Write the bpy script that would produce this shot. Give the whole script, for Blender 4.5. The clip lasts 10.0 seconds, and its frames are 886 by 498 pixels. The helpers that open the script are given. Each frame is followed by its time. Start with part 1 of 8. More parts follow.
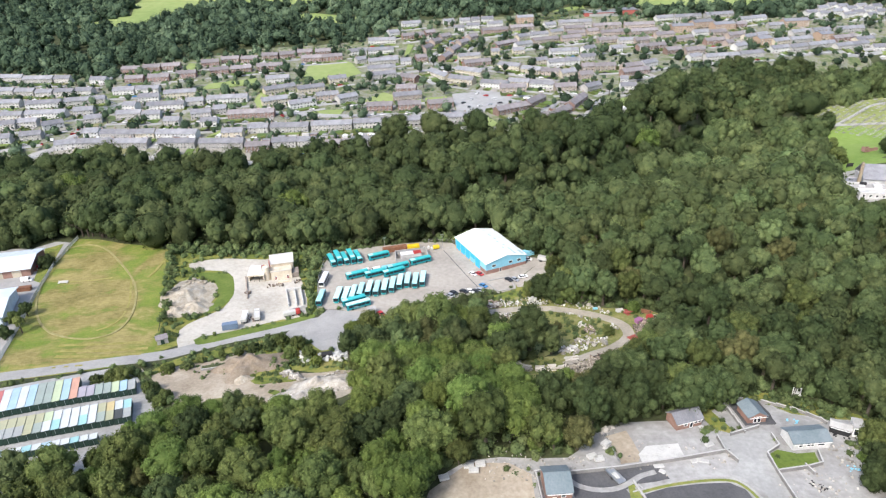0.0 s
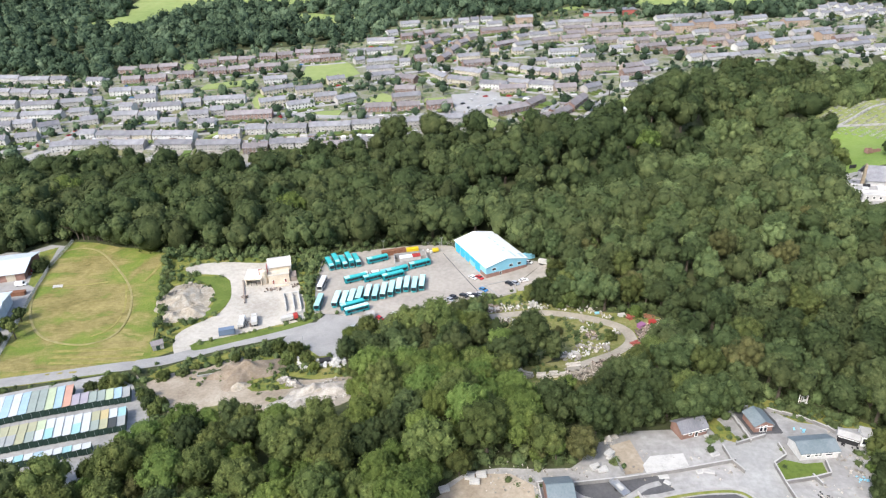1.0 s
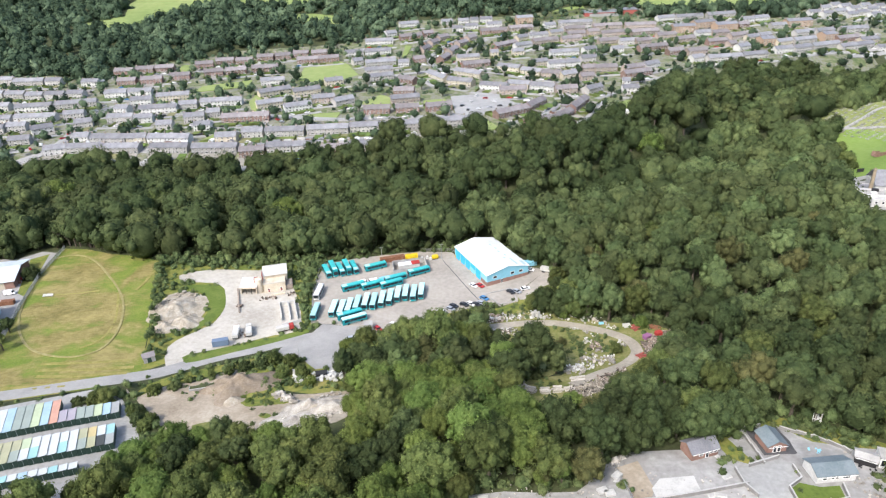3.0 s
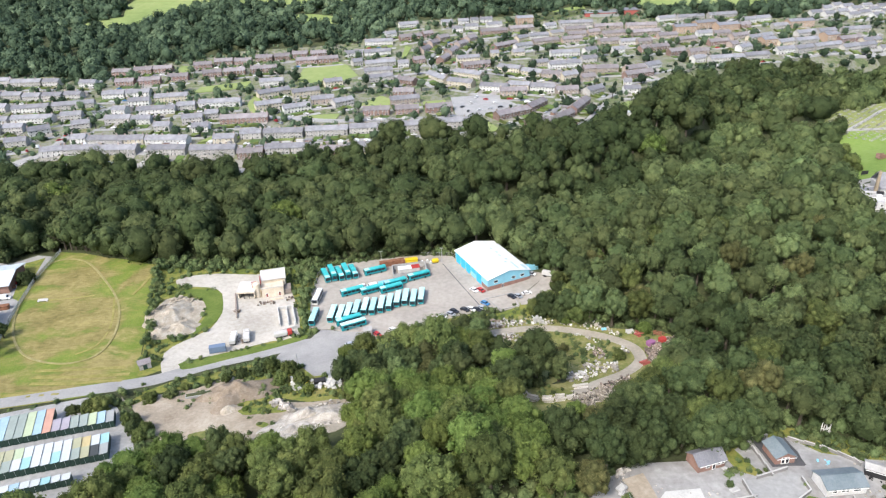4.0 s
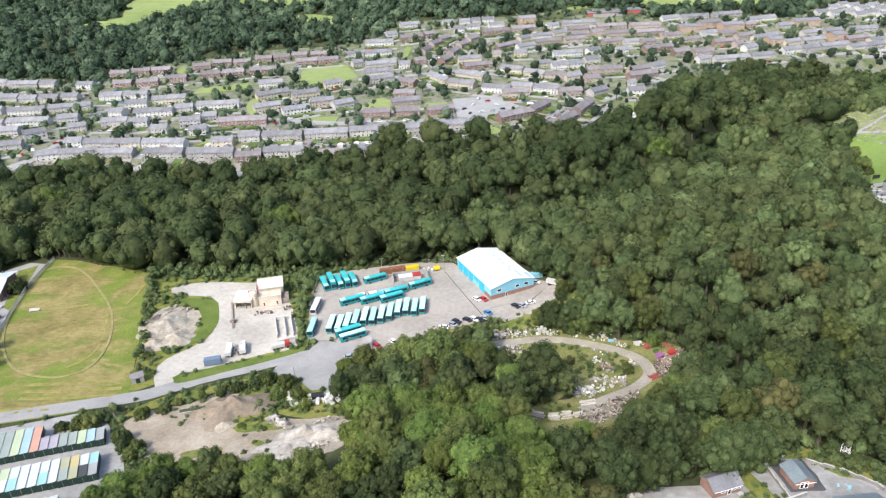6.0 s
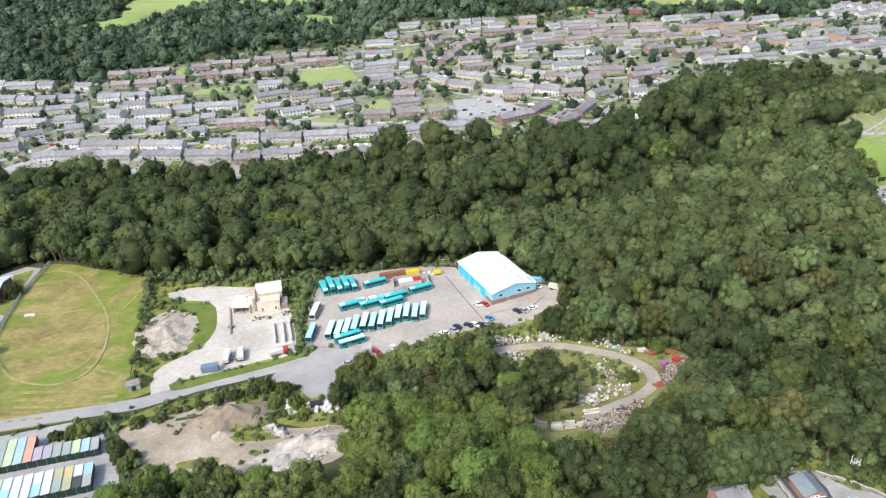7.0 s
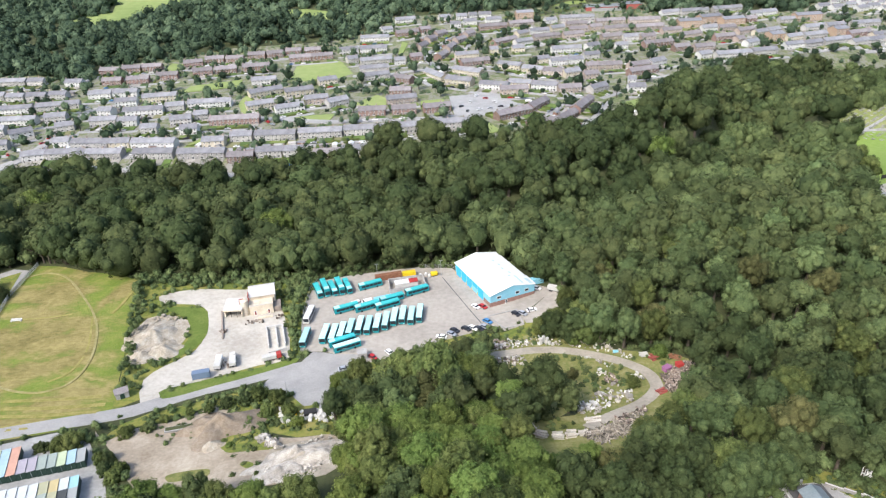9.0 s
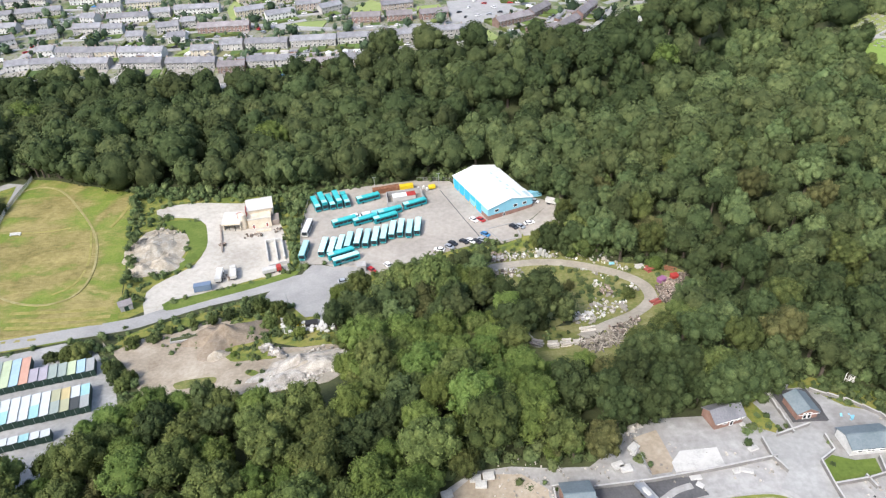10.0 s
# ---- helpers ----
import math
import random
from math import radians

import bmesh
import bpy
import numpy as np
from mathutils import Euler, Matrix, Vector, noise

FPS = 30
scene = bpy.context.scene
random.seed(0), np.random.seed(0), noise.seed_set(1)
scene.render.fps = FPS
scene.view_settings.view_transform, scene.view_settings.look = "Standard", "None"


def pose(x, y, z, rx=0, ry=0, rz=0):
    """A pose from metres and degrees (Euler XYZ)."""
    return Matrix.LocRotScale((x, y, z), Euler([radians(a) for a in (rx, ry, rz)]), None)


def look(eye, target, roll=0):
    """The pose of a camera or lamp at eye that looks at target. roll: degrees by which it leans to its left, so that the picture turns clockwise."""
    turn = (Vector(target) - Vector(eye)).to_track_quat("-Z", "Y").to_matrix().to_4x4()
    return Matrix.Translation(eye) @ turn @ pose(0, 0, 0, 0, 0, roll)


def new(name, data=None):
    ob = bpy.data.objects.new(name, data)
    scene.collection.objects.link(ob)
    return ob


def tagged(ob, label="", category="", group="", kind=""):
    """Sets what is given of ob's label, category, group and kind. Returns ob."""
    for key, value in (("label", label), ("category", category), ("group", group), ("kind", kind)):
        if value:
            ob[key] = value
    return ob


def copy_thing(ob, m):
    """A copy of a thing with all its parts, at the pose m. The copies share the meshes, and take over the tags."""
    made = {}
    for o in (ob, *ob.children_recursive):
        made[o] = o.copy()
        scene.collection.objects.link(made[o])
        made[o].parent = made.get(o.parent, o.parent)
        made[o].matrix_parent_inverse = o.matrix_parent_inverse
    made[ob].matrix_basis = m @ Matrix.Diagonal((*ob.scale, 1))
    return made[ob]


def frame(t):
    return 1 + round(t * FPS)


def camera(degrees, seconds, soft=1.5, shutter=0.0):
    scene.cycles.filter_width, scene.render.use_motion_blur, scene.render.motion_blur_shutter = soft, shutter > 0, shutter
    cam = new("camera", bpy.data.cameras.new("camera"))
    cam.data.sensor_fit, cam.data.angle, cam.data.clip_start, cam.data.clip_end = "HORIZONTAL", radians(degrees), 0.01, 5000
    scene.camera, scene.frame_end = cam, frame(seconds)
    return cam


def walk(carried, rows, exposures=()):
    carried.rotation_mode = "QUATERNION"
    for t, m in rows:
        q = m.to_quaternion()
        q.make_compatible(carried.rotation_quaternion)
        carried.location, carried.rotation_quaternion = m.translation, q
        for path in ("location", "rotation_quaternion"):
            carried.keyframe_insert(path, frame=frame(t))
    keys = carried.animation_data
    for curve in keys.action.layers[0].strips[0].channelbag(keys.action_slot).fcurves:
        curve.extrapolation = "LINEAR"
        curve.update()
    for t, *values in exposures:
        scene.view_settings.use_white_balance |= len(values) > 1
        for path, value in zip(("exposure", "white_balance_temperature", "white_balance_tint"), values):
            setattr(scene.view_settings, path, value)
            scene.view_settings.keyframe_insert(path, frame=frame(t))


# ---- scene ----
cam = camera(68.48, 10.0, soft=1.22)
PATH = [
    (0.0, 0.0, 0.0, 120.0, 63.953, 2.069, 0.0),
    (0.5, -0.03, 1.99, 119.97, 63.929, 2.077, -0.025),
    (1.0, -0.22, 4.0, 119.97, 63.922, 2.095, -0.105),
    (1.5, -0.28, 6.01, 119.97, 63.899, 2.092, -0.158),
    (2.0, -0.24, 8.06, 119.95, 63.904, 2.111, -0.168),
    (2.5, -0.26, 10.06, 120.0, 63.879, 2.119, -0.172),
    (4.0, -0.59, 16.32, 120.01, 63.869, 2.135, -0.211),
    (4.5, -0.49, 18.45, 120.0, 63.84, 2.171, -0.142),
    (5.0, -0.53, 20.62, 120.04, 63.839, 2.193, -0.088),
    (5.5, -0.61, 22.71, 120.03, 63.815, 2.219, -0.108),
    (7.0, -0.85, 29.1, 120.06, 63.802, 2.283, -0.106),
    (7.5, -0.76, 31.18, 120.09, 63.77, 2.306, -0.096),
    (8.0, -0.89, 33.29, 120.02, 63.811, 2.273, -0.129),
    (8.5, -0.85, 34.84, 120.16, 63.919, 2.311, -0.216),
    (9.0, -0.91, 35.9, 119.96, 63.304, 2.325, -0.464),
    (9.5, -0.99, 35.96, 119.93, 59.357, 2.289, -0.651),
    (10.0, -1.17, 36.02, 119.86, 55.67, 2.335, -0.746),
]
walk(cam, [(t, pose(*p)) for t, *p in PATH])

import itertools

# ---- world and light ----
SUN_UP, SUN_WAY = 46, 215
world = bpy.data.worlds.new("sky")
scene.world = world
world.use_nodes = True
sky = world.node_tree.nodes.new("ShaderNodeTexSky")
sky.sky_type, sky.sun_disc = "NISHITA", False
sky.sun_elevation, sky.sun_rotation = radians(SUN_UP), radians(SUN_WAY)
sky.air_density, sky.dust_density, sky.ozone_density = 1.0, 3.0, 1.0
world.node_tree.nodes["Background"].inputs[1].default_value = 0.15
world.node_tree.links.new(sky.outputs[0], world.node_tree.nodes["Background"].inputs[0])
sun = new("sun", bpy.data.lights.new("sun", "SUN"))
sun.data.energy, sun.data.angle, sun.data.color = 1.85, radians(10), (1.0, 0.97, 0.94)
way = Vector((math.sin(radians(SUN_WAY)) * math.cos(radians(SUN_UP)), math.cos(radians(SUN_WAY)) * math.cos(radians(SUN_UP)), math.sin(radians(SUN_UP))))
sun.matrix_world = look(way * 900, (0, 0, 0))
scene.view_settings.exposure = 1.05


# ---- the lie of the land ----
def sm(a, b, v):
    t = np.clip((np.asarray(v, float) - a) / (b - a), 0, 1)
    return t * t * (3 - 2 * t)


def ground(x, y):
    """Height of the bare ground: a shelf with the depot, a rise towards the flyer, an eastern hill, the ravine of a beck behind it, the town's slope."""
    x, y = np.asarray(x, float), np.asarray(y, float)
    z = -26 + 4.8 * sm(-70, -150, x) * sm(420, 330, y)
    z = z + 20 * sm(238, 132, y) * (0.3 + 0.7 * sm(-110, 0, x))
    z = z + 11 * sm(20, 110, x) * sm(150, 250, y) * sm(350, 270, y - 0.35 * np.clip(x - 90, 0, 200))
    z = z + 15 * sm(185, 260, x) * sm(270, 350, y) * sm(620, 480, y)
    beck = np.interp(x, [20, 60, 100, 140, 205, 300, 430], [338, 352, 368, 402, 478, 550, 640])
    s = 0.8 * (y - beck)
    z = z + 15 * sm(4, 28, s) * sm(76, 38, s) * sm(-10, 50, x) * sm(250, 150, x) - (4 + 16 * sm(140, 210, x)) * np.exp(-(s / 34) ** 2) * sm(20, 70, x) * sm(900, 600, x)
    z = z - 7 * np.exp(-((x - 210) / 24) ** 2 - ((y - 435) / 38) ** 2)
    z = z + 16 * sm(400, 470, y) + 0.055 * np.clip(y - 470, 0, 2500) + 0.09 * np.clip(y - 720, 0, 2500)
    return z


def gz(x, y):
    return float(ground(x, y))


def inside(poly, x, y):
    """For arrays x, y: which points lie in the polygon."""
    x, y = np.asarray(x, float), np.asarray(y, float)
    hit = np.zeros(x.shape, bool)
    for (x0, y0), (x1, y1) in zip(poly, poly[1:] + poly[:1]):
        if y0 != y1:
            hit ^= ((y0 > y) != (y1 > y)) & (x < (x1 - x0) * (y - y0) / (y1 - y0) + x0)
    return hit


def rounded(pts, n=4, closed=True):
    """A smooth line through points."""
    out, k = [], len(pts)
    for i in range(k if closed else k - 1):
        a, b, c, d = [Vector(pts[j % k] if closed else pts[min(max(j, 0), k - 1)]) for j in (i - 1, i, i + 1, i + 2)]
        for s in range(n):
            t = s / n
            out.append(tuple(0.5 * (2 * b + (c - a) * t + (2 * a - 5 * b + 4 * c - d) * t * t + (3 * b - a - 3 * c + d) * t ** 3)))
    return out if closed else out + [tuple(pts[-1])]


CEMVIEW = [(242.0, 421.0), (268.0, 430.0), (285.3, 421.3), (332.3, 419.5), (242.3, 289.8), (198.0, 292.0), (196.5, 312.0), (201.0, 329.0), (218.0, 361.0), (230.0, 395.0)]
HEDGE_E = [(-76.8, 296.8), (-63.4, 297.9), (-65.5, 285.0), (-64.7, 267.7), (-61.7, 244.5), (-62.8, 241.3), (-69.3, 268.0)]
HEDGE_N = [(-146.0, 301.6), (-62.2, 303.8), (-61.9, 297.8), (-93.0, 297.5), (-109.0, 293.4), (-139.5, 291.7)]
HEDGE_F = [(-144.8, 298.2), (-139.2, 295.6), (-132.8, 275.6), (-127.3, 254.3), (-122.2, 235.5), (-116.3, 215.5), (-118.3, 212.8), (-124.9, 235.3), (-137.3, 275.5)]
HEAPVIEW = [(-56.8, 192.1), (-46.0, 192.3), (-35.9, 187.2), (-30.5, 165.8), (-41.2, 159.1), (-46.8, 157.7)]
DUMP = [(-62.6, 211.7), (-56.4, 214.7), (-48.9, 206.6), (-41.9, 211.0), (-38.7, 198.1), (-47.0, 197.2), (-58.7, 199.6)]
CORE = [(-222.2, 311.3), (-201.8, 318.2), (-145.3, 299.5), (-61.9, 301.8), (-30.2, 308.2), (-0.5, 307.3), (26.3, 263.1), (5.7, 230.1), (-3.4, 227.5), (-12.2, 219.8), (-22.8, 212.7), (-30.2, 205.5), (-36.0, 198.7), (-39.1, 191.1), (-34.6, 180.5), (-42.7, 157.9), (-57.0, 158.9), (-88.8, 159.3), (-94.9, 158.0), (-109.3, 177.5), (-115.7, 189.9), (-159.0, 181.5), (-168.9, 178.6), (-192.7, 219.6)]
BANK = [(69.9, 146.3), (81.1, 156.7), (91.1, 157.9), (101.8, 153.9), (108.2, 147.9), (113.5, 143.4), (114.9, 136.5), (110.0, 121.2), (104.1, 110.9), (107.4, 123.3), (109.8, 129.2), (111.4, 134.4), (111.1, 141.6), (104.0, 142.7), (94.5, 145.7), (88.5, 153.6), (79.9, 152.8)]
SCRUB = [(-144.2, 297.5), (-126.6, 295.5), (-109.7, 295.9), (-87.8, 299.8), (-63.1, 299.9), (-65.0, 284.9), (-64.2, 267.6), (-60.4, 243.0), (-63.1, 237.6), (-85.5, 226.4), (-103.4, 214.9), (-117.5, 212.0), (-124.5, 235.3), (-137.0, 275.5)]
YARDBANK = [(26.3, 263.1), (48.9, 268.0), (49.8, 244.3), (47.2, 241.2), (34.8, 248.5), (23.4, 245.6), (9.7, 243.6), (5.8, 233.8), (-3.4, 230.6), (-12.3, 221.6), (-22.9, 213.9), (-31.0, 211.4), (-36.1, 199.9), (-40.2, 196.5), (-44.8, 211.3), (-39.5, 232.5), (-34.9, 239.2), (-16.2, 246.1), (-1.2, 251.1), (10.0, 250.4), (18.8, 250.8), (28.1, 255.9)]
DIRTVIEW = [(-37.3, 186.2), (-31.5, 162.5), (-41.8, 154.5), (-51.9, 153.8), (-67.1, 158.2), (-76.1, 158.6), (-87.4, 161.3), (-99.5, 174.5), (-106.9, 183.3), (-106.6, 197.4), (-78.0, 207.6), (-50.7, 191.5)]
SHEDVIEW = [(-0.6, 304.6), (10.0, 312.8), (23.4, 311.7), (36.3, 294.5), (44.8, 284.1), (44.1, 258.2), (31.9, 246.4), (24.1, 241.2), (14.5, 262.5)]
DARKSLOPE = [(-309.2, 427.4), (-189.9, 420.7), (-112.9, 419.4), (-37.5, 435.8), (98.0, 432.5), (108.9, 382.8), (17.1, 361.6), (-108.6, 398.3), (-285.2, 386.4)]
STRIP = [(-112.6, 193.1), (-110.7, 199.8), (-103.7, 206.4), (-86.7, 214.8), (-74.6, 219.9), (-61.4, 222.6), (-55.2, 214.4), (-45.1, 207.3), (-37.9, 195.1), (-40.0, 189.3), (-50.2, 189.2), (-59.4, 193.3), (-69.9, 201.6), (-74.4, 206.5), (-83.7, 212.2), (-93.3, 204.4), (-99.7, 201.4), (-106.9, 198.2), (-109.6, 189.6)]
HEDGE_C = [(-135.3, 185.1), (-132.7, 191.8), (-121.6, 198.6), (-115.5, 192.1), (-105.5, 179.9), (-102.7, 180.1), (-111.1, 191.0), (-115.3, 193.6), (-115.7, 189.9), (-129.6, 181.8)]
RINGBUSH = [(17.3, 230.3), (41.9, 230.5), (57.2, 221.2), (60.7, 208.3), (57.0, 201.7), (48.1, 199.2), (36.0, 194.7), (23.3, 199.5)]
FIELD = [(-200.6, 316.0), (-172.1, 307.5), (-144.8, 298.2), (-137.3, 275.5), (-124.9, 235.3), (-118.3, 212.8), (-116.3, 203.8), (-126.9, 196.7), (-144.5, 190.9), (-162.8, 187.4), (-173.4, 185.1), (-168.3, 179.2), (-172.0, 201.6), (-188.0, 251.4), (-197.5, 287.9)]
ROAD = [(-180.2, 186.1), (-164.7, 190.4), (-146.4, 194.4), (-128.5, 200.1), (-112.1, 206.2), (-105.2, 210.5), (-92.5, 219.0), (-78.3, 225.5), (-63.2, 231.7), (-51.7, 234.2)]
FORECOURT = [(-69.8, 220.5), (-58.8, 216.7), (-52.0, 207.7), (-42.4, 211.8), (-43.7, 225.5), (-39.7, 230.8), (-33.7, 234.2), (-34.2, 239.0), (-46.3, 240.4), (-55.4, 242.5), (-58.6, 235.7), (-65.9, 229.9)]
DIRT = [(-116.6, 196.6), (-111.7, 190.9), (-106.6, 197.4), (-99.4, 200.6), (-92.8, 202.8), (-83.2, 210.4), (-74.2, 205.6), (-68.9, 198.0), (-58.8, 191.0), (-48.1, 188.7), (-36.9, 188.6), (-35.5, 176.6), (-45.6, 168.5), (-56.0, 166.2), (-71.5, 168.8), (-80.8, 168.5), (-91.5, 169.0), (-103.2, 182.8)]
WORKS = [(-129.4, 282.9), (-122.7, 287.7), (-111.1, 290.7), (-94.3, 291.1), (-87.1, 296.6), (-81.3, 285.6), (-76.5, 279.6), (-71.5, 268.1), (-63.5, 239.5), (-73.6, 235.5), (-86.2, 229.1), (-103.4, 219.2), (-103.1, 214.0), (-108.9, 211.9), (-113.1, 225.0), (-108.8, 233.9), (-101.2, 243.7), (-100.7, 256.6), (-105.0, 272.3), (-112.6, 277.3), (-124.7, 277.3)]
SAND = [(-128.2, 254.2), (-127.5, 264.8), (-120.3, 268.1), (-110.8, 264.6), (-107.6, 256.0), (-108.0, 246.0), (-111.5, 238.2), (-118.6, 234.9), (-124.2, 242.3)]
CRESCENT = [(-123.2, 272.8), (-116.0, 275.2), (-106.7, 273.8), (-101.7, 262.8), (-100.1, 252.6), (-103.3, 242.6), (-108.9, 237.5), (-110.3, 238.3), (-106.4, 247.1), (-107.7, 258.5), (-112.5, 266.6)]
VERGE = [(-104.0, 216.5), (-103.7, 220.0), (-86.0, 228.2), (-63.3, 238.6), (-60.4, 243.0), (-60.2, 236.6), (-68.0, 232.0), (-86.8, 222.7), (-96.4, 217.0), (-102.2, 214.5)]
YARD = [(-62.8, 297.9), (-47.4, 302.7), (-30.1, 306.1), (-16.8, 307.9), (-0.6, 305.9), (3.7, 298.9), (27.6, 292.2), (43.0, 281.1), (44.7, 282.1), (33.6, 269.4), (28.8, 265.4), (27.6, 255.3), (19.6, 252.0), (13.5, 255.7), (7.6, 251.9), (-2.6, 247.8), (-13.7, 243.0), (-22.2, 238.3), (-32.6, 234.1), (-50.5, 242.5), (-60.4, 243.0), (-63.9, 267.6), (-64.4, 284.9)]
RINGPATH = [(37.5, 183.7), (46.2, 190.0), (56.5, 195.6), (62.8, 201.6), (65.0, 207.1), (63.6, 215.5), (55.8, 225.1), (42.5, 234.2), (29.9, 237.6), (15.3, 236.2), (9.2, 233.3)]
RINGCLEAR = [(8.5, 245.1), (23.5, 246.5), (34.9, 249.4), (46.8, 239.0), (59.2, 230.3), (71.4, 224.6), (79.7, 218.7), (76.9, 202.9), (67.4, 186.5), (54.5, 170.7), (42.1, 156.4), (30.9, 151.5), (19.5, 150.9), (15.9, 165.1), (20.1, 188.5), (35.6, 192.0), (40.4, 202.1), (30.2, 191.0), (20.9, 207.5), (10.1, 225.8)]
ESTATE = [(-4.4, 125.5), (1.9, 130.0), (10.6, 130.9), (19.5, 130.1), (28.4, 130.1), (31.7, 132.6), (34.3, 137.4), (39.7, 141.7), (45.7, 143.8), (59.6, 144.1), (69.9, 146.3), (79.9, 152.8), (88.5, 153.6), (94.5, 145.7), (104.0, 142.7), (111.1, 141.6), (111.4, 134.4), (109.8, 129.2), (107.4, 123.3), (104.1, 110.9), (81.9, 67.8), (-28.1, 71.2), (-14.0, 80.0)]
TOWN = [(-365.0, 422.7), (-308.8, 427.1), (-274.9, 430.1), (-241.7, 435.7), (-190.4, 422.9), (-149.9, 415.2), (-113.0, 421.0), (-75.4, 426.5), (-37.5, 438.0), (17.7, 446.6), (53.4, 448.6), (83.3, 437.4), (114.5, 447.5), (138.8, 465.8), (158.5, 547.0), (196.7, 565.3), (254.7, 591.5), (337.9, 618.3), (410.6, 629.7), (487.5, 641.2), (618.8, 832.8), (532.9, 837.8), (440.8, 840.8), (402.3, 800.7), (241.7, 813.3), (241.5, 864.9), (171.8, 869.7), (70.4, 847.2), (-62.2, 845.3), (-65.9, 793.4), (-121.4, 761.4), (-221.9, 753.0), (-271.3, 727.5), (-346.0, 706.3), (-321.6, 631.2), (-383.7, 678.7), (-470.2, 695.8), (-571.1, 710.5)]
FIELDA = [(-465.1, 879.5), (-448.4, 909.0), (-421.8, 921.9), (-440.0, 984.0), (-440.3, 1023.0), (-324.8, 1005.0), (-314.0, 952.8), (-349.2, 928.5), (-359.2, 891.3), (-387.4, 859.0), (-417.3, 853.0)]
FIELDB = [(-285.4, 979.4), (-270.8, 952.4), (-142.7, 927.4), (-114.2, 947.1), (-133.3, 978.3), (-274.4, 1000.4)]
FIELDC = [(-195.2, 898.1), (-184.2, 862.0), (-160.7, 848.7), (-117.3, 837.8), (-88.6, 843.8), (-106.3, 866.7), (-168.3, 897.0)]
FIELDD = [(71.7, 822.0), (76.4, 836.2), (119.6, 850.6), (151.9, 878.1), (175.3, 888.6), (175.8, 853.1), (132.9, 823.5)]
FIELDE = [(231.3, 918.1), (242.2, 881.4), (259.0, 851.6), (302.0, 856.0), (376.3, 850.4), (430.7, 864.1), (454.9, 886.1)]
TOWNGREEN = [(-138.1, 626.3), (-141.5, 675.3), (-114.0, 705.5), (-98.2, 683.0), (-83.0, 639.5), (-106.4, 611.7)]
CEM = [(258.2, 430.9), (259.2, 437.2), (248.9, 439.3), (269.1, 450.4), (307.7, 458.4), (366.4, 468.7), (328.9, 408.7), (286.4, 417.9), (265.2, 425.9)]
CEMGREEN = [(248.3, 419.4), (262.2, 427.4), (286.4, 417.9), (328.9, 408.7), (270.8, 330.0), (239.7, 342.8), (223.1, 352.6), (245.2, 394.7)]
CHURCH = [(224.3, 354.8), (239.7, 342.8), (270.8, 330.0), (252.0, 299.8), (222.6, 311.5), (208.8, 307.1), (205.9, 315.5)]
CONTYARD = [(-175.5, 179.6), (-159.9, 183.0), (-140.0, 190.2), (-126.6, 195.9), (-115.4, 190.6), (-105.2, 178.3), (-99.4, 167.5), (-97.0, 154.3), (-97.6, 142.4), (-111.2, 136.5), (-123.9, 132.2), (-135.1, 128.8)]
LEFTYARD = [(-202.4, 311.2), (-198.7, 285.0), (-191.0, 256.7), (-172.0, 201.6), (-167.1, 173.2), (-219.2, 221.1), (-266.2, 309.1), (-236.8, 305.5), (-218.9, 305.6), (-211.1, 313.2)]

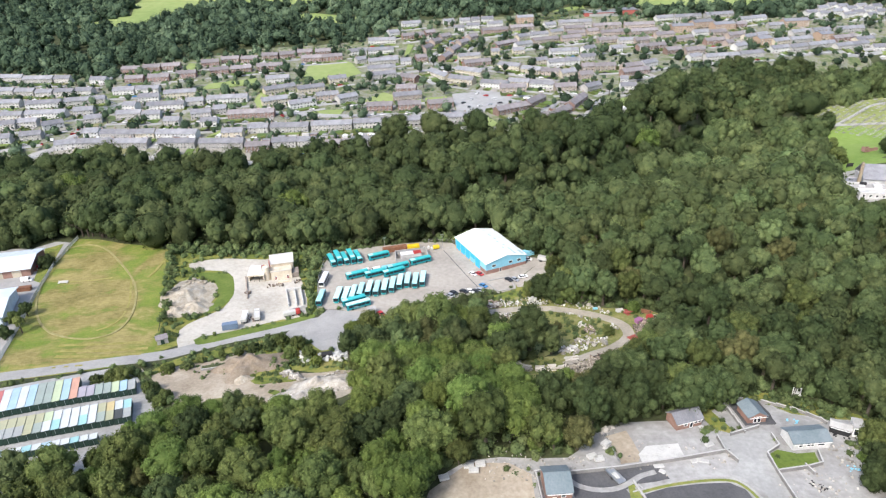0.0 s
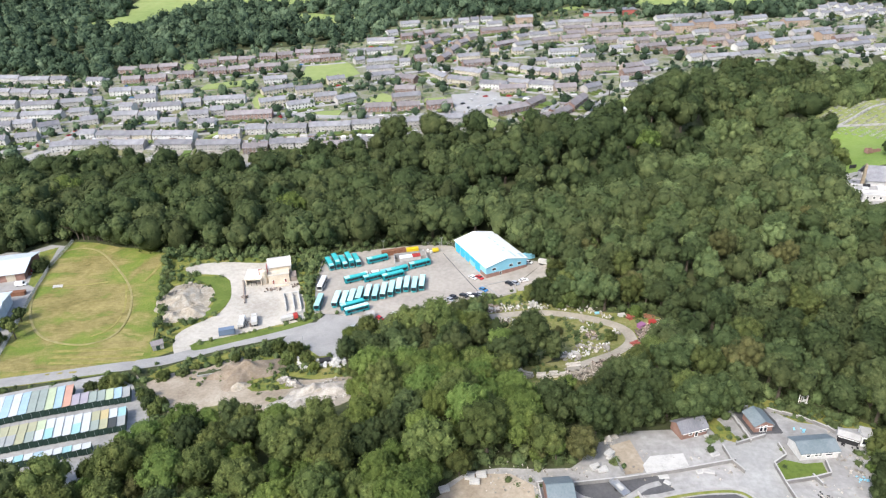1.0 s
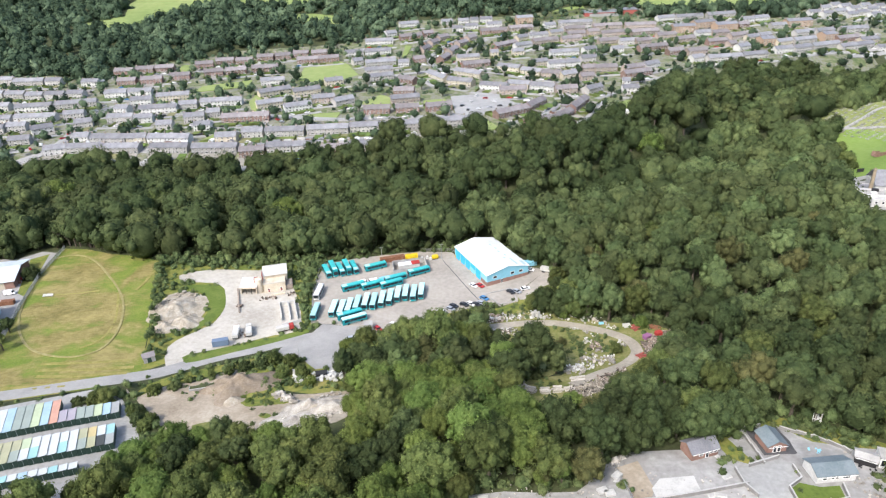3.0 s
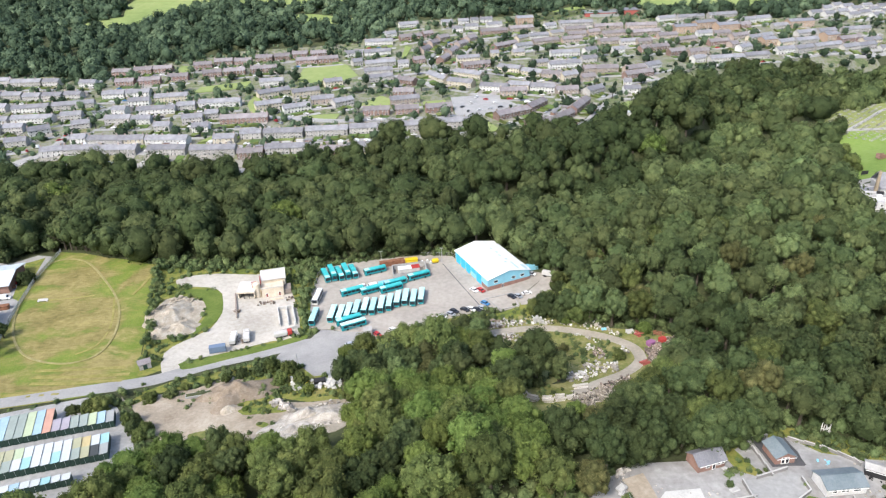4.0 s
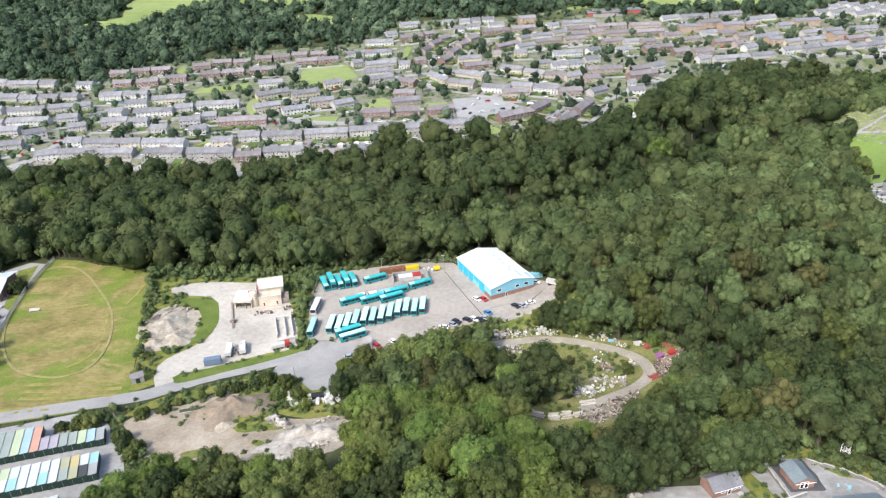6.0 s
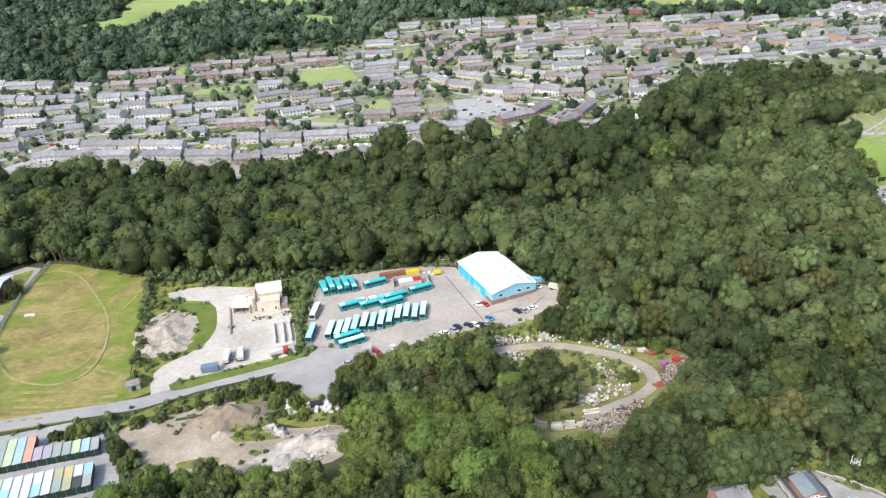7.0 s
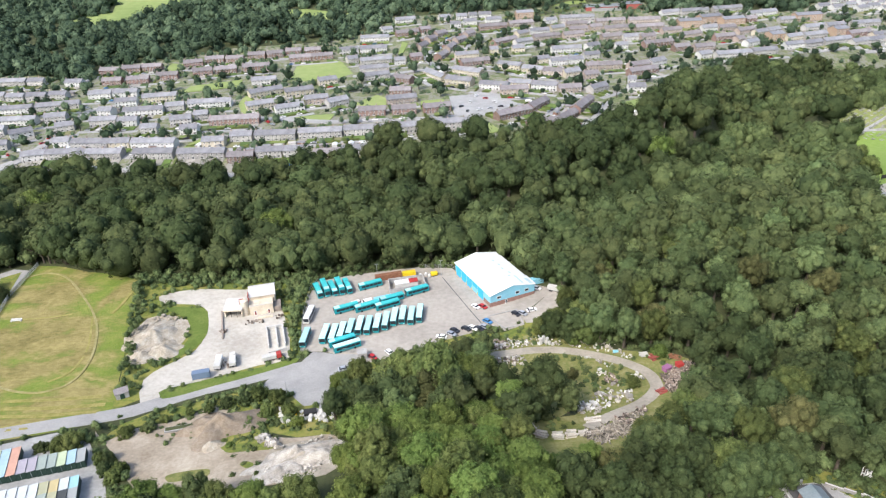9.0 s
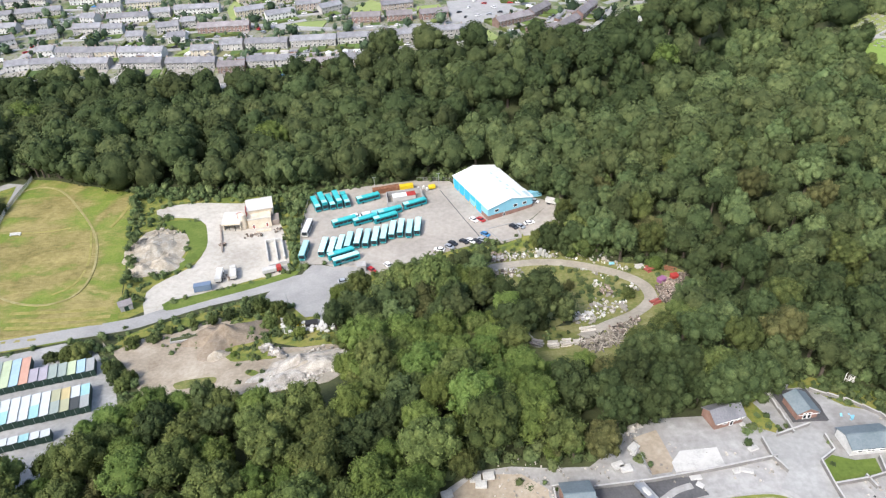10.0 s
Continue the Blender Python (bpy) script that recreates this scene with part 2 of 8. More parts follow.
# ---- materials ----
def mat(name, colours, scale=1.0, fine=8.0, rough=0.9, bump=0.0, metal=0.0, vary=0.0, space="Position", stretch=(1, 1, 1), attr="", coat=0.0, spec=0.3, hue=0.0, thin=0.0, island=0.0):
    """A surface whose colour wanders through colours, at two scales (waves per metre). vary: how much brightness differs from object to object; attr: a per-tree tone."""
    m = bpy.data.materials.new(name)
    m.use_nodes = True
    t = m.node_tree
    N, L = t.nodes.new, t.links.new
    bsdf = t.nodes["Principled BSDF"]
    bsdf.inputs["Roughness"].default_value, bsdf.inputs["Metallic"].default_value = rough, metal
    bsdf.inputs["Coat Weight"].default_value, bsdf.inputs["Specular IOR Level"].default_value = coat, spec
    if space == "Position":
        place = N("ShaderNodeNewGeometry").outputs["Position"]
    else:
        place = N("ShaderNodeTexCoord").outputs["Object"]
    mp = N("ShaderNodeMapping")
    mp.inputs["Scale"].default_value = stretch
    L(place, mp.inputs[0])
    facs = []
    for s in (scale, fine):
        n = N("ShaderNodeTexNoise")
        n.inputs["Scale"].default_value, n.inputs["Detail"].default_value, n.inputs["Roughness"].default_value = s, 5, 0.6
        L(mp.outputs[0], n.inputs["Vector"])
        facs.append(n.outputs[0])
    mix = N("ShaderNodeMix")
    mix.inputs[0].default_value = 0.4
    L(facs[0], mix.inputs[2]), L(facs[1], mix.inputs[3])
    ramp = N("ShaderNodeValToRGB")
    el = ramp.color_ramp.elements
    k = len(colours)
    for i, c in enumerate(colours):
        e = el[i] if i < 2 else el.new(1)
        e.position, e.color = 0.34 + 0.32 * i / max(1, k - 1), (*c, 1)
    L(mix.outputs[0], ramp.inputs[0])
    out = ramp.outputs[0]
    if vary or attr:
        hsv = N("ShaderNodeHueSaturation")
        src = N("ShaderNodeAttribute") if attr else N("ShaderNodeObjectInfo")
        if attr:
            src.attribute_name = attr
        r = src.outputs["Fac"] if attr else src.outputs["Random"]
        second = r
        if hue:
            mul, fract = N("ShaderNodeMath"), N("ShaderNodeMath")
            mul.operation, fract.operation = "MULTIPLY", "FRACT"
            mul.inputs[1].default_value = 37.3
            L(r, mul.inputs[0]), L(mul.outputs[0], fract.inputs[0])
            second = fract.outputs[0]
        hue = hue or 0.045 * vary
        for key, lo, hi in (("Value", 1 - vary, 1 + vary), ("Hue", 0.5 + 0.6 * hue, 0.5 - hue)):
            mr = N("ShaderNodeMapRange")
            mr.inputs["To Min"].default_value, mr.inputs["To Max"].default_value = lo, hi
            mr.clamp = key == "Value"
            L(r if key == "Value" else second, mr.inputs[0]), L(mr.outputs[0], hsv.inputs[key])
        L(out, hsv.inputs["Color"])
        out = hsv.outputs[0]
    if island:
        each, mr = N("ShaderNodeHueSaturation"), N("ShaderNodeMapRange")
        mr.inputs["To Min"].default_value, mr.inputs["To Max"].default_value = 1 - island, 1 + island
        L(N("ShaderNodeNewGeometry").outputs["Random Per Island"], mr.inputs[0]), L(mr.outputs[0], each.inputs["Value"]), L(out, each.inputs["Color"])
        out = each.outputs[0]
    L(out, bsdf.inputs["Base Color"])
    if thin:
        through_leaf, both = N("ShaderNodeBsdfTranslucent"), N("ShaderNodeMixShader")
        both.inputs[0].default_value = thin
        L(out, through_leaf.inputs[0]), L(bsdf.outputs[0], both.inputs[1]), L(through_leaf.outputs[0], both.inputs[2])
        L(both.outputs[0], t.nodes["Material Output"].inputs[0])
    if bump:
        b = N("ShaderNodeBump")
        b.inputs["Strength"].default_value, b.inputs["Distance"].default_value = min(1.0, bump * 4), bump
        L(facs[1], b.inputs["Height"]), L(b.outputs[0], bsdf.inputs["Normal"])
    return m


def paint(name, c, rough=0.5, metal=0.0, dirt=0.12, vary=0.0, coat=0.0):
    """A painted or plain surface with a little dirt."""
    return mat(name, [tuple(v * (1 - dirt) for v in c), c, tuple(min(1, v * (1 + dirt * 0.4)) for v in c)], 0.35, 3.0, rough, 0.0, metal, vary, "Object", coat=coat)


M = dict(
    dry_grass=mat("dry mown grass", [(0.135, 0.1697, 0.05), (0.189, 0.2182, 0.075), (0.252, 0.2667, 0.12)], 0.08, 0.6, bump=0.05),
    floor=mat("woodland floor", [(0.030, 0.034, 0.015), (0.05, 0.06, 0.024), (0.075, 0.085, 0.035)], 0.08, 0.9, bump=0.2),
    grass=mat("green grass", [(0.07, 0.105, 0.018), (0.105, 0.15, 0.027), (0.165, 0.19, 0.05)], 0.12, 1.1, bump=0.08),
    lawn=mat("mown lawn", [(0.12, 0.19, 0.038), (0.155, 0.232, 0.05), (0.19, 0.262, 0.07)], 0.05, 0.5, bump=0.03),
    pasture=mat("far pasture", [(0.15, 0.205, 0.06), (0.205, 0.26, 0.085), (0.26, 0.30, 0.12)], 0.012, 0.12),
    asphalt=mat("worn asphalt", [(0.235, 0.232, 0.225), (0.295, 0.29, 0.28), (0.35, 0.343, 0.33)], 0.12, 1.6, bump=0.02),
    yard=mat("dusty concrete yard", [(0.25, 0.228, 0.198), (0.33, 0.303, 0.265), (0.405, 0.374, 0.33)], 0.05, 0.5, bump=0.02),
    tarmac=mat("fresh tarmac", [(0.06, 0.06, 0.063), (0.085, 0.085, 0.088), (0.11, 0.11, 0.11)], 0.15, 2.0),
    gravel=mat("pale gravel", [(0.235, 0.235, 0.225), (0.31, 0.31, 0.298), (0.40, 0.398, 0.385)], 0.07, 0.8, bump=0.05),
    dirt=mat("bare dusty earth", [(0.2214, 0.1814, 0.1318), (0.3186, 0.27, 0.2052), (0.4266, 0.3737, 0.297)], 0.09, 0.9, bump=0.08),
    stone_dust=mat("limestone dust", [(0.32, 0.295, 0.252), (0.43, 0.403, 0.352), (0.53, 0.505, 0.452)], 0.05, 0.6, bump=0.03),
    street=mat("town streets and gardens", [(0.055, 0.088, 0.03), (0.095, 0.128, 0.05), (0.15, 0.165, 0.08), (0.215, 0.208, 0.18), (0.12, 0.148, 0.06), (0.06, 0.094, 0.034)], 0.07, 0.3),
    scrub=mat("rough scrub grass", [(0.066, 0.0952, 0.022), (0.121, 0.1546, 0.03), (0.209, 0.2072, 0.05), (0.242, 0.2128, 0.075)], 0.09, 0.8, bump=0.15),
    estate=mat("grey hardcore", [(0.19, 0.183, 0.172), (0.285, 0.28, 0.268), (0.41, 0.404, 0.39)], 0.06, 0.5, bump=0.04),
    tip_grass=mat("dry trampled grass", [(0.075, 0.0968, 0.0252), (0.135, 0.1518, 0.0405), (0.2, 0.1925, 0.072), (0.26, 0.2475, 0.1215)], 0.14, 0.9, bump=0.1),
    straw=mat("dry grass tussocks", [(0.13, 0.115, 0.035), (0.19, 0.16, 0.055), (0.26, 0.215, 0.085)], 0.3, 2.5, vary=0.12, attr="tone", spec=0.06, island=0.12),
    track=mat("pale trodden gravel", [(0.2279, 0.204, 0.1645), (0.3074, 0.2774, 0.2256), (0.3869, 0.3519, 0.2914)], 0.12, 1.0, bump=0.04),
    headstone=mat("weathered headstone", [(0.16, 0.16, 0.15), (0.27, 0.268, 0.255), (0.42, 0.415, 0.40)], 0.4, 3.0, rough=0.8, island=0.3),
    sandstone=mat("brown sandstone", [(0.17, 0.135, 0.09), (0.25, 0.205, 0.14), (0.32, 0.27, 0.2)], 0.5, 3.0, rough=0.85, bump=0.03),
    bark=mat("bark", [(0.05, 0.04, 0.03), (0.10, 0.085, 0.065)], 2, 9, bump=0.03, space="Object"),
    leaf=mat("broad leaves", [(0.0556, 0.0753, 0.0269), (0.0939, 0.1216, 0.0398), (0.1453, 0.1687, 0.0558)], 0.22, 2.2, rough=0.85, bump=0.3, vary=0.36, spec=0.06, hue=0.017, thin=0.1, island=0.22),
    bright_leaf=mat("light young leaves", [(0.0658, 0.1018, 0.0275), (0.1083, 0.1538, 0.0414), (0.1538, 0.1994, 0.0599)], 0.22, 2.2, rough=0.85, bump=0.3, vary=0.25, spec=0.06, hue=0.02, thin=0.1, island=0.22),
    dark_leaf=mat("deep green leaves", [(0.0334, 0.0502, 0.0212), (0.0576, 0.0799, 0.0319), (0.091, 0.1148, 0.0454)], 0.22, 2.2, rough=0.85, bump=0.3, vary=0.35, spec=0.06, hue=0.014, thin=0.1, island=0.22),
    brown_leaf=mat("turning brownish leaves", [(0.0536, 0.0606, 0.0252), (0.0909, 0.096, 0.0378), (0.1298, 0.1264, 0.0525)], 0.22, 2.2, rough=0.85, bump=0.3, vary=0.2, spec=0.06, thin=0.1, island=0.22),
    wood_leaf=mat("woodland leaves", [(0.0431, 0.0646, 0.0281), (0.0757, 0.1032, 0.0417), (0.1177, 0.145, 0.0589)], 0.22, 2.2, rough=0.85, bump=0.3, vary=0.45, attr="tone", spec=0.06, hue=0.019, island=0.16),
    # bluish cast puts the haze of distance into the leaf colour
    hazy_leaf=mat("far leaves with haze tint", [(0.0446, 0.0725, 0.0442), (0.0689, 0.106, 0.0631), (0.1018, 0.1442, 0.0839)], 0.1, 0.8, rough=0.85, bump=0.5, vary=0.6, attr="tone", spec=0.06),
)


def meadow_grass():
    """Uneven green grass with drifts of dry brown tussocks, combed one way by the wind."""
    m = mat("rough meadow grass", [(0.09, 0.14, 0.017), (0.138, 0.186, 0.027), (0.205, 0.228, 0.052)], 0.13, 1.3, bump=0.35)
    t = m.node_tree
    N, L = t.nodes.new, t.links.new
    bsdf = t.nodes["Principled BSDF"]
    green = bsdf.inputs["Base Color"].links[0].from_socket
    place = N("ShaderNodeNewGeometry").outputs["Position"]
    facs = []
    for scale, stretch, bend in ((0.035, (1, 1, 1), 0.6), (0.085, (0.75, 1, 1), 1.1), (0.7, (0.6, 1, 1), 0.6)):
        mp, n = N("ShaderNodeMapping"), N("ShaderNodeTexNoise")
        mp.inputs["Scale"].default_value = stretch
        mp.inputs["Rotation"].default_value = (0, 0, radians(14))
        n.inputs["Scale"].default_value, n.inputs["Detail"].default_value, n.inputs["Distortion"].default_value = scale, 5, bend
        L(place, mp.inputs[0]), L(mp.outputs[0], n.inputs["Vector"])
        facs.append(n.outputs[0])
    total = 0.0
    drift = N("ShaderNodeAttribute")
    drift.attribute_name = "dry"
    for f, w in ((facs[2], 0.9), (facs[0], 0.8), (facs[1], 2.3), (drift.outputs["Fac"], 1.35)):
        a = N("ShaderNodeMath")
        a.operation = "MULTIPLY_ADD"
        a.inputs[1].default_value = w
        L(f, a.inputs[0])
        if total:
            L(total, a.inputs[2])
        total = a.outputs[0]
    dry = N("ShaderNodeMapRange")
    dry.inputs["From Min"].default_value, dry.inputs["From Max"].default_value = 2.42, 3.1
    dry.inputs["To Max"].default_value = 0.92
    straw, mix = N("ShaderNodeValToRGB"), N("ShaderNodeMix")
    straw.color_ramp.elements[0].position, straw.color_ramp.elements[0].color = 0.36, (0.14, 0.112, 0.036, 1)
    straw.color_ramp.elements[1].position, straw.color_ramp.elements[1].color = 0.66, (0.30, 0.25, 0.10, 1)
    mix.data_type = "RGBA"
    grain = N("ShaderNodeMix")
    grain.inputs[0].default_value = 0.45
    L(facs[1], grain.inputs[2]), L(facs[2], grain.inputs[3])
    L(total, dry.inputs[0]), L(grain.outputs[0], straw.inputs[0])
    L(dry.outputs[0], mix.inputs[0]), L(green, mix.inputs[6]), L(straw.outputs[0], mix.inputs[7]), L(mix.outputs[2], bsdf.inputs["Base Color"])
    return m


M["meadow"] = meadow_grass()


# ---- small builders ----
def obj(name, verts, faces, material, parent=None, label="", smooth=False, slots=None):
    """One mesh object; material may be a list, with slots giving each face its own."""
    me = bpy.data.meshes.new(name)
    me.from_pydata([tuple(v) for v in verts], [], [tuple(f) for f in faces])
    for m in material if isinstance(material, list) else [material]:
        me.materials.append(m)
    if slots is not None:
        me.polygons.foreach_set("material_index", slots)
    if smooth:
        me.polygons.foreach_set("use_smooth", [True] * len(me.polygons))
    ob = new(name, me)
    if parent:
        ob.parent = parent
    if label:
        tagged(ob, label)
    return ob


def part(name, bm, material, parent=None, label="", smooth=False):
    me = bpy.data.meshes.new(name)
    bmesh.ops.recalc_face_normals(bm, faces=bm.faces)
    bm.to_mesh(me)
    bm.free()
    me.materials.append(material)
    if smooth:
        me.polygons.foreach_set("use_smooth", [True] * len(me.polygons))
    ob = new(name, me)
    if parent:
        ob.parent = parent
    if label:
        tagged(ob, label)
    return ob


def root(name, x, y, z=None, turn=0, **tags):
    ob = new(name)
    ob.empty_display_size = 0.5
    ob.matrix_basis = pose(x, y, gz(x, y) if z is None else z, 0, 0, turn)
    return tagged(ob, **tags)


def box(bm, x0, y0, z0, x1, y1, z1, bevel=0.0):
    vs = bmesh.ops.create_cube(bm, size=1, matrix=Matrix.Translation(((x0 + x1) / 2, (y0 + y1) / 2, (z0 + z1) / 2)) @ Matrix.Diagonal((x1 - x0, y1 - y0, z1 - z0, 1)))["verts"]
    if bevel:
        bmesh.ops.bevel(bm, geom=list({e for v in vs for e in v.link_edges}), offset=bevel, segments=1, affect="EDGES")
    return bm


def boxes(*dims, bevel=0.0):
    bm = bmesh.new()
    for d in dims:
        box(bm, *d, bevel=bevel)
    return bm


def sheet(name, poly, lift, material, step=6.0, label="", category="", drop=None):
    """A piece of ground surface: the polygon, cut into squares and laid lift metres over the land, with its rim turned down into it."""
    bm = bmesh.new()
    bm.faces.new([bm.verts.new((x, y, 0)) for x, y in poly])
    for axis in (0, 1):
        lo, hi = min(p[axis] for p in poly), max(p[axis] for p in poly)
        for k in range(1, int((hi - lo) / step) + 1):
            co, no = [0, 0, 0], [0, 0, 0]
            co[axis], no[axis] = lo + k * step, 1
            bmesh.ops.bisect_plane(bm, geom=bm.verts[:] + bm.edges[:] + bm.faces[:], plane_co=co, plane_no=no)
    rim = [e for e in bm.edges if e.is_boundary]
    made = bmesh.ops.extrude_edge_only(bm, edges=rim)["geom"]
    low = {v for v in made if isinstance(v, bmesh.types.BMVert)}
    for v in bm.verts:
        v.co.z = gz(v.co.x, v.co.y) + (lift if v not in low else -0.4)
    ob = part(name, bm, material, None)
    if sum(f.normal.z * f.area for f in ob.data.polygons) < 0:
        ob.data.flip_normals()
    return tagged(ob, label, category, kind="structure")


def ribbon(name, line, width, lift, material, label="", category=""):
    """A strip of surface along a line."""
    line = [Vector(p) for p in line]
    left, right = [], []
    for i, p in enumerate(line):
        d = (line[min(i + 1, len(line) - 1)] - line[max(i - 1, 0)]).normalized()
        n = Vector((-d.y, d.x)) * width / 2
        left.append(tuple(p + n)), right.append(tuple(p - n))
    vs, fs = [], []
    for a, b in zip(left, right):
        a, b = Vector(a), Vector(b)
        for k in range(5):
            c = a.lerp(b, k / 4)
            vs.append((c.x, c.y, gz(c.x, c.y) + lift))
        vs += [(a.x, a.y, gz(a.x, a.y) - 0.4), (b.x, b.y, gz(b.x, b.y) - 0.4)]
    for i in range(len(line) - 1):
        o, p = 7 * i, 7 * i + 7
        fs += [(o + k, o + k + 1, p + k + 1, p + k) for k in range(4)] + [(o + 5, o, p, p + 5), (o + 4, o + 6, p + 6, p + 4)]
    return tagged(obj(name, vs, fs, material), label, category, kind="structure")


# ---- ground ----
def make_ground():
    def axis(parts):
        return np.unique(np.concatenate([np.arange(a, b, s) for a, b, s in parts]))
    xs = axis([(-3000, -700, 100), (-700, -300, 20), (-300, 300, 5), (300, 700, 20), (700, 3001, 100)])
    ys = axis([(-1500, 60, 60), (60, 480, 5), (480, 1000, 15), (1000, 3501, 100)])
    X, Y = np.meshgrid(xs, ys)
    Z = ground(X, Y)
    n, m = X.shape
    idx = np.arange(n * m).reshape(n, m)
    f = np.stack([idx[:-1, :-1], idx[:-1, 1:], idx[1:, 1:], idx[1:, :-1]], -1).reshape(-1, 4)
    return tagged(obj("ground", np.stack([X, Y, Z], -1).reshape(-1, 3), f.tolist(), M["floor"], smooth=True), "dark woodland ground reaching to the hills", "ground", kind="structure")


make_ground()
DRIFTS = [(-178.4, 286.6, 14.0, 8.6), (-177.1, 292.7, 8.9, 5.9), (-166.4, 254.1, 13.2, 10.8), (-151.3, 249.1, 9.2, 9.1), (-170.9, 247.9, 7.8, 5.7), (-158.4, 230.9, 8.8, 4.7), (-145.9, 234.8, 6.3, 4.1), (-159.5, 222.0, 5.3, 2.1), (-165.6, 205.3, 5.9, 3.0), (-141.7, 241.6, 2.9, 7.3), (-151.0, 281.6, 2.3, 9.5), (-146.9, 287.5, 2.8, 8.3), (-173.8, 268.8, 11.1, 3.9), (-153.3, 262.1, 5.9, 4.8), (-182.9, 256.1, 3.7, 7.4), (-158.6, 200.9, 8.8, 2.4), (-140.6, 211.7, 10.8, 1.4), (-136.3, 207.5, 12.7, 1.4), (-145.4, 200.2, 12.6, 1.8), (-129.8, 217.1, 6.5, 1.9)]


def make_meadow():
    """The rough field; a measure of dryness on each corner grows over the tussocky drifts."""
    ob = sheet("meadow", rounded(FIELD, 2), 0.10, M["meadow"], 2.4, label="rough dry meadow with a mown oval path", category="field")
    at = ob.data.attributes.new("dry", "FLOAT", "POINT")
    for v, a in zip(ob.data.vertices, at.data):
        x, y = v.co.x, v.co.y
        near = max(math.exp(-((x - dx) / rx) ** 2 - ((y - dy) / ry) ** 2) for dx, dy, rx, ry in DRIFTS)
        a.value = near
        v.co.z += 0.3 * near * (y > np.interp(x, [p[0] for p in ROAD], [p[1] for p in ROAD]) + 12) * (0.5 + noise.noise(Vector((x * 0.25, y * 0.4, 7)))) * (v.co.z > gz(x, y))
    return ob


make_meadow()
sheet("bus_yard", YARD, 0.12, M["yard"], label="wide dusty concrete bus yard", category="yard")
sheet("works_yard", rounded(WORKS, 2), 0.10, M["stone_dust"], label="pale dusty yard of the stone works", category="yard")
ribbon("road", rounded(ROAD, 4, False), 6.4, 0.16, M["asphalt"], "grey worn access road", "road")
sheet("forecourt", rounded(FORECOURT, 2), 0.18, M["asphalt"], label="grey asphalt forecourt by the gate", category="pavement")
sheet("dirt_ground", rounded(DIRT, 2), 0.10, M["dirt"], label="bare brown earth with wheel tracks", category="ground")
sheet("ring_ground", rounded(RINGCLEAR, 2), 0.08, M["tip_grass"], label="rough grass of the tip clearing", category="ground")
ribbon("ring_track", rounded(RINGPATH, 5, False), 4.1, 0.16, M["track"], "pale gravel loop track", "road")
sheet("estate_ground", ESTATE, 0.08, M["estate"], label="pale grey gravel and concrete of the house plots", category="ground")
sheet("container_yard", CONTYARD, 0.08, M["gravel"], label="pale gravel yard between the containers", category="yard")
sheet("industrial_yard", LEFTYARD, 0.08, M["asphalt"], label="grey yard of the industrial units", category="yard")
sheet("yard_bank", YARDBANK, 0.07, M["scrub"], label="rough yellow grass bank below the yard", category="grass")
sheet("yard_apron", [(27.0, 264.0), (33.6, 268.6), (43.6, 281.0), (50.0, 276.0), (47.5, 266.0), (42.0, 258.5), (36.0, 256.0), (28.5, 256.5)], 0.14, M["yard"], label="dusty concrete apron beside the shed", category="yard")
sheet("works_scrub", SCRUB, 0.06, M["scrub"], label="rough grass and scrub round the works", category="grass")
sheet("hut_grass", [(-124.2, 223.0), (-110.3, 225.5), (-108.4, 215.2), (-116.1, 207.5)], 0.07, M["scrub"], label="rough grass round the hut", category="grass")
sheet("roadside_scrub", STRIP, 0.06, M["scrub"], label="rough roadside scrub", category="grass")
sheet("estate_bank", BANK, 0.06, M["scrub"], label="weedy green bank behind the plots", category="grass")
sheet("works_lawn", rounded(CRESCENT, 3), 0.16, M["grass"], label="bright green grass crescent", category="grass")
sheet("road_verge", rounded(VERGE, 2), 0.20, M["grass"], label="green roadside verge", category="grass")
sheet("town_ground", TOWN, 0.15, M["street"], 7, label="grey streets and green gardens of the town", category="ground")
sheet("far_field", FIELDA, 0.15, M["pasture"], 20, label="bright green hill pasture", category="field")
sheet("far_field", FIELDB, 0.15, M["pasture"], 20, label="bright green hill pasture", category="field")
sheet("far_field", FIELDC, 0.15, M["pasture"], 20, label="bright green hill pasture", category="field")
sheet("far_field", FIELDE, 0.15, M["pasture"], 20, label="bright green hill pasture", category="field")
sheet("far_field", FIELDD, 0.15, M["pasture"], 20, label="bright green hill pasture", category="field")
sheet("town_green", TOWNGREEN, 0.2, M["pasture"], 20, label="bright green playing field", category="field")
sheet("cemetery_ground", CEM, 0.12, M["dry_grass"], 10, label="dry grass of the cemetery", category="ground")
sheet("cemetery_ground", [(251.1, 443.6), (265.5, 450.3), (269.2, 440.4), (249.2, 413.5), (245.6, 425.0)], 0.10, M["dry_grass"], 10, label="rough grass beside the cemetery", category="ground")
sheet("cemetery_lawn", CEMGREEN, 0.14, M["lawn"], 10, label="bright mown lawn below the cemetery", category="grass")
sheet("church_yard", CHURCH, 0.12, M["asphalt"], 10, label="grey yard round the white chapel", category="yard")

def scatter(x0, x1, y0, y1, step, seed, keep):
    """Points on a jittered grid that keep() lets stand."""
    g = np.random.default_rng(seed)
    xs, ys = np.meshgrid(np.arange(x0, x1, step), np.arange(y0, y1, step * 0.9))
    xs = xs + (np.arange(xs.shape[0]) % 2)[:, None] * step / 2
    xs, ys = (xs + g.uniform(-0.36, 0.36, xs.shape) * step).ravel(), (ys + g.uniform(-0.36, 0.36, ys.shape) * step).ravel()
    ok = keep(xs, ys)
    return xs[ok], ys[ok]


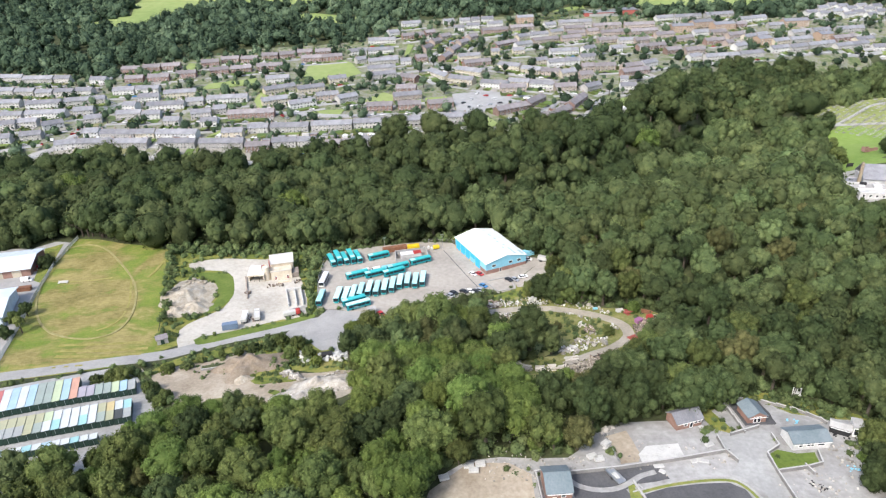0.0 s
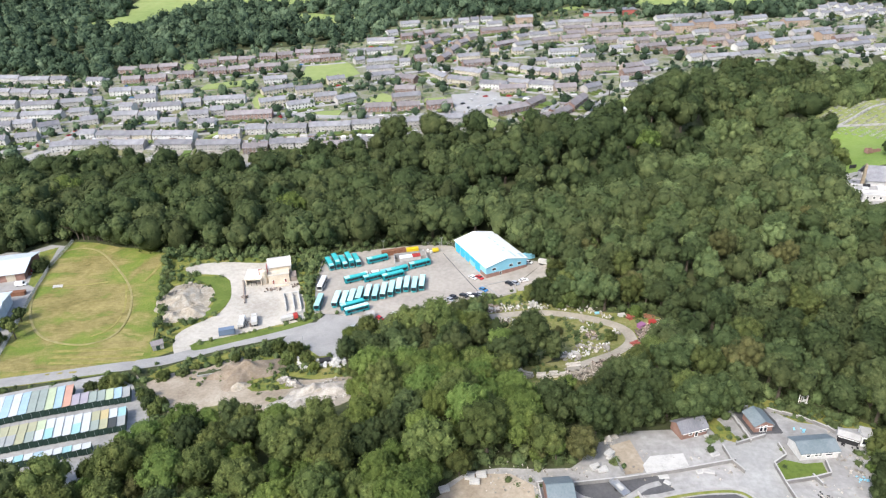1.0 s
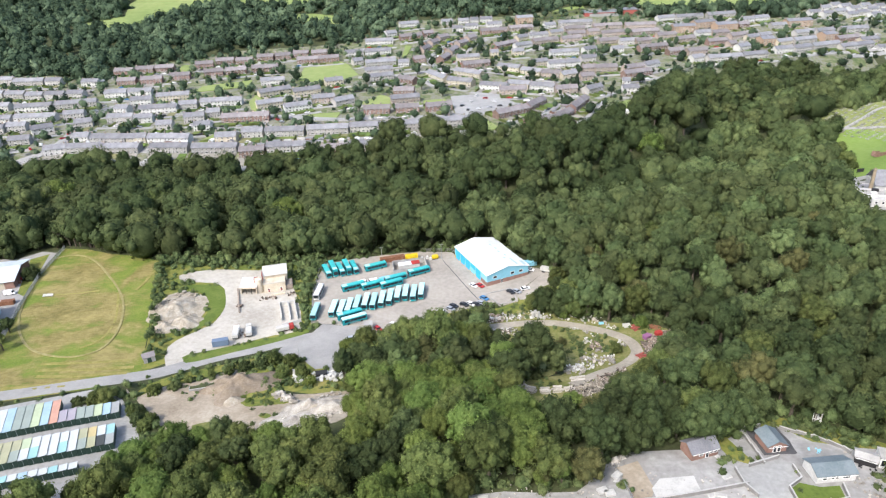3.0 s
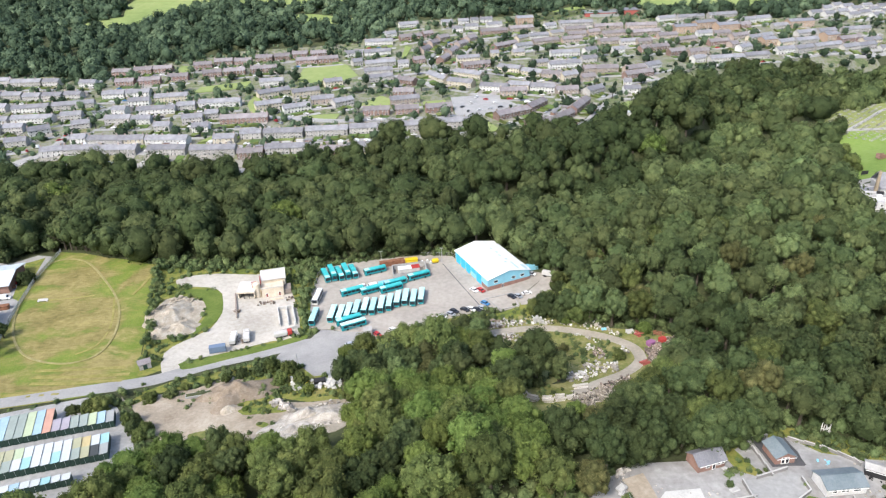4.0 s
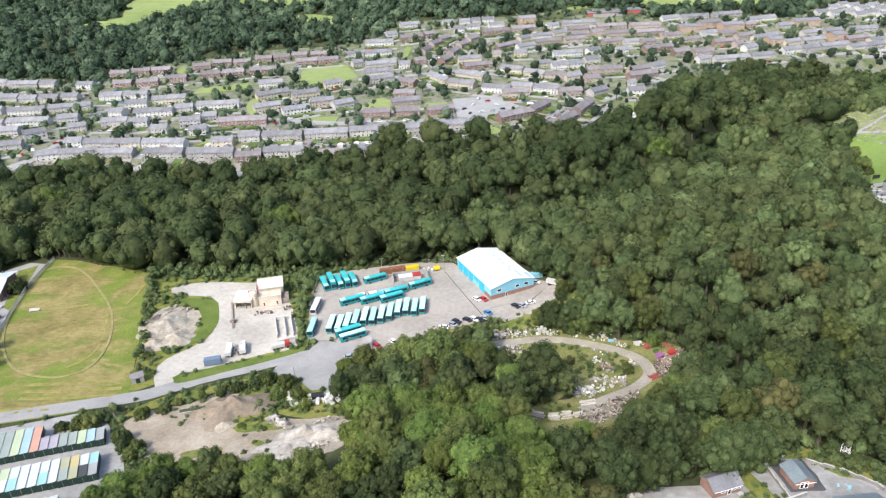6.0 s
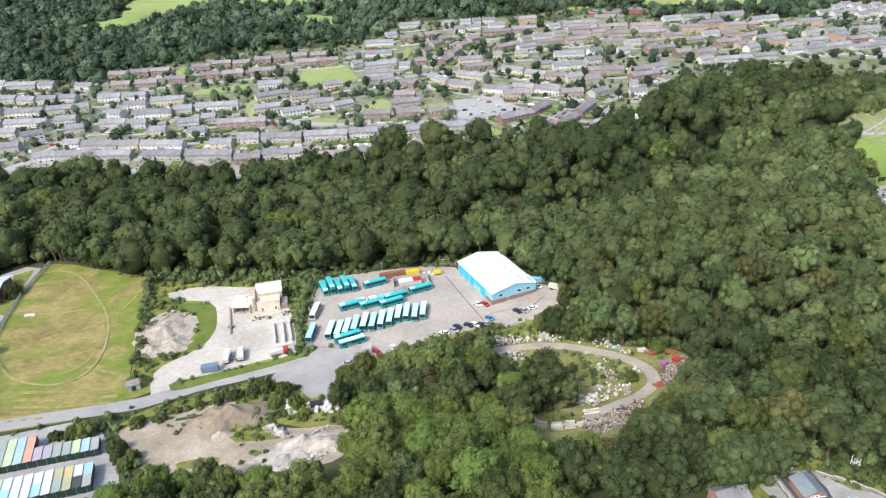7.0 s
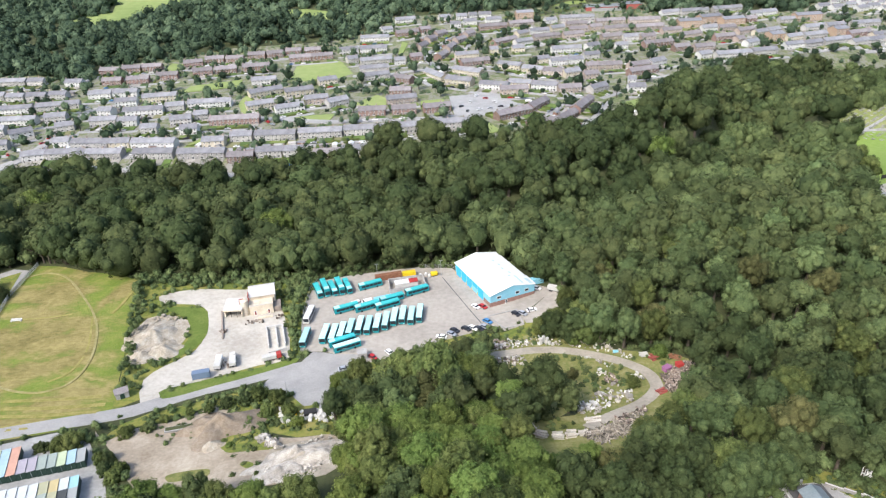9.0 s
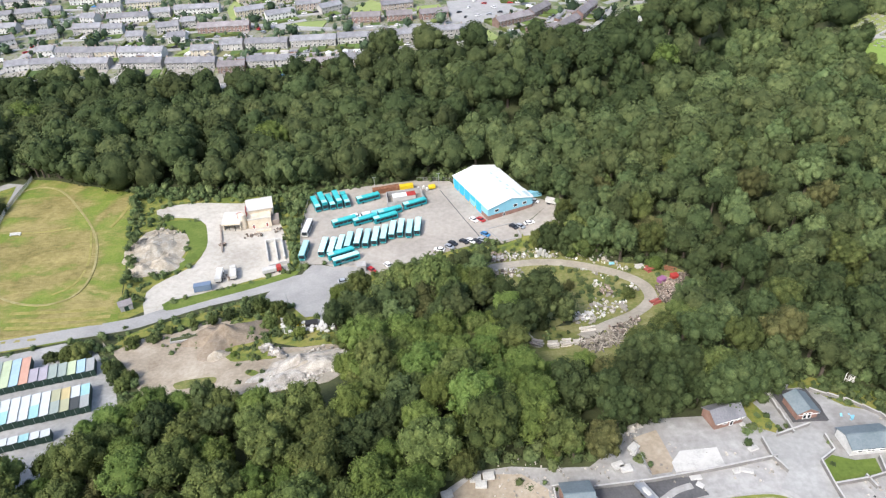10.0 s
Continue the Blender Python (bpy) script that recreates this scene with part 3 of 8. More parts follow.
# ---- finishes ----
M.update(
    teal=paint("teal bus paint", (0.005, 0.24, 0.27), 0.35, coat=0.4), aqua=paint("pale aqua bus roof", (0.40, 0.66, 0.66), 0.4, vary=0.2, dirt=0.2), deep=paint("deep blue-green bus roof", (0.05, 0.42, 0.43), 0.4, dirt=0.25),
    blue=paint("bright blue cladding", (0.03, 0.36, 0.66), 0.5), pale_blue=paint("pale blue cladding", (0.22, 0.50, 0.62), 0.55),
    white=paint("white paint", (0.80, 0.80, 0.78), 0.5), pale_sheet=paint("pale blue sheet roof", (0.50, 0.56, 0.60), 0.5, dirt=0.2), dirty_white=paint("weathered white", (0.48, 0.475, 0.45), 0.7, dirt=0.25), roof_white=paint("white sheet roof", (0.68, 0.70, 0.71), 0.45, dirt=0.12),
    glass=paint("dark window glass", (0.02, 0.025, 0.03), 0.12), dark=paint("dark rubber", (0.025, 0.025, 0.027), 0.8), zinc=paint("dull galvanised pales", (0.30, 0.33, 0.35), 0.6), steel=paint("galvanised steel", (0.42, 0.43, 0.44), 0.45, 0.7),
    town_brick=mat("weathered brown brick", [(0.152, 0.1, 0.084), (0.2, 0.136, 0.116), (0.248, 0.18, 0.156)], 0.5, 6, space="Object", vary=0.2), brick=mat("red brick", [(0.175, 0.105, 0.085), (0.24, 0.145, 0.115), (0.30, 0.19, 0.155)], 0.5, 6, space="Object", vary=0.12), render_white=mat("white roughcast", [(0.37, 0.37, 0.365), (0.48, 0.48, 0.47), (0.60, 0.60, 0.585)], 0.2, 2, space="Object", vary=0.1),
    roughcast=mat("grey roughcast", [(0.25, 0.245, 0.235), (0.34, 0.33, 0.315), (0.43, 0.42, 0.40)], 0.2, 2, space="Object", vary=0.2), cream=mat("cream render", [(0.34, 0.305, 0.23), (0.43, 0.39, 0.305), (0.50, 0.46, 0.37)], 0.2, 2, space="Object", vary=0.12),
    works_cream=mat("dusty cream render", [(0.44, 0.37, 0.28), (0.58, 0.51, 0.40), (0.68, 0.62, 0.51)], 0.3, 2, space="Object"), slate_blue=paint("faded grey-blue steel", (0.13, 0.18, 0.26), 0.6), town_road=mat("pale town asphalt", [(0.23, 0.23, 0.227), (0.295, 0.295, 0.29), (0.36, 0.36, 0.352)], 0.1, 1.0),
    pale_roof=paint("pale weathered roof sheet", (0.48, 0.47, 0.45), 0.6, dirt=0.2),
    earth=mat("dark tipped earth", [(0.15, 0.115, 0.08), (0.215, 0.175, 0.13), (0.29, 0.245, 0.19)], 0.25, 1.5, bump=0.2),
    rooflight=paint("translucent roof sheet", (0.42, 0.55, 0.58), 0.4),
    sports_red=paint("dull red cladding", (0.31, 0.085, 0.07), 0.6),
    pale_timber=mat("pale sawn timber", [(0.30, 0.27, 0.22), (0.46, 0.43, 0.37), (0.58, 0.55, 0.49)], 0.6, 4, space="Object", vary=0.2),
    pinkish=mat("brown-grey stone", [(0.22, 0.18, 0.155), (0.30, 0.25, 0.215), (0.36, 0.31, 0.27)], 0.3, 2, space="Object", vary=0.2), orange=mat("orange brick", [(0.30, 0.215, 0.155), (0.38, 0.285, 0.21)], 0.3, 2, space="Object"),
    worn=mat("trodden dusty grass", [(0.19, 0.175, 0.06), (0.26, 0.23, 0.10), (0.34, 0.30, 0.16)], 0.3, 2, bump=0.03),
    meadow_verge=mat("thin verge grass", [(0.12, 0.15, 0.03), (0.18, 0.2, 0.05), (0.26, 0.25, 0.09)], 0.5, 3, bump=0.05),
    hay=mat("dry cut grass", [(0.16, 0.165, 0.035), (0.25, 0.225, 0.07), (0.33, 0.28, 0.11)], 0.3, 2, bump=0.05),
    slate=mat("grey slate", [(0.135, 0.137, 0.152), (0.20, 0.202, 0.218), (0.275, 0.276, 0.29)], 0.25, 3, rough=0.5, space="Object", vary=0.22), tile=mat("brown roof tile", [(0.145, 0.13, 0.135), (0.20, 0.184, 0.19), (0.265, 0.247, 0.25)], 0.25, 3, rough=0.7, space="Object", vary=0.2),
    blue_slate=mat("blue-grey roof sheets", [(0.11, 0.145, 0.16), (0.15, 0.185, 0.20), (0.19, 0.225, 0.24)], 0.2, 2, rough=0.6, space="Object"),
    # shade on the garden walls' faces is put into their darker block grey
    shaded_block=mat("grey blockwork darkened for shade", [(0.15, 0.147, 0.14), (0.205, 0.20, 0.19), (0.27, 0.262, 0.25)], 0.3, 3), coping=mat("weathered concrete coping", [(0.33, 0.325, 0.31), (0.42, 0.415, 0.40), (0.50, 0.495, 0.48)], 0.3, 3), block=mat("grey blockwork", [(0.26, 0.255, 0.245), (0.34, 0.335, 0.32), (0.42, 0.41, 0.395)], 0.3, 3, vary=0.06), rust=mat("rusty steel", [(0.10, 0.05, 0.03), (0.20, 0.09, 0.05), (0.28, 0.15, 0.09)], 0.8, 5, space="Object"),
    red=paint("red paint", (0.36, 0.045, 0.04), 0.5), yellow=paint("yellow paint", (0.62, 0.45, 0.02), 0.5), green_steel=paint("dark green steel", (0.02, 0.045, 0.035), 0.5), wood=mat("grey weathered timber", [(0.10, 0.093, 0.083), (0.19, 0.18, 0.165), (0.35, 0.335, 0.31)], 0.6, 4, space="Object"),
    rubble=mat("broken stone and concrete", [(0.21, 0.19, 0.16), (0.34, 0.315, 0.275), (0.50, 0.475, 0.43)], 0.4, 3, island=0.45), scrap=mat("mixed scrap", [(0.06, 0.045, 0.038), (0.19, 0.15, 0.12), (0.38, 0.34, 0.30)], 1.2, 3, island=0.75), offcuts=mat("timber offcuts", [(0.10, 0.085, 0.065), (0.20, 0.175, 0.14), (0.36, 0.33, 0.28)], 0.6, 4, island=0.75), white_waste=mat("white broken waste", [(0.36, 0.35, 0.32), (0.52, 0.51, 0.48), (0.64, 0.63, 0.60)], 0.6, 4, island=0.45), sand=mat("crushed stone heap", [(0.235, 0.20, 0.148), (0.355, 0.315, 0.25), (0.485, 0.45, 0.385)], 0.3, 1.8, bump=0.3),
    car_white=paint("white car paint", (0.78, 0.78, 0.78), 0.3, coat=0.5), car_black=paint("black car paint", (0.02, 0.02, 0.025), 0.3, coat=0.5), car_red=paint("red car paint", (0.42, 0.02, 0.02), 0.3, coat=0.5), car_blue=paint("blue car paint", (0.05, 0.20, 0.42), 0.3, coat=0.5), car_silver=paint("silver car paint", (0.45, 0.47, 0.50), 0.3, 0.5, coat=0.5),
)


def prism(name, profile, length, material, parent, label="", x0=0.0):
    """A bar along x whose cross-section is the closed profile of (y, z)."""
    n = len(profile)
    vs = [(x0, y, z) for y, z in profile] + [(x0 + length, y, z) for y, z in profile]
    fs = [(i, (i + 1) % n, n + (i + 1) % n, n + i) for i in range(n)] + [tuple(range(n))[::-1], tuple(range(n, 2 * n))]
    bm = bmesh.new()
    bv = [bm.verts.new(v) for v in vs]
    for f in fs:
        bm.faces.new([bv[i] for i in f])
    return part(name, bm, material, parent, label)


def gable_roof(name, length, depth, eave, rise, material, parent, over=0.35, thick=0.18, label=""):
    """Two slopes with thickness, the ridge along x; the building stands on x 0..length, y 0..depth."""
    k = rise / (depth / 2)
    lo = eave - over * k
    prof = [(-over, lo), (depth / 2, eave + rise), (depth + over, lo), (depth + over, lo + thick), (depth / 2, eave + rise + thick * 1.15), (-over, lo + thick)]
    return prism(name, prof, length + 2 * over, material, parent, label, -over)


def pane_mesh(w, h):
    """A window lying in the plane y = 0, facing -y: a white frame round a dark pane."""
    f = 0.12
    vs = [(-w / 2, 0.05, 0), (w / 2, 0.05, 0), (w / 2, 0.05, h), (-w / 2, 0.05, h), (-w / 2, -0.05, 0), (w / 2, -0.05, 0), (w / 2, -0.05, h), (-w / 2, -0.05, h),
          (-w / 2 + f, -0.05, f), (w / 2 - f, -0.05, f), (w / 2 - f, -0.05, h - f), (-w / 2 + f, -0.05, h - f), (-w / 2 + f, -0.01, f), (w / 2 - f, -0.01, f), (w / 2 - f, -0.01, h - f), (-w / 2 + f, -0.01, h - f)]
    fs = [(0, 1, 5, 4), (1, 2, 6, 5), (2, 3, 7, 6), (3, 0, 4, 7)] + [(4, 5, 9, 8), (5, 6, 10, 9), (6, 7, 11, 10), (7, 4, 8, 11)] + [(8, 9, 13, 12), (9, 10, 14, 13), (10, 11, 15, 14), (11, 8, 12, 15)] + [(12, 13, 14, 15)]
    me = bpy.data.meshes.new("window")
    me.from_pydata(vs, [], fs)
    me.materials.append(M["white"]), me.materials.append(M["glass"])
    me.polygons.foreach_set("material_index", [0] * 12 + [1])
    return me


WINDOW, WIDE, DOOR = pane_mesh(1.2, 1.3), pane_mesh(2.0, 1.3), pane_mesh(1.0, 2.05)


def put(mesh, name, parent, x, y, z, turn=0, label=""):
    ob = new(name, mesh)
    ob.parent = parent
    ob.matrix_basis = pose(x, y, z, 0, 0, turn)
    return tagged(ob, label) if label else ob


def chimney_mesh():
    bm = boxes((-0.45, -0.35, -1.4, 0.45, 0.35, 0.9), (-0.52, -0.42, 0.7, 0.52, 0.42, 0.9), (-0.3, -0.1, 0.9, -0.1, 0.1, 1.2), (0.1, -0.1, 0.9, 0.3, 0.1, 1.2))
    me = bpy.data.meshes.new("chimney")
    bm.to_mesh(me)
    me.materials.append(M["pinkish"])
    return me


CHIMNEY = chimney_mesh()


# ---- vehicles ----
def wheel_mesh(r, w):
    bm = bmesh.new()
    bmesh.ops.create_cone(bm, segments=12, radius1=r, radius2=r, depth=w, cap_ends=True, matrix=Matrix.Rotation(math.pi / 2, 4, "X"))
    me = bpy.data.meshes.new("wheel")
    bm.to_mesh(me)
    me.materials.append(M["dark"])
    return me


BIG_WHEEL, SMALL_WHEEL = wheel_mesh(0.48, 0.3), wheel_mesh(0.32, 0.2)


def bus(body, roof, label, decks=1, length=10.8):
    """A bus along x, its front at +x."""
    h = 2.95 if decks == 1 else 4.2
    b = root("bus", 0, 0, 0, label=label, category="bus", group="parked buses")
    half = length / 2
    part("body", boxes((-half, -1.25, 0.35, half, 1.25, h - 0.12), bevel=0.12), M[body], b)
    part("roof", boxes((-half + 0.12, -1.17, h - 0.13, half - 0.12, 1.17, h + 0.04), (-half + 1, -0.8, h + 0.03, -half + 3, 0.8, h + 0.2), bevel=0.05), M[roof], b)
    if roof == "deep":
        part("front_roof_panel", boxes((half - 2.6, -1.1, h + 0.03, half - 0.25, 1.1, h + 0.08), bevel=0.02), M["aqua"], b)
    part("windscreen", boxes((half - 0.06, -1.08, 1.25, half + 0.03, 1.08, 2.65), bevel=0.02), M["glass"], b)
    part("destination_sign", boxes((half - 0.05, -0.9, 2.68, half + 0.035, 0.9, min(h - 0.14, 2.95))), M["dark"], b)
    part("rear_window", boxes((-half - 0.025, -0.95, 1.7, -half + 0.05, 0.95, 2.5)), M["glass"], b)
    for deck in range(decks):
        for side in (-1, 1):
            for k in range(5):
                x = -half + 0.6 + k * (length - 1.4) / 5
                z = 1.35 + 1.75 * deck
                part("side_window", boxes((x, side * 1.25 - 0.025, z, x + (length - 1.4) / 5 - 0.12, side * 1.25 + 0.025, z + (1.05 if deck == 0 else 0.8))), M["glass"], b)
    for x in (-half + 2.6, half - 2.5):
        for side in (-1, 1):
            put(BIG_WHEEL, "wheel", b, x, side * 1.12, 0.48)
    for side in (-1, 1):
        part("headlight", boxes((half - 0.03, side * 0.95 - 0.16, 0.7, half + 0.03, side * 0.95 + 0.16, 0.92)), M["white"], b)
    return b


def car(colour, label, van=False, wheels=True):
    c = root("car", 0, 0, 0, label=label, category="car", group="parked cars")
    bm = bmesh.new()
    top, l = (2.1, 2.5) if van else (0.95, 2.15)
    box(bm, -l, -0.88, 0.28, l, 0.88, 0.95, 0.12)
    part("body", bm, M[colour], c)
    if van:
        part("cargo_body", boxes((-l + 0.05, -0.86, 0.9, 1.1, 0.86, top), bevel=0.1), M[colour], c)
        part("windscreen", boxes((1.05, -0.78, 1.0, 1.55, 0.78, 1.75), bevel=0.15), M["glass"], c)
    else:
        for nm, k0, k1, m in (("cabin_glass", 0.0, 0.86, "glass"), ("roof", 0.86, 1.04, colour)):
            bm = bmesh.new()
            rows = []
            for k in (k0, k1):
                f = min(k, 1.0)
                x0, x1, z, w = -1.75 + 0.5 * f, 1.15 - 0.7 * f, 0.92 + 0.5 * k, 0.84 - 0.16 * f
                rows.append([bm.verts.new((x0, -w, z)), bm.verts.new((x1, -w, z)), bm.verts.new((x1, w, z)), bm.verts.new((x0, w, z))])
            for i in range(4):
                bm.faces.new((rows[0][i], rows[0][(i + 1) % 4], rows[1][(i + 1) % 4], rows[1][i]))
            bm.faces.new(rows[0][::-1]), bm.faces.new(rows[1])
            part(nm, bm, M[m], c)
    for x in (-1.3, 1.35) if wheels else ():
        for side in (-1, 1):
            put(SMALL_WHEEL, "wheel", c, x, side * 0.8, 0.32)
    return c


def park(ob, x, y, heading, used, lift=0.12):
    """Sets the first of a kind itself in place, and copies of it after that."""
    m = pose(x, y, gz(x, y) + lift, 0, 0, heading)
    if ob.name in used:
        return copy_thing(ob, m)
    used.add(ob.name)
    ob.matrix_basis = m
    return ob


USED = set()
BUS = bus("teal", "aqua", "teal single-deck bus with a pale aqua roof parked in the yard")
BUS_DEEP = bus("teal", "deep", "teal single-deck bus with a deep turquoise roof")
BUS_WHITE = bus("dirty_white", "roof_white", "white single-deck coach beside the yard hedge")
BUS_DOUBLE = bus("teal", "deep", "teal double-deck bus parked against the trees", 2)
ROW_HEADING = -93
for x, y in [(-52.0, 252.3), (-48.5, 252.1), (-45.4, 253.5), (-42.2, 255.7), (-38.6, 257.5), (-35.1, 257.3), (-31.6, 258.7), (-28.2, 260.2), (-24.9, 263.0), (-21.5, 264.1), (-17.9, 263.4), (-14.5, 264.9)]:
    park(BUS, x, y, ROW_HEADING, USED)
for kind, x, y, a in [(BUS, -42.1, 243.5, 206), (BUS_DEEP, -44.5, 247.1, 206), (BUS_DEEP, -45.9, 271.4, 205), (BUS_DEEP, -37.1, 272.1, 205), (BUS_DEEP, -28.5, 272.9, 206), (BUS_DEEP, -26.9, 277.9, 206),
                   (BUS_DEEP, -37.4, 290.5, 205), (BUS_DEEP, -16.3, 283.9, 206), (BUS_DEEP, -60.4, 287.0, -68), (BUS_DOUBLE, -57.4, 288.2, -69), (BUS_DEEP, -54.1, 288.5, -68), (BUS_DOUBLE, -51.0, 289.2, -69), (BUS_DEEP, -47.7, 290.1, -70),
                   (BUS_WHITE, -60.9, 267.2, -94), (BUS, -59.5, 250.4, -92)]:
    park(kind, x, y, a, USED)

CAR_WHITE, CAR_BLACK, CAR_RED = car("car_white", "small white car parked at the roadside"), car("car_black", "black hatchback parked on the yard"), car("car_red", "red hatchback parked by the shed")
CAR_BLUE, CAR_SILVER, VAN = car("car_blue", "blue hatchback parked on the yard"), car("car_silver", "silver saloon parked on grey ground"), car("car_white", "white panel van parked on the yard", True)
for kind, x, y, a in [(CAR_WHITE, 8.9, 270.0, -50), (CAR_RED, 12.0, 269.8, -50), (CAR_SILVER, -1.7, 250.4, -40), (CAR_BLACK, -0.3, 252.7, -40), (CAR_BLACK, 4.2, 253.6, -35), (CAR_WHITE, 7.0, 253.9, -40), (CAR_BLACK, 9.4, 253.3, -35),
                   (CAR_SILVER, 11.7, 254.4, -35), (CAR_BLUE, 13.1, 258.4, -45), (CAR_BLACK, 25.1, 263.0, -48), (CAR_SILVER, 27.9, 263.0, -45), (CAR_WHITE, 31.8, 264.9, 15), (CAR_BLUE, 33.6, 282.7, -60), (CAR_WHITE, 36.0, 282.1, -30),
                   (CAR_WHITE, -5.7, 248.7, 165), (CAR_WHITE, -25.4, 239.4, -50), (CAR_RED, -31.6, 236.8, -50), (CAR_SILVER, -41.6, 230.1, 15), (VAN, -41.7, 276.0, 30), (VAN, -37.8, 276.7, 200), (VAN, -201.1, 268.8, 10)]:
    park(kind, x, y, a, USED)


# ---- the bus shed ----
def place(ob, x0, y0, x1, y1, z=None):
    """Stands ob with its x axis from one front corner to the other; returns the front's length."""
    ob.matrix_basis = pose(x0, y0, gz((x0 + x1) / 2, (y0 + y1) / 2) + 0.1 if z is None else z, 0, 0, math.degrees(math.atan2(y1 - y0, x1 - x0)))
    return math.hypot(x1 - x0, y1 - y0)


def bus_shed():
    """A wide portal shed. Its x axis runs along the side with the doors, from back to front; y points into it."""
    s = root("bus_shed", 0, 0, 0, label="large pale blue bus shed with white sheet roof", category="shed")
    (bx, by), (fx, fy) = (1.2, 300.8), (15.1, 269.8)
    L = place(s, bx, by, fx, fy)
    W, E, R = 21.5, 5.4, 2.4
    prism("wall", [(0, 0), (W, 0), (W, E), (W / 2, E + R), (0, E)], L, M["pale_blue"], s)
    part("brick_base", boxes((L - 0.02, 0.05, 0, L + 0.12, W - 0.05, 2.0), (L - 6, -0.12, 0, L + 0.12, 0.05, 1.9)), M["brick"], s, "red brick lower wall")
    gable_roof("roof", L, W, E, R, M["roof_white"], s, 0.4, 0.16, "clean white sheet roof")
    for i in range(9):
        x = 1.0 + i * L / 9
        prism("roof_rib", [(-0.4, E + 0.13), (W / 2, E + R + 0.21), (W + 0.4, E + 0.13), (W + 0.4, E + 0.18), (W / 2, E + R + 0.26), (-0.4, E + 0.18)], 0.12, M["roof_white"], s, "", x)
    for i in range(5):
        x = 1.2 + i * 5.4
        d = part("roller_door", boxes((x, -0.1, 0, x + 4.6, 0.05, 4.6)) if i != 3 else boxes((x, -0.1, 2.6, x + 4.6, 0.05, 4.6)), M["blue"], s, "bright blue roller door")
        for k in range(1, 6):
            if i != 3 or k > 3:
                part("door_slat", boxes((x, -0.13, k * 0.76, x + 4.6, -0.09, k * 0.76 + 0.06)), M["blue"], d)
        part("door_post", boxes((x - 0.45, -0.35, 0, x - 0.2, -0.1, 1.4)), M["yellow"], s, "yellow guard post")
    for y in (4.0, 13.0, 17.5):
        put(WIDE, "window", s, L + 0.1, y, 3.1, 90)
    put(DOOR, "side_door", s, L + 0.16, 7.5, 0, 90)
    slope = R / (W / 2)
    for x, y, n, w in [(L * 0.25, 0.66, 1.6, 0.9), (L * 0.38, 0.69, 1.6, 0.9), (L * 0.5, 0.66, 1.8, 0.9), (L * 0.62, 0.72, 1.6, 0.9), (L * 0.72, 0.62, 1.4, 0.9), (L - 8.5, 0.74, 7.0, 1.0), (L - 5.5, 0.9, 5.0, 1.6)]:
        z = lambda v: E + 0.2 + (W - v) * slope
        prism("rooflight", [(y * W, z(y * W)), (y * W + w, z(y * W + w)), (y * W + w, z(y * W + w) + 0.08), (y * W, z(y * W) + 0.08)], n, M["rooflight"], s, "grey-blue translucent roof panel", x)
    part("lean_to", boxes((L - 11, W, 0, L - 4, W + 2.4, 3.4)), M["pale_blue"], s)
    prism("lean_to_roof", [(W - 0.1, 4.2), (W + 2.7, 3.3), (W + 2.7, 3.45), (W - 0.1, 4.35)], 7.6, M["roof_white"], s, "white lean-to roof", L - 11.3)
    return s


bus_shed()


def cargo_container(colour, label, length=6.1, roof=None):
    c = root("container", 0, 0, 0, label=label, category="container", group="storage containers")
    part("body", boxes((-1.2, 0, 0.15, 1.2, length, 2.5)), M[colour], c)
    part("roof", boxes((-1.258, -0.02, 2.5, 1.258, length + 0.02, 2.6)), M[roof or colour], c)
    for x in (-1.2, 1.08):
        part("corner_post", boxes((x - 0.02, -0.02, 0, x + 0.14, 0.14, 2.62)), M[colour], c)
    part("locking_bar", boxes((-0.05, -0.06, 0.3, 0.01, 0, 2.4)), M["steel"], c)
    return c


PASTELS = [("pale grey-green", (0.44, 0.50, 0.46)), ("pale blue", (0.50, 0.66, 0.76)), ("pale lime", (0.62, 0.70, 0.50)), ("dull grey", (0.48, 0.50, 0.49)), ("lilac grey", (0.52, 0.49, 0.54)), ("salmon", (0.72, 0.46, 0.36)), ("white", (0.72, 0.76, 0.77)), ("khaki", (0.54, 0.54, 0.38)), ("faded red", (0.62, 0.26, 0.25)), ("aqua", (0.45, 0.70, 0.72)), ("sand yellow", (0.68, 0.58, 0.34)), ("charcoal", (0.12, 0.13, 0.13))]
for nm, col in PASTELS:
    M["top " + nm] = paint(nm + " container roof", tuple(0.7 * v ** 1.2 for v in col), 0.6, dirt=0.2)


def container_rank(x0, y0, x1, y1, order, length, step=2.52):
    """A rank of containers side by side; their doors on the line, their bodies behind it."""
    a = math.atan2(y1 - y0, x1 - x0)
    for i, k in enumerate(order):
        key = (k, length)
        if key not in STOCK:
            STOCK[key] = cargo_container("green_steel", PASTELS[k][0] + " roofed dark green steel storage container", length, "top " + PASTELS[k][0])
        cx, cy = x0 + math.cos(a) * step * (i + 0.5), y0 + math.sin(a) * step * (i + 0.5)
        m = pose(cx, cy, gz(cx, cy) + 0.1, 0, 0, math.degrees(a))
        if key in PLACED:
            copy_thing(STOCK[key], m)
        else:
            PLACED.add(key)
            STOCK[key].matrix_basis = m


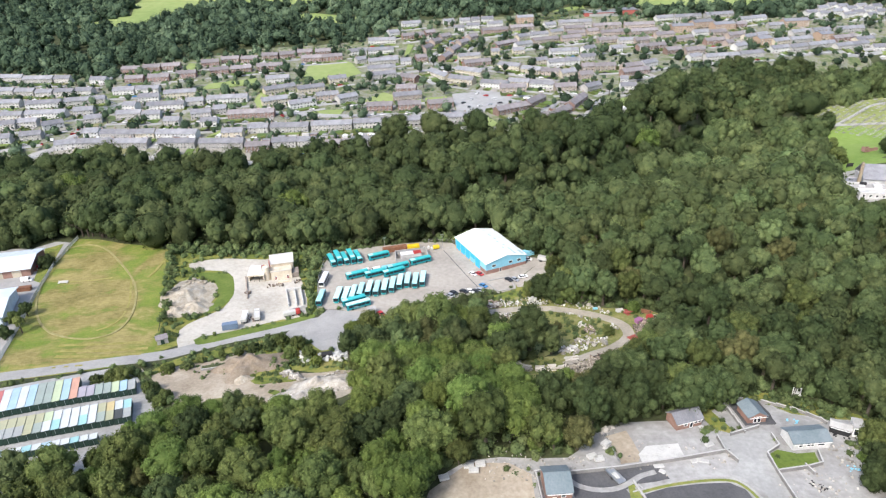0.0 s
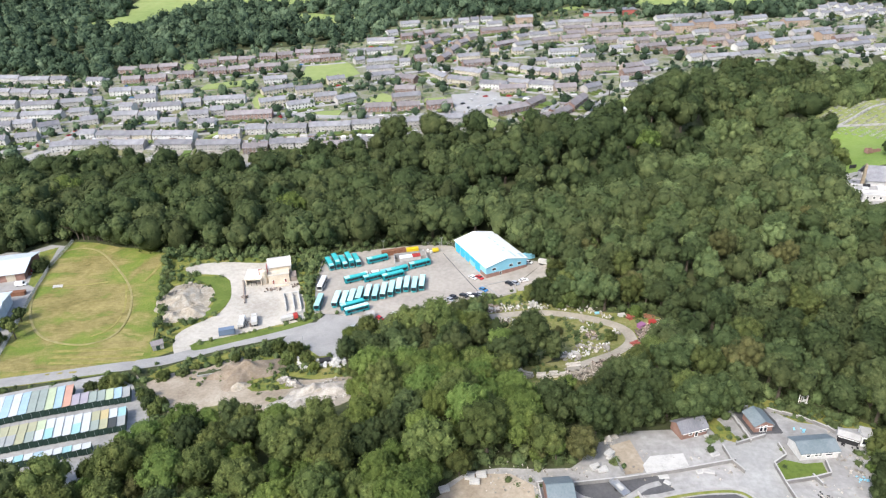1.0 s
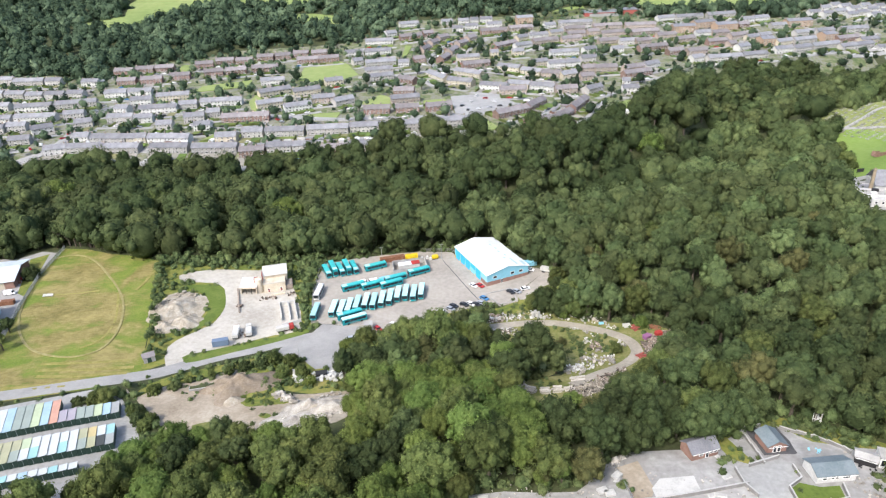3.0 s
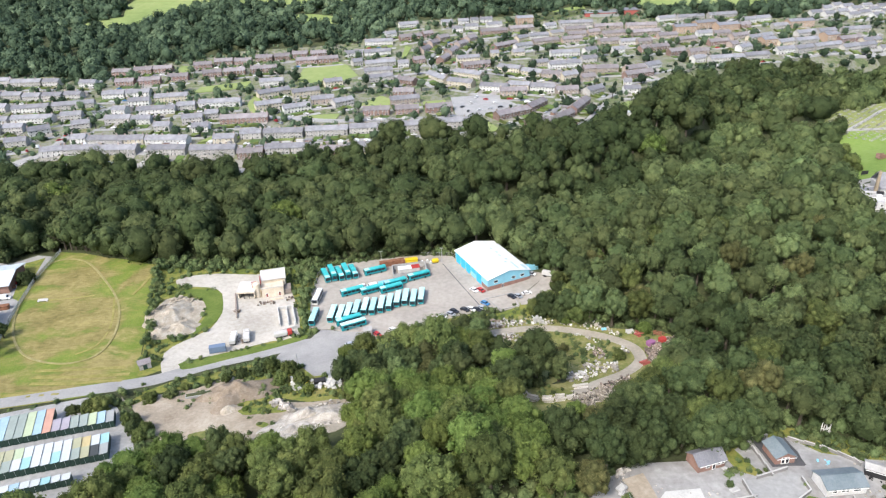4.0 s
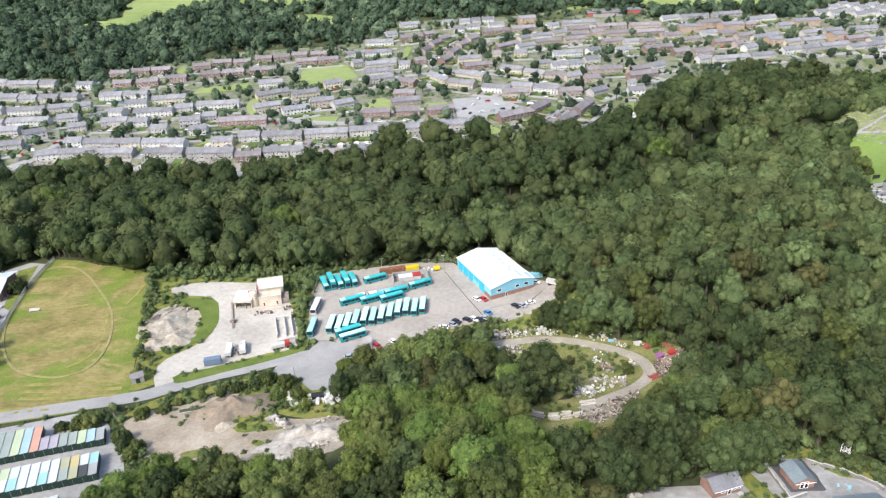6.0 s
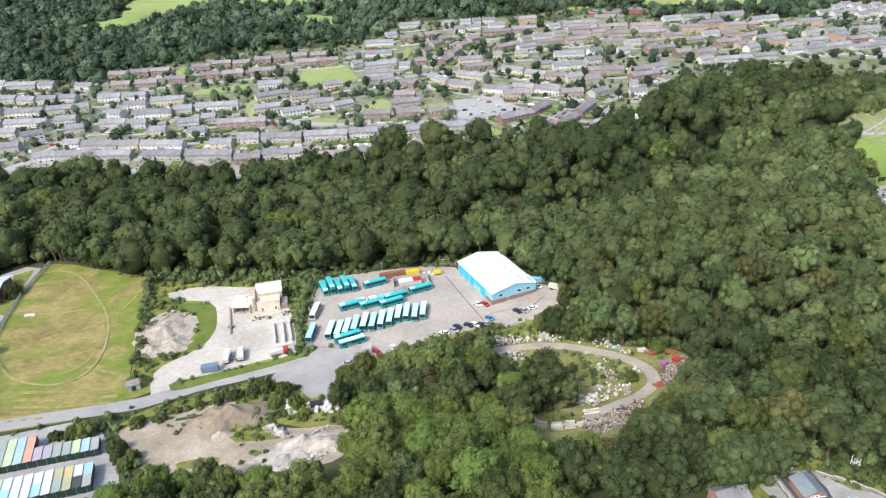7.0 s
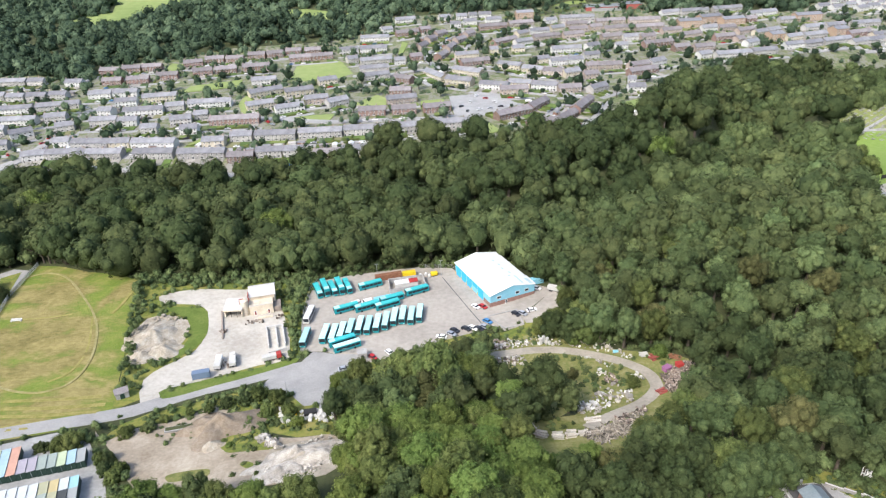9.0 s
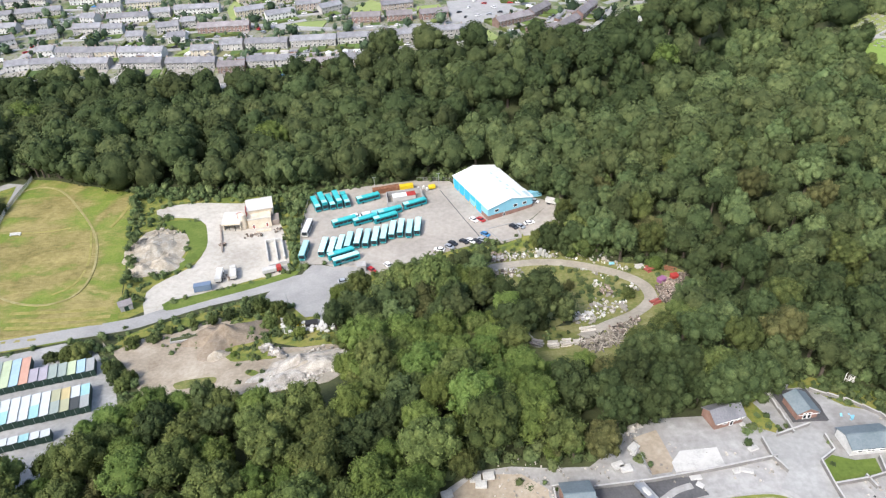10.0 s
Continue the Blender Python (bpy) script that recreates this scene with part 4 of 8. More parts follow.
STOCK, PLACED = {}, set()
rx, ry = (-110.9, 180.0)
lx, ly = (-144.8, 166.6)
back = math.degrees(math.atan2(ry - ly, rx - lx))
ux, uy = math.cos(radians(back)), math.sin(radians(back))
container_rank(rx - 17.64 * ux, ry - 17.64 * uy, rx, ry, [4, 4, 0, 0, 2, 1, 3], 6.1)
container_rank(rx - (17.64 + 15 * 2.52) * ux, ry - (17.64 + 15 * 2.52) * uy, rx, ry, [8, 5, 8, 8, 5, 8, 6, 1, 6, 1, 0, 0, 2, 1, 5], 12.2)
sx, sy = (-105.6, 164.7)
container_rank(sx - 24 * 2.52 * ux, sy - 24 * 2.52 * uy, sx, sy, [3, 3, 7, 3, 3, 7, 3, 0, 0, 3, 3, 3, 7, 0, 6, 9, 6, 6, 9, 6, 0, 7, 11, 3], 4.9)
vx, vy = sx - 5.0 * uy, sy + 5.0 * ux
container_rank(vx - 24 * 2.52 * ux, vy - 24 * 2.52 * uy, vx, vy, [2, 7, 7, 2, 2, 0, 7, 2, 7, 7, 7, 7, 7, 7, 2, 6, 6, 6, 6, 6, 7, 10, 6, 9], 4.9)
tx, ty = (-110.8, 153.5)
container_rank(tx - 14 * 2.52 * ux, ty - 14 * 2.52 * uy, tx, ty, [6, 9, 6, 1, 6, 6, 9, 6, 1, 6, 6, 9, 6, 6], 2.6)

for colour, nm, px, py, a, ln in [("rust", "rust-red long steel container against the trees", -35.7, 296.6, 14, 12.2), ("yellow", "yellow steel container beside the trees", -23.4, 298.8, 12, 6.1), ("pale_blue", "teal steel container behind the shed", 33.7, 287.0, 12, 6.1), ("slate_blue", "faded blue steel container on the works verge", -96.1, 226.7, 14, 6.1)]:
    c = cargo_container(colour, nm, ln)
    c.matrix_basis = pose(px, py, gz(px, py) + 0.12, 0, 0, a - 90)


# ---- walls, fences, poles ----
def wall_line(name, pts, height, thick, material, label, cap=None):
    """A free-standing wall along points, stepping with the ground, with a coping."""
    w = tagged(new(name), label, "wall", kind="")
    ox, oy = pts[0]
    w.matrix_basis = pose(ox, oy, gz(ox, oy))
    for (x0, y0), (x1, y1) in zip(pts, pts[1:]):
        n = max(1, round(math.hypot(x1 - x0, y1 - y0) / 4))
        for k in range(n):
            ax, ay, bx, by = x0 + (x1 - x0) * k / n, y0 + (y1 - y0) * k / n, x0 + (x1 - x0) * (k + 1) / n, y0 + (y1 - y0) * (k + 1) / n
            L = math.hypot(bx - ax, by - ay)
            m = pose(ax - ox, ay - oy, min(gz(ax, ay), gz(bx, by)) - gz(ox, oy), 0, 0, math.degrees(math.atan2(by - ay, bx - ax)))
            p = part("wall_panel", boxes((0, -thick / 2, -0.2, L + 0.02, thick / 2, height)), M[material], w)
            q = part("coping", boxes((0, -thick / 2 - 0.05, height, L + 0.02, thick / 2 + 0.05, height + 0.08)), M[cap or material], w)
            p.matrix_basis, q.matrix_basis = m, m
    return w


def fence(pts, height, label, gap=3.0, name="fence", pales=False):
    f = tagged(new(name), label, "fence")
    ox, oy = pts[0]
    f.matrix_basis = pose(ox, oy, gz(ox, oy))
    post = boxes((-0.06, -0.06, -0.3, 0.06, 0.06, height))
    pm = bpy.data.meshes.new("post")
    post.to_mesh(pm)
    pm.materials.append(M["steel"])
    rm = bpy.data.meshes.new("rail")
    boxes((0, -0.03, -0.04, 1, 0.03, 0.04)).to_mesh(rm)
    rm.materials.append(M["steel"])
    V, F = [], []
    for (x0, y0), (x1, y1) in zip(pts, pts[1:]):
        n = max(1, round(math.hypot(x1 - x0, y1 - y0) / gap))
        for k in range(n):
            ax, ay, bx, by = x0 + (x1 - x0) * k / n, y0 + (y1 - y0) * k / n, x0 + (x1 - x0) * (k + 1) / n, y0 + (y1 - y0) * (k + 1) / n
            if pales:
                u = Vector((bx - ax, by - ay, 0)).normalized()
                w = Vector((u.y, -u.x, 0))
                for i in range(14):
                    q = (i + 0.5) / 14
                    c, o = Vector((ax + (bx - ax) * q - ox, ay + (by - ay) * q - oy, gz(ax, ay) + (gz(bx, by) - gz(ax, ay)) * q - gz(ox, oy))), len(V)
                    V += [c + u * i1 * 0.035 + w * (0.035 + j1 * 0.015) + Vector((0, 0, k1)) for i1, j1, k1 in itertools.product((-1, 1), (-1, 1), (0.08, height))]
                    F += [tuple(o + n1 for n1 in face) for face in ((0, 1, 3, 2), (4, 6, 7, 5), (0, 4, 5, 1), (2, 3, 7, 6), (1, 5, 7, 3))]
            put(pm, "post", f, ax - ox, ay - oy, gz(ax, ay) - gz(ox, oy))
            d = Vector((bx - ax, by - ay, gz(bx, by) - gz(ax, ay)))
            for z in (0.35, 0.68, 0.97):
                r = put(rm, "rail", f, 0, 0, 0)
                r.matrix_basis = Matrix.Translation((ax - ox, ay - oy, gz(ax, ay) - gz(ox, oy) + z * height)) @ d.to_track_quat("X", "Z").to_matrix().to_4x4() @ Matrix.Diagonal((d.length, 1, 1, 1))
    if V:
        tagged(obj("paling", V, F, M["zinc"], f), "close grey steel pales", kind="stuff")
    return f


fence([(-200.6, 316.0), (-197.0, 286.1), (-188.1, 252.4), (-172.5, 202.5), (-162.9, 175.6)], 2.2, "grey steel palisade fence along the meadow", pales=True)
fence([(-59.9, 243.0), (-63.9, 267.6), (-64.6, 289.8), (-62.0, 298.5)], 1.8, "grey wire fence between yard and hedge")
fence([(-15.9, 307.8), (-0.6, 306.6), (1.2, 304.4)], 1.8, "grey wire fence at the back of the yard")
fence([(-50.5, 242.5), (-40.4, 240.9), (-34.9, 239.2)], 2.0, "grey steel fence beside the yard gate", name="gate_fence")


def pole(x, y, height, label, arm=True):
    p = root("lamp_post", x, y, label=label, category="lamp post")
    bm = bmesh.new()
    bmesh.ops.create_cone(bm, segments=8, radius1=0.14, radius2=0.07, depth=height, matrix=Matrix.Translation((0, 0, height / 2)))
    part("post", bm, M["steel"], p)
    if arm:
        part("lamp_head", boxes((-0.9, -0.12, height - 0.1, -0.2, 0.12, height + 0.06), (0.2, -0.12, height - 0.1, 0.9, 0.12, height + 0.06)), M["steel"], p)
        part("arm", boxes((-0.3, -0.05, height - 0.05, 0.3, 0.05, height + 0.02)), M["steel"], p)


pole(-5.5, 299.0, 8, "tall dark pole with twin lamp heads at the yard")
pole(-35.0, 299.7, 7, "steel lamp post with twin heads among the buses")
for x, y in [(-59.4, 215.5), (-62.4, 264.2)]:
    pole(x, y, 6, "slim steel lamp post beside the road", False)
wall_line("compound_wall", [(-28.1, 283.3), (-12.4, 287.1), (-13.9, 295.9), (-29.3, 292.9), (-28.1, 283.3)], 2.8, 0.3, "block", "grey block compound wall in the yard")


def box_thing(name, label, category, x, y, turn, parts):
    """A thing of a few boxes: rows of part name, material, box, bevel."""
    r = root(name, x, y, gz(x, y) + 0.12, turn, label=label, category=category)
    for nm, m, d, bev in parts:
        part(nm, boxes(d, bevel=bev), M[m], r)
    return r


box_thing("store_cabin", "low red and white cabin inside the compound", "cabin", -21.2, 290.3, 12, [("wall", "dirty_white", (-5, -1.6, 0, 5, 1.6, 2.6), 0), ("roof", "roof_white", (-5.2, -1.8, 2.6, 1.2, 1.8, 2.8), 0.03), ("red_roof", "red", (1.25, -1.8, 2.6, 5.2, 1.8, 2.85), 0.03)])
box_thing("kiosk", "small pale block kiosk at the yard gate", "kiosk", -35.6, 237.8, 10, [("wall", "block", (-1.6, -1.6, 0, 1.6, 1.6, 2.6), 0), ("roof", "block", (-1.8, -1.8, 2.6, 1.8, 1.8, 2.8), 0.04), ("door", "dark", (-0.5, -1.65, 0, 0.5, -1.6, 2.0), 0)])
box_thing("flatbed_cover", "grey-green tarpaulin over a stack of goods", "tarpaulin", -30.8, 279.1, 20, [("cover", "pale_blue", (-4, -1.6, 0, 4, 1.6, 1.6), 0.25), ("cover_fold", "steel", (-4.6, -1.2, 0, -4, 1.2, 0.8), 0.1)])
box_thing("tank", "yellow steel tank at the yard corner", "tank", -8.7, 299.3, 15, [("tank", "yellow", (-1.6, -1.0, 0.3, 1.6, 1.0, 2.0), 0.3), ("foot", "dark", (-1.2, -0.8, 0, 1.2, 0.8, 0.3), 0)])
for px, py in [(-15.0, 298.7), (-12.6, 299.6), (-11.0, 297.9)]:
    box_thing("bulk_bag", "white bulk bag standing by the tank", "bag", px, py, 20, [("bag", "dirty_white", (-0.7, -0.7, 0, 0.7, 0.7, 1.3), 0.3), ("top", "white", (-0.35, -0.35, 1.3, 0.35, 0.35, 1.6), 0.1)])
box_thing("box_trailer", "long white box trailer beside the wood", "trailer", 43.5, 278.1, -28, [("box", "dirty_white", (-3.2, -1.1, 0.8, 3.2, 1.1, 2.6), 0.06), ("chassis", "dark", (-3.0, -0.6, 0.4, 3.0, 0.6, 0.8), 0), ("axle", "dark", (-2.4, -1.05, 0, -1.0, 1.05, 0.8), 0.1)])
ribbon("drain", [(-5.0, 297.4), (4.5, 272.9), (12.7, 252.6)], 0.35, 0.15, M["tarmac"], "dark drain seam across the yard", "drain")
wall_line("pen_wall", [(13.5, 262.5), (25.7, 266.8), (27.2, 255.7), (19.5, 253.2), (13.5, 262.5)], 0.5, 0.3, "block", "low grey wall round a walled pen")


# ---- the stone works ----
def works():
    """A gabled hall behind a lower flat-roofed block, a silo at its corner, and an open shed beside it."""
    w = root("works_building", 0, 0, 0, label="cream rendered stone works with pale gabled hall", category="building")
    (x0, y0), (x1, y1) = (-86.2, 269.8), (-76.9, 272.0)
    L = place(w, x0, y0, x1, y1)
    part("front_block", boxes((0, 0, 0, L, 5.5, 4.3)), M["works_cream"], w)
    part("block_roof", boxes((-0.15, -0.15, 4.3, L + 0.15, 5.4, 4.55)), M["works_cream"], w)
    part("parapet", boxes((-0.2, -0.2, 4.55, L + 0.2, 0.05, 4.8)), M["dirty_white"], w)
    prism("hall", [(5.5, 0), (15.0, 0), (15.0, 6.2), (10.2, 8.4), (5.5, 6.2)], L + 0.6, M["works_cream"], w, "", 0.4)
    hall = gable_roof("roof", L + 0.6, 9.5, 6.2, 2.2, M["pale_roof"], w, 0.5, 0.16, "pale weathered sheet roof")
    hall.matrix_basis = pose(0.4, 5.5, 0)
    part("ridge_cap", boxes((0.0, 10.05, 8.62, L + 1.4, 10.45, 8.76)), M["dirty_white"], w)
    for i in range(1, 7):
        prism("roof_seam", [(5.0, 6.18), (10.2, 8.6), (10.2, 8.66), (5.0, 6.24)], 0.1, M["dirty_white"], w, "", 0.4 + i * (L + 0.6) / 7)
    for y in (4.6, 7.4):
        part("orange_post", boxes((-0.5, y, 0, -0.1, y + 0.4, 7.4)), M["sports_red"], w, "orange-red steel post")
    part("orange_beam", boxes((-0.5, 5.0, 7.0, -0.1, 7.4, 7.4)), M["sports_red"], w, "orange-red steel beam")
    for x in (L * 0.22, L * 0.8):
        d = put(DOOR, "side_door", w, x, -0.05, 0.1)
        part("red_panel", boxes((-0.3, -0.09, 0.3, 0.3, -0.06, 1.5)), M["sports_red"], d, "faded red door panel")
    bm = bmesh.new()
    bmesh.ops.create_cone(bm, segments=20, radius1=1.7, radius2=1.7, depth=7.0, cap_ends=True, matrix=Matrix.Translation((-1.9, 1.6, 3.5)))
    bmesh.ops.create_cone(bm, segments=20, radius1=1.8, radius2=0.5, depth=0.9, cap_ends=True, matrix=Matrix.Translation((-1.9, 1.6, 7.45)))
    part("silo", bm, M["works_cream"], w, "pale dusty round silo")
    part("silo_pipe", boxes((-3.75, 1.4, 0, -3.5, 1.65, 8.0), (-3.75, 1.4, 7.8, -1.9, 1.65, 8.05)), M["sports_red"], w, "orange-red filling pipe")
    part("lower_store", boxes((L + 0.1, 0.6, 0, L + 3.2, 6.5, 2.4)), M["pinkish"], w, "low brown stone annexe")
    part("bench_wall", boxes((L * 0.3, -3.4, 0, L * 0.95, -3.0, 0.8)), M["works_cream"], w)
    s = root("open_shed", 0, 0, 0, label="cream open-fronted vehicle shed with a sloping roof", category="shed")
    (x0, y0), (x1, y1) = (-96.4, 268.2), (-89.1, 268.2)
    L = place(s, x0, y0, x1, y1)
    part("back_wall", boxes((0, 6, 0, L, 6.3, 4.9)), M["works_cream"], s)
    for x in (0, L - 0.3):
        part("side_wall", boxes((x, 0, 0, x + 0.3, 6, 3.7)), M["works_cream"], s)
    prism("roof", [(-0.6, 3.7), (6.6, 5.2), (6.6, 5.4), (-0.6, 3.9)], L + 0.8, M["pale_roof"], s, "weathered pale sheet roof", -0.4)
    part("fascia", boxes((-0.3, -0.62, 3.2, L + 0.2, -0.5, 3.75)), M["works_cream"], s)
    for x in (L * 0.33, L * 0.66):
        part("post", boxes((x, -0.1, 0, x + 0.2, 0.1, 3.7)), M["dark"], s)


works()
for pts in ([(-77.0, 259.1), (-73.0, 245.7)], [(-73.3, 259.4), (-69.5, 246.3)], [(-70.8, 260.5), (-66.7, 246.9)], [(-77.0, 259.1), (-70.8, 260.5)], [(-71.9, 241.2), (-65.3, 244.2)]):
    wall_line("bay_wall", pts, 1.6, 0.4, "dirty_white", "pale concrete wall of a storage bay")
wall_line("works_wall", [(-98.9, 272.0), (-92.8, 252.2)], 0.8, 0.5, "pinkish", "low brownish retaining wall of the works")


def truck(x, y, turn, colour, label, load="dirty_white"):
    t = root("truck", x, y, gz(x, y) + 0.12, turn, label=label, category="truck")
    part("cab", boxes((1.8, -1.1, 0.6, 3.6, 1.1, 2.7), bevel=0.15), M[colour], t)
    part("windscreen", boxes((3.45, -0.95, 1.6, 3.66, 0.95, 2.4), bevel=0.04), M["glass"], t)
    part("cargo_body", boxes((-3.6, -1.2, 1.0, 1.6, 1.2, 2.4), bevel=0.05), M[load], t)
    part("chassis", boxes((-3.5, -0.5, 0.5, 3.2, 0.5, 1.0)), M["dark"], t)
    for wx in (-2.6, -1.4, 2.6):
        for side in (-1, 1):
            put(BIG_WHEEL, "wheel", t, wx, side * 1.0, 0.48)


truck(-89.2, 235.0, 98, "white", "white tipper truck standing in the works yard")
truck(-84.4, 236.9, 105, "dirty_white", "pale loader truck standing in the works yard")
truck(-70.0, 238.4, 20, "red", "red cab lorry beside the storage bays")


def hut():
    h = root("hut", 0, 0, 0, label="small grey roughcast hut with a green door", category="hut")
    (x0, y0), (x1, y1) = (-117.2, 212.9), (-113.6, 214.9)
    L = place(h, x0, y0, x1, y1)
    prism("wall", [(0, 0), (3.4, 0), (3.4, 2.5), (1.7, 3.5), (0, 2.5)], L, M["roughcast"], h)
    gable_roof("roof", L, 3.4, 2.5, 1.0, M["tile"], h, 0.25, 0.12)
    part("door", boxes((L / 2 - 0.7, -0.06, 0, L / 2 + 0.7, 0.04, 2.0)), M["green_steel"], h, "dark green double door")


hut()


def unit(x0, y0, x1, y1, depth, eave, rise, wall, roof, label, shutters=()):
    u = root("industrial_unit", 0, 0, 0, label=label, category="building")
    L = place(u, x0, y0, x1, y1)
    prism("wall", [(0, 0), (depth, 0), (depth, eave), (depth / 2, eave + rise), (0, eave)], L, M[wall], u)
    gable_roof("roof", L, depth, eave, rise, M[roof], u, 1.0, 0.25)
    for x in shutters:
        part("shutter", boxes((L - x - 4, -0.06, 0, L - x, 0.04, 3.2)), M["cream"], u, "cream roller shutter")
    return u


unit(-236.7, 266.4, -202.4, 274.7, 22, 4.0, 2.2, "brick", "pale_sheet", "red brick industrial unit with a pale sheet roof", (4, 12, 20))
unit(-203.9, 222.4, -187.0, 228.1, 26, 5.0, 2.0, "pale_sheet", "pale_sheet", "pale blue-white sheet clad industrial unit")
sheet("unit_verge", [(-212.3, 304.4), (-205.5, 310.0), (-193.3, 266.3), (-198.2, 269.3)], 0.14, M["scrub"], 6, label="rough grass between the unit and the fence", category="grass")
box_thing("scrap_stack", "dark red and white scrap stacked at the gable", "scrap", -208.2, 294.9, 0, [("frame", "red", (-0.8, -0.6, 0, 0.8, 0.6, 1.6), 0.05), ("sheet", "dirty_white", (-0.6, -0.9, 0, 0.5, -0.6, 0.8), 0.03)])
box_thing("scrap_stack", "dark red and white scrap stacked at the gable", "scrap", -206.5, 290.4, 37, [("frame", "rust", (-0.8, -0.6, 0, 0.8, 0.6, 1.5), 0.05), ("sheet", "dirty_white", (-0.6, -0.9, 0, 0.5, -0.6, 0.8), 0.03)])
box_thing("scrap_stack", "dark red and white scrap stacked at the gable", "scrap", -205.6, 286.6, 74, [("frame", "rust", (-0.8, -0.6, 0, 0.8, 0.6, 1.3), 0.05), ("sheet", "dirty_white", (-0.6, -0.9, 0, 0.5, -0.6, 0.8), 0.03)])
box_thing("scrap_stack", "dark red and white scrap stacked at the gable", "scrap", -204.3, 283.0, 111, [("frame", "red", (-0.8, -0.6, 0, 0.8, 0.6, 1.2), 0.05), ("sheet", "dirty_white", (-0.6, -0.9, 0, 0.5, -0.6, 0.8), 0.03)])
box_thing("scrap_stack", "dark red and white scrap stacked at the gable", "scrap", -203.1, 279.3, 148, [("frame", "rust", (-0.8, -0.6, 0, 0.8, 0.6, 1.0), 0.05), ("sheet", "dirty_white", (-0.6, -0.9, 0, 0.5, -0.6, 0.8), 0.03)])
box_thing("scrap_stack", "dark red and white scrap stacked at the gable", "scrap", -203.0, 284.7, 185, [("frame", "rust", (-0.8, -0.6, 0, 0.8, 0.6, 0.9), 0.05), ("sheet", "dirty_white", (-0.6, -0.9, 0, 0.5, -0.6, 0.8), 0.03)])
box_thing("skip", "dark red waste skip beside the unit", "skip", -198.0, 259.7, 10, [("body", "rust", (-4, -1.2, 0, 4, 1.2, 1.8), 0.1), ("rim", "rust", (-4.1, -1.3, 1.7, 4.1, 1.3, 1.85), 0)])
# stands for a rough pile of grey-white stones; seat and legs are made up
box_thing("field_bench", "grey-white debris on the rough meadow, built as a bench", "bench", -182.2, 265.6, 5, [("seat", "dirty_white", (-2.2, -0.6, 0.4, 2.2, 0.6, 0.6), 0.03), ("leg", "dirty_white", (-2, -0.5, 0, -1.7, 0.5, 0.4), 0), ("leg", "dirty_white", (1.7, -0.5, 0, 2, 0.5, 0.4), 0), ("backrest", "dirty_white", (-2.2, 0.5, 0.6, 2.2, 0.65, 1.1), 0)])

for i, (pts, wd) in enumerate([([(-155.3, 212.2), (-138.8, 212.5), (-123.3, 215.0)], 1.0), ([(-153.4, 207.9), (-136.5, 207.9), (-119.9, 210.5)], 1.1), ([(-152.1, 203.7), (-136.7, 203.8), (-120.7, 206.3)], 1.0), ([(-165.5, 196.5), (-150.1, 197.2), (-134.1, 200.7)], 1.1), ([(-166.8, 193.5), (-155.0, 194.8), (-137.7, 197.4)], 0.8), ([(-143.1, 292.4), (-142.7, 278.4), (-143.7, 268.7)], 0.9), ([(-150.4, 265.7), (-142.0, 244.0), (-141.0, 229.3), (-146.2, 223.0)], 0.6), ([(-182.0, 266.6), (-170.4, 267.5), (-160.7, 269.6)], 0.6)]):
    ribbon("mown_strip", rounded(pts, 5, False), 1.5 * wd, (0.14 if i in (3, 4) else 0.24) + 0.004 * i, M["hay"], "strip of dry cut grass on the meadow", "grass")
ribbon("mown_path", rounded([(-193.2, 307.7), (-184.7, 305.7), (-175.1, 297.7), (-163.0, 283.7), (-152.4, 270.2), (-144.1, 256.4), (-138.6, 241.6), (-136.7, 230.2), (-137.7, 222.1), (-142.4, 217.7), (-148.6, 216.6), (-157.8, 218.9), (-166.3, 223.7), (-174.4, 231.8), (-182.7, 243.8), (-189.8, 259.2), (-195.9, 278.8), (-199.5, 294.3), (-198.8, 304.0), (-193.2, 307.7)], 4, False), 0.9, 0.36, M["worn"], "worn pale path round the meadow", "path")


# ---- loose heaps ----
def heap(name, x, y, rx, ry, h, material, label, turn=0, seed=1, rough=0.25):
    """An uneven heap lying on the ground."""
    n, k = 44, 16
    vs, fs = [(0, 0, h)], []
    ca, sa = math.cos(radians(turn)), math.sin(radians(turn))
    for j in range(1, k + 1):
        t = j / k
        for i in range(n):
            a = 6.2832 * i / n
            w = 1 + rough * noise.noise(Vector((math.cos(a) * 1.5 + seed * 7, math.sin(a) * 1.5, t * 1.2)))
            px, py = math.cos(a) * rx * t * w, math.sin(a) * ry * t * w
            wx, wy = px * ca - py * sa, px * sa + py * ca
            z = h * (1 - t) ** 1.2 * (1 + 0.9 * rough * noise.noise(Vector((px * 0.3, py * 0.3, seed)))) + 0.22 * h * rough * noise.noise(Vector((px * 0.8, py * 0.8, seed + 5))) * (1 - t) + gz(x + wx, y + wy) - gz(x, y) - (0.3 if j == k else 0)
            vs.append((wx, wy, z))
    for i in range(n):
        fs.append((0, 1 + i, 1 + (i + 1) % n))
        for j in range(k - 1):
            a, b = 1 + j * n + i, 1 + j * n + (i + 1) % n
            fs.append((a, a + n, b + n, b))
    ob = obj(name, vs, fs, M[material], smooth=True)
    ob.matrix_basis = pose(x, y, gz(x, y) + 0.1)
    return tagged(ob, label, "heap")


def off_track(x, y, gap):
    """Whether each point keeps clear of the loop track."""
    line = np.array(rounded(RINGPATH, 5, False))
    return np.min(np.hypot(np.atleast_1d(x)[:, None] - line[:, 0], np.atleast_1d(y)[:, None] - line[:, 1]), axis=1) > gap


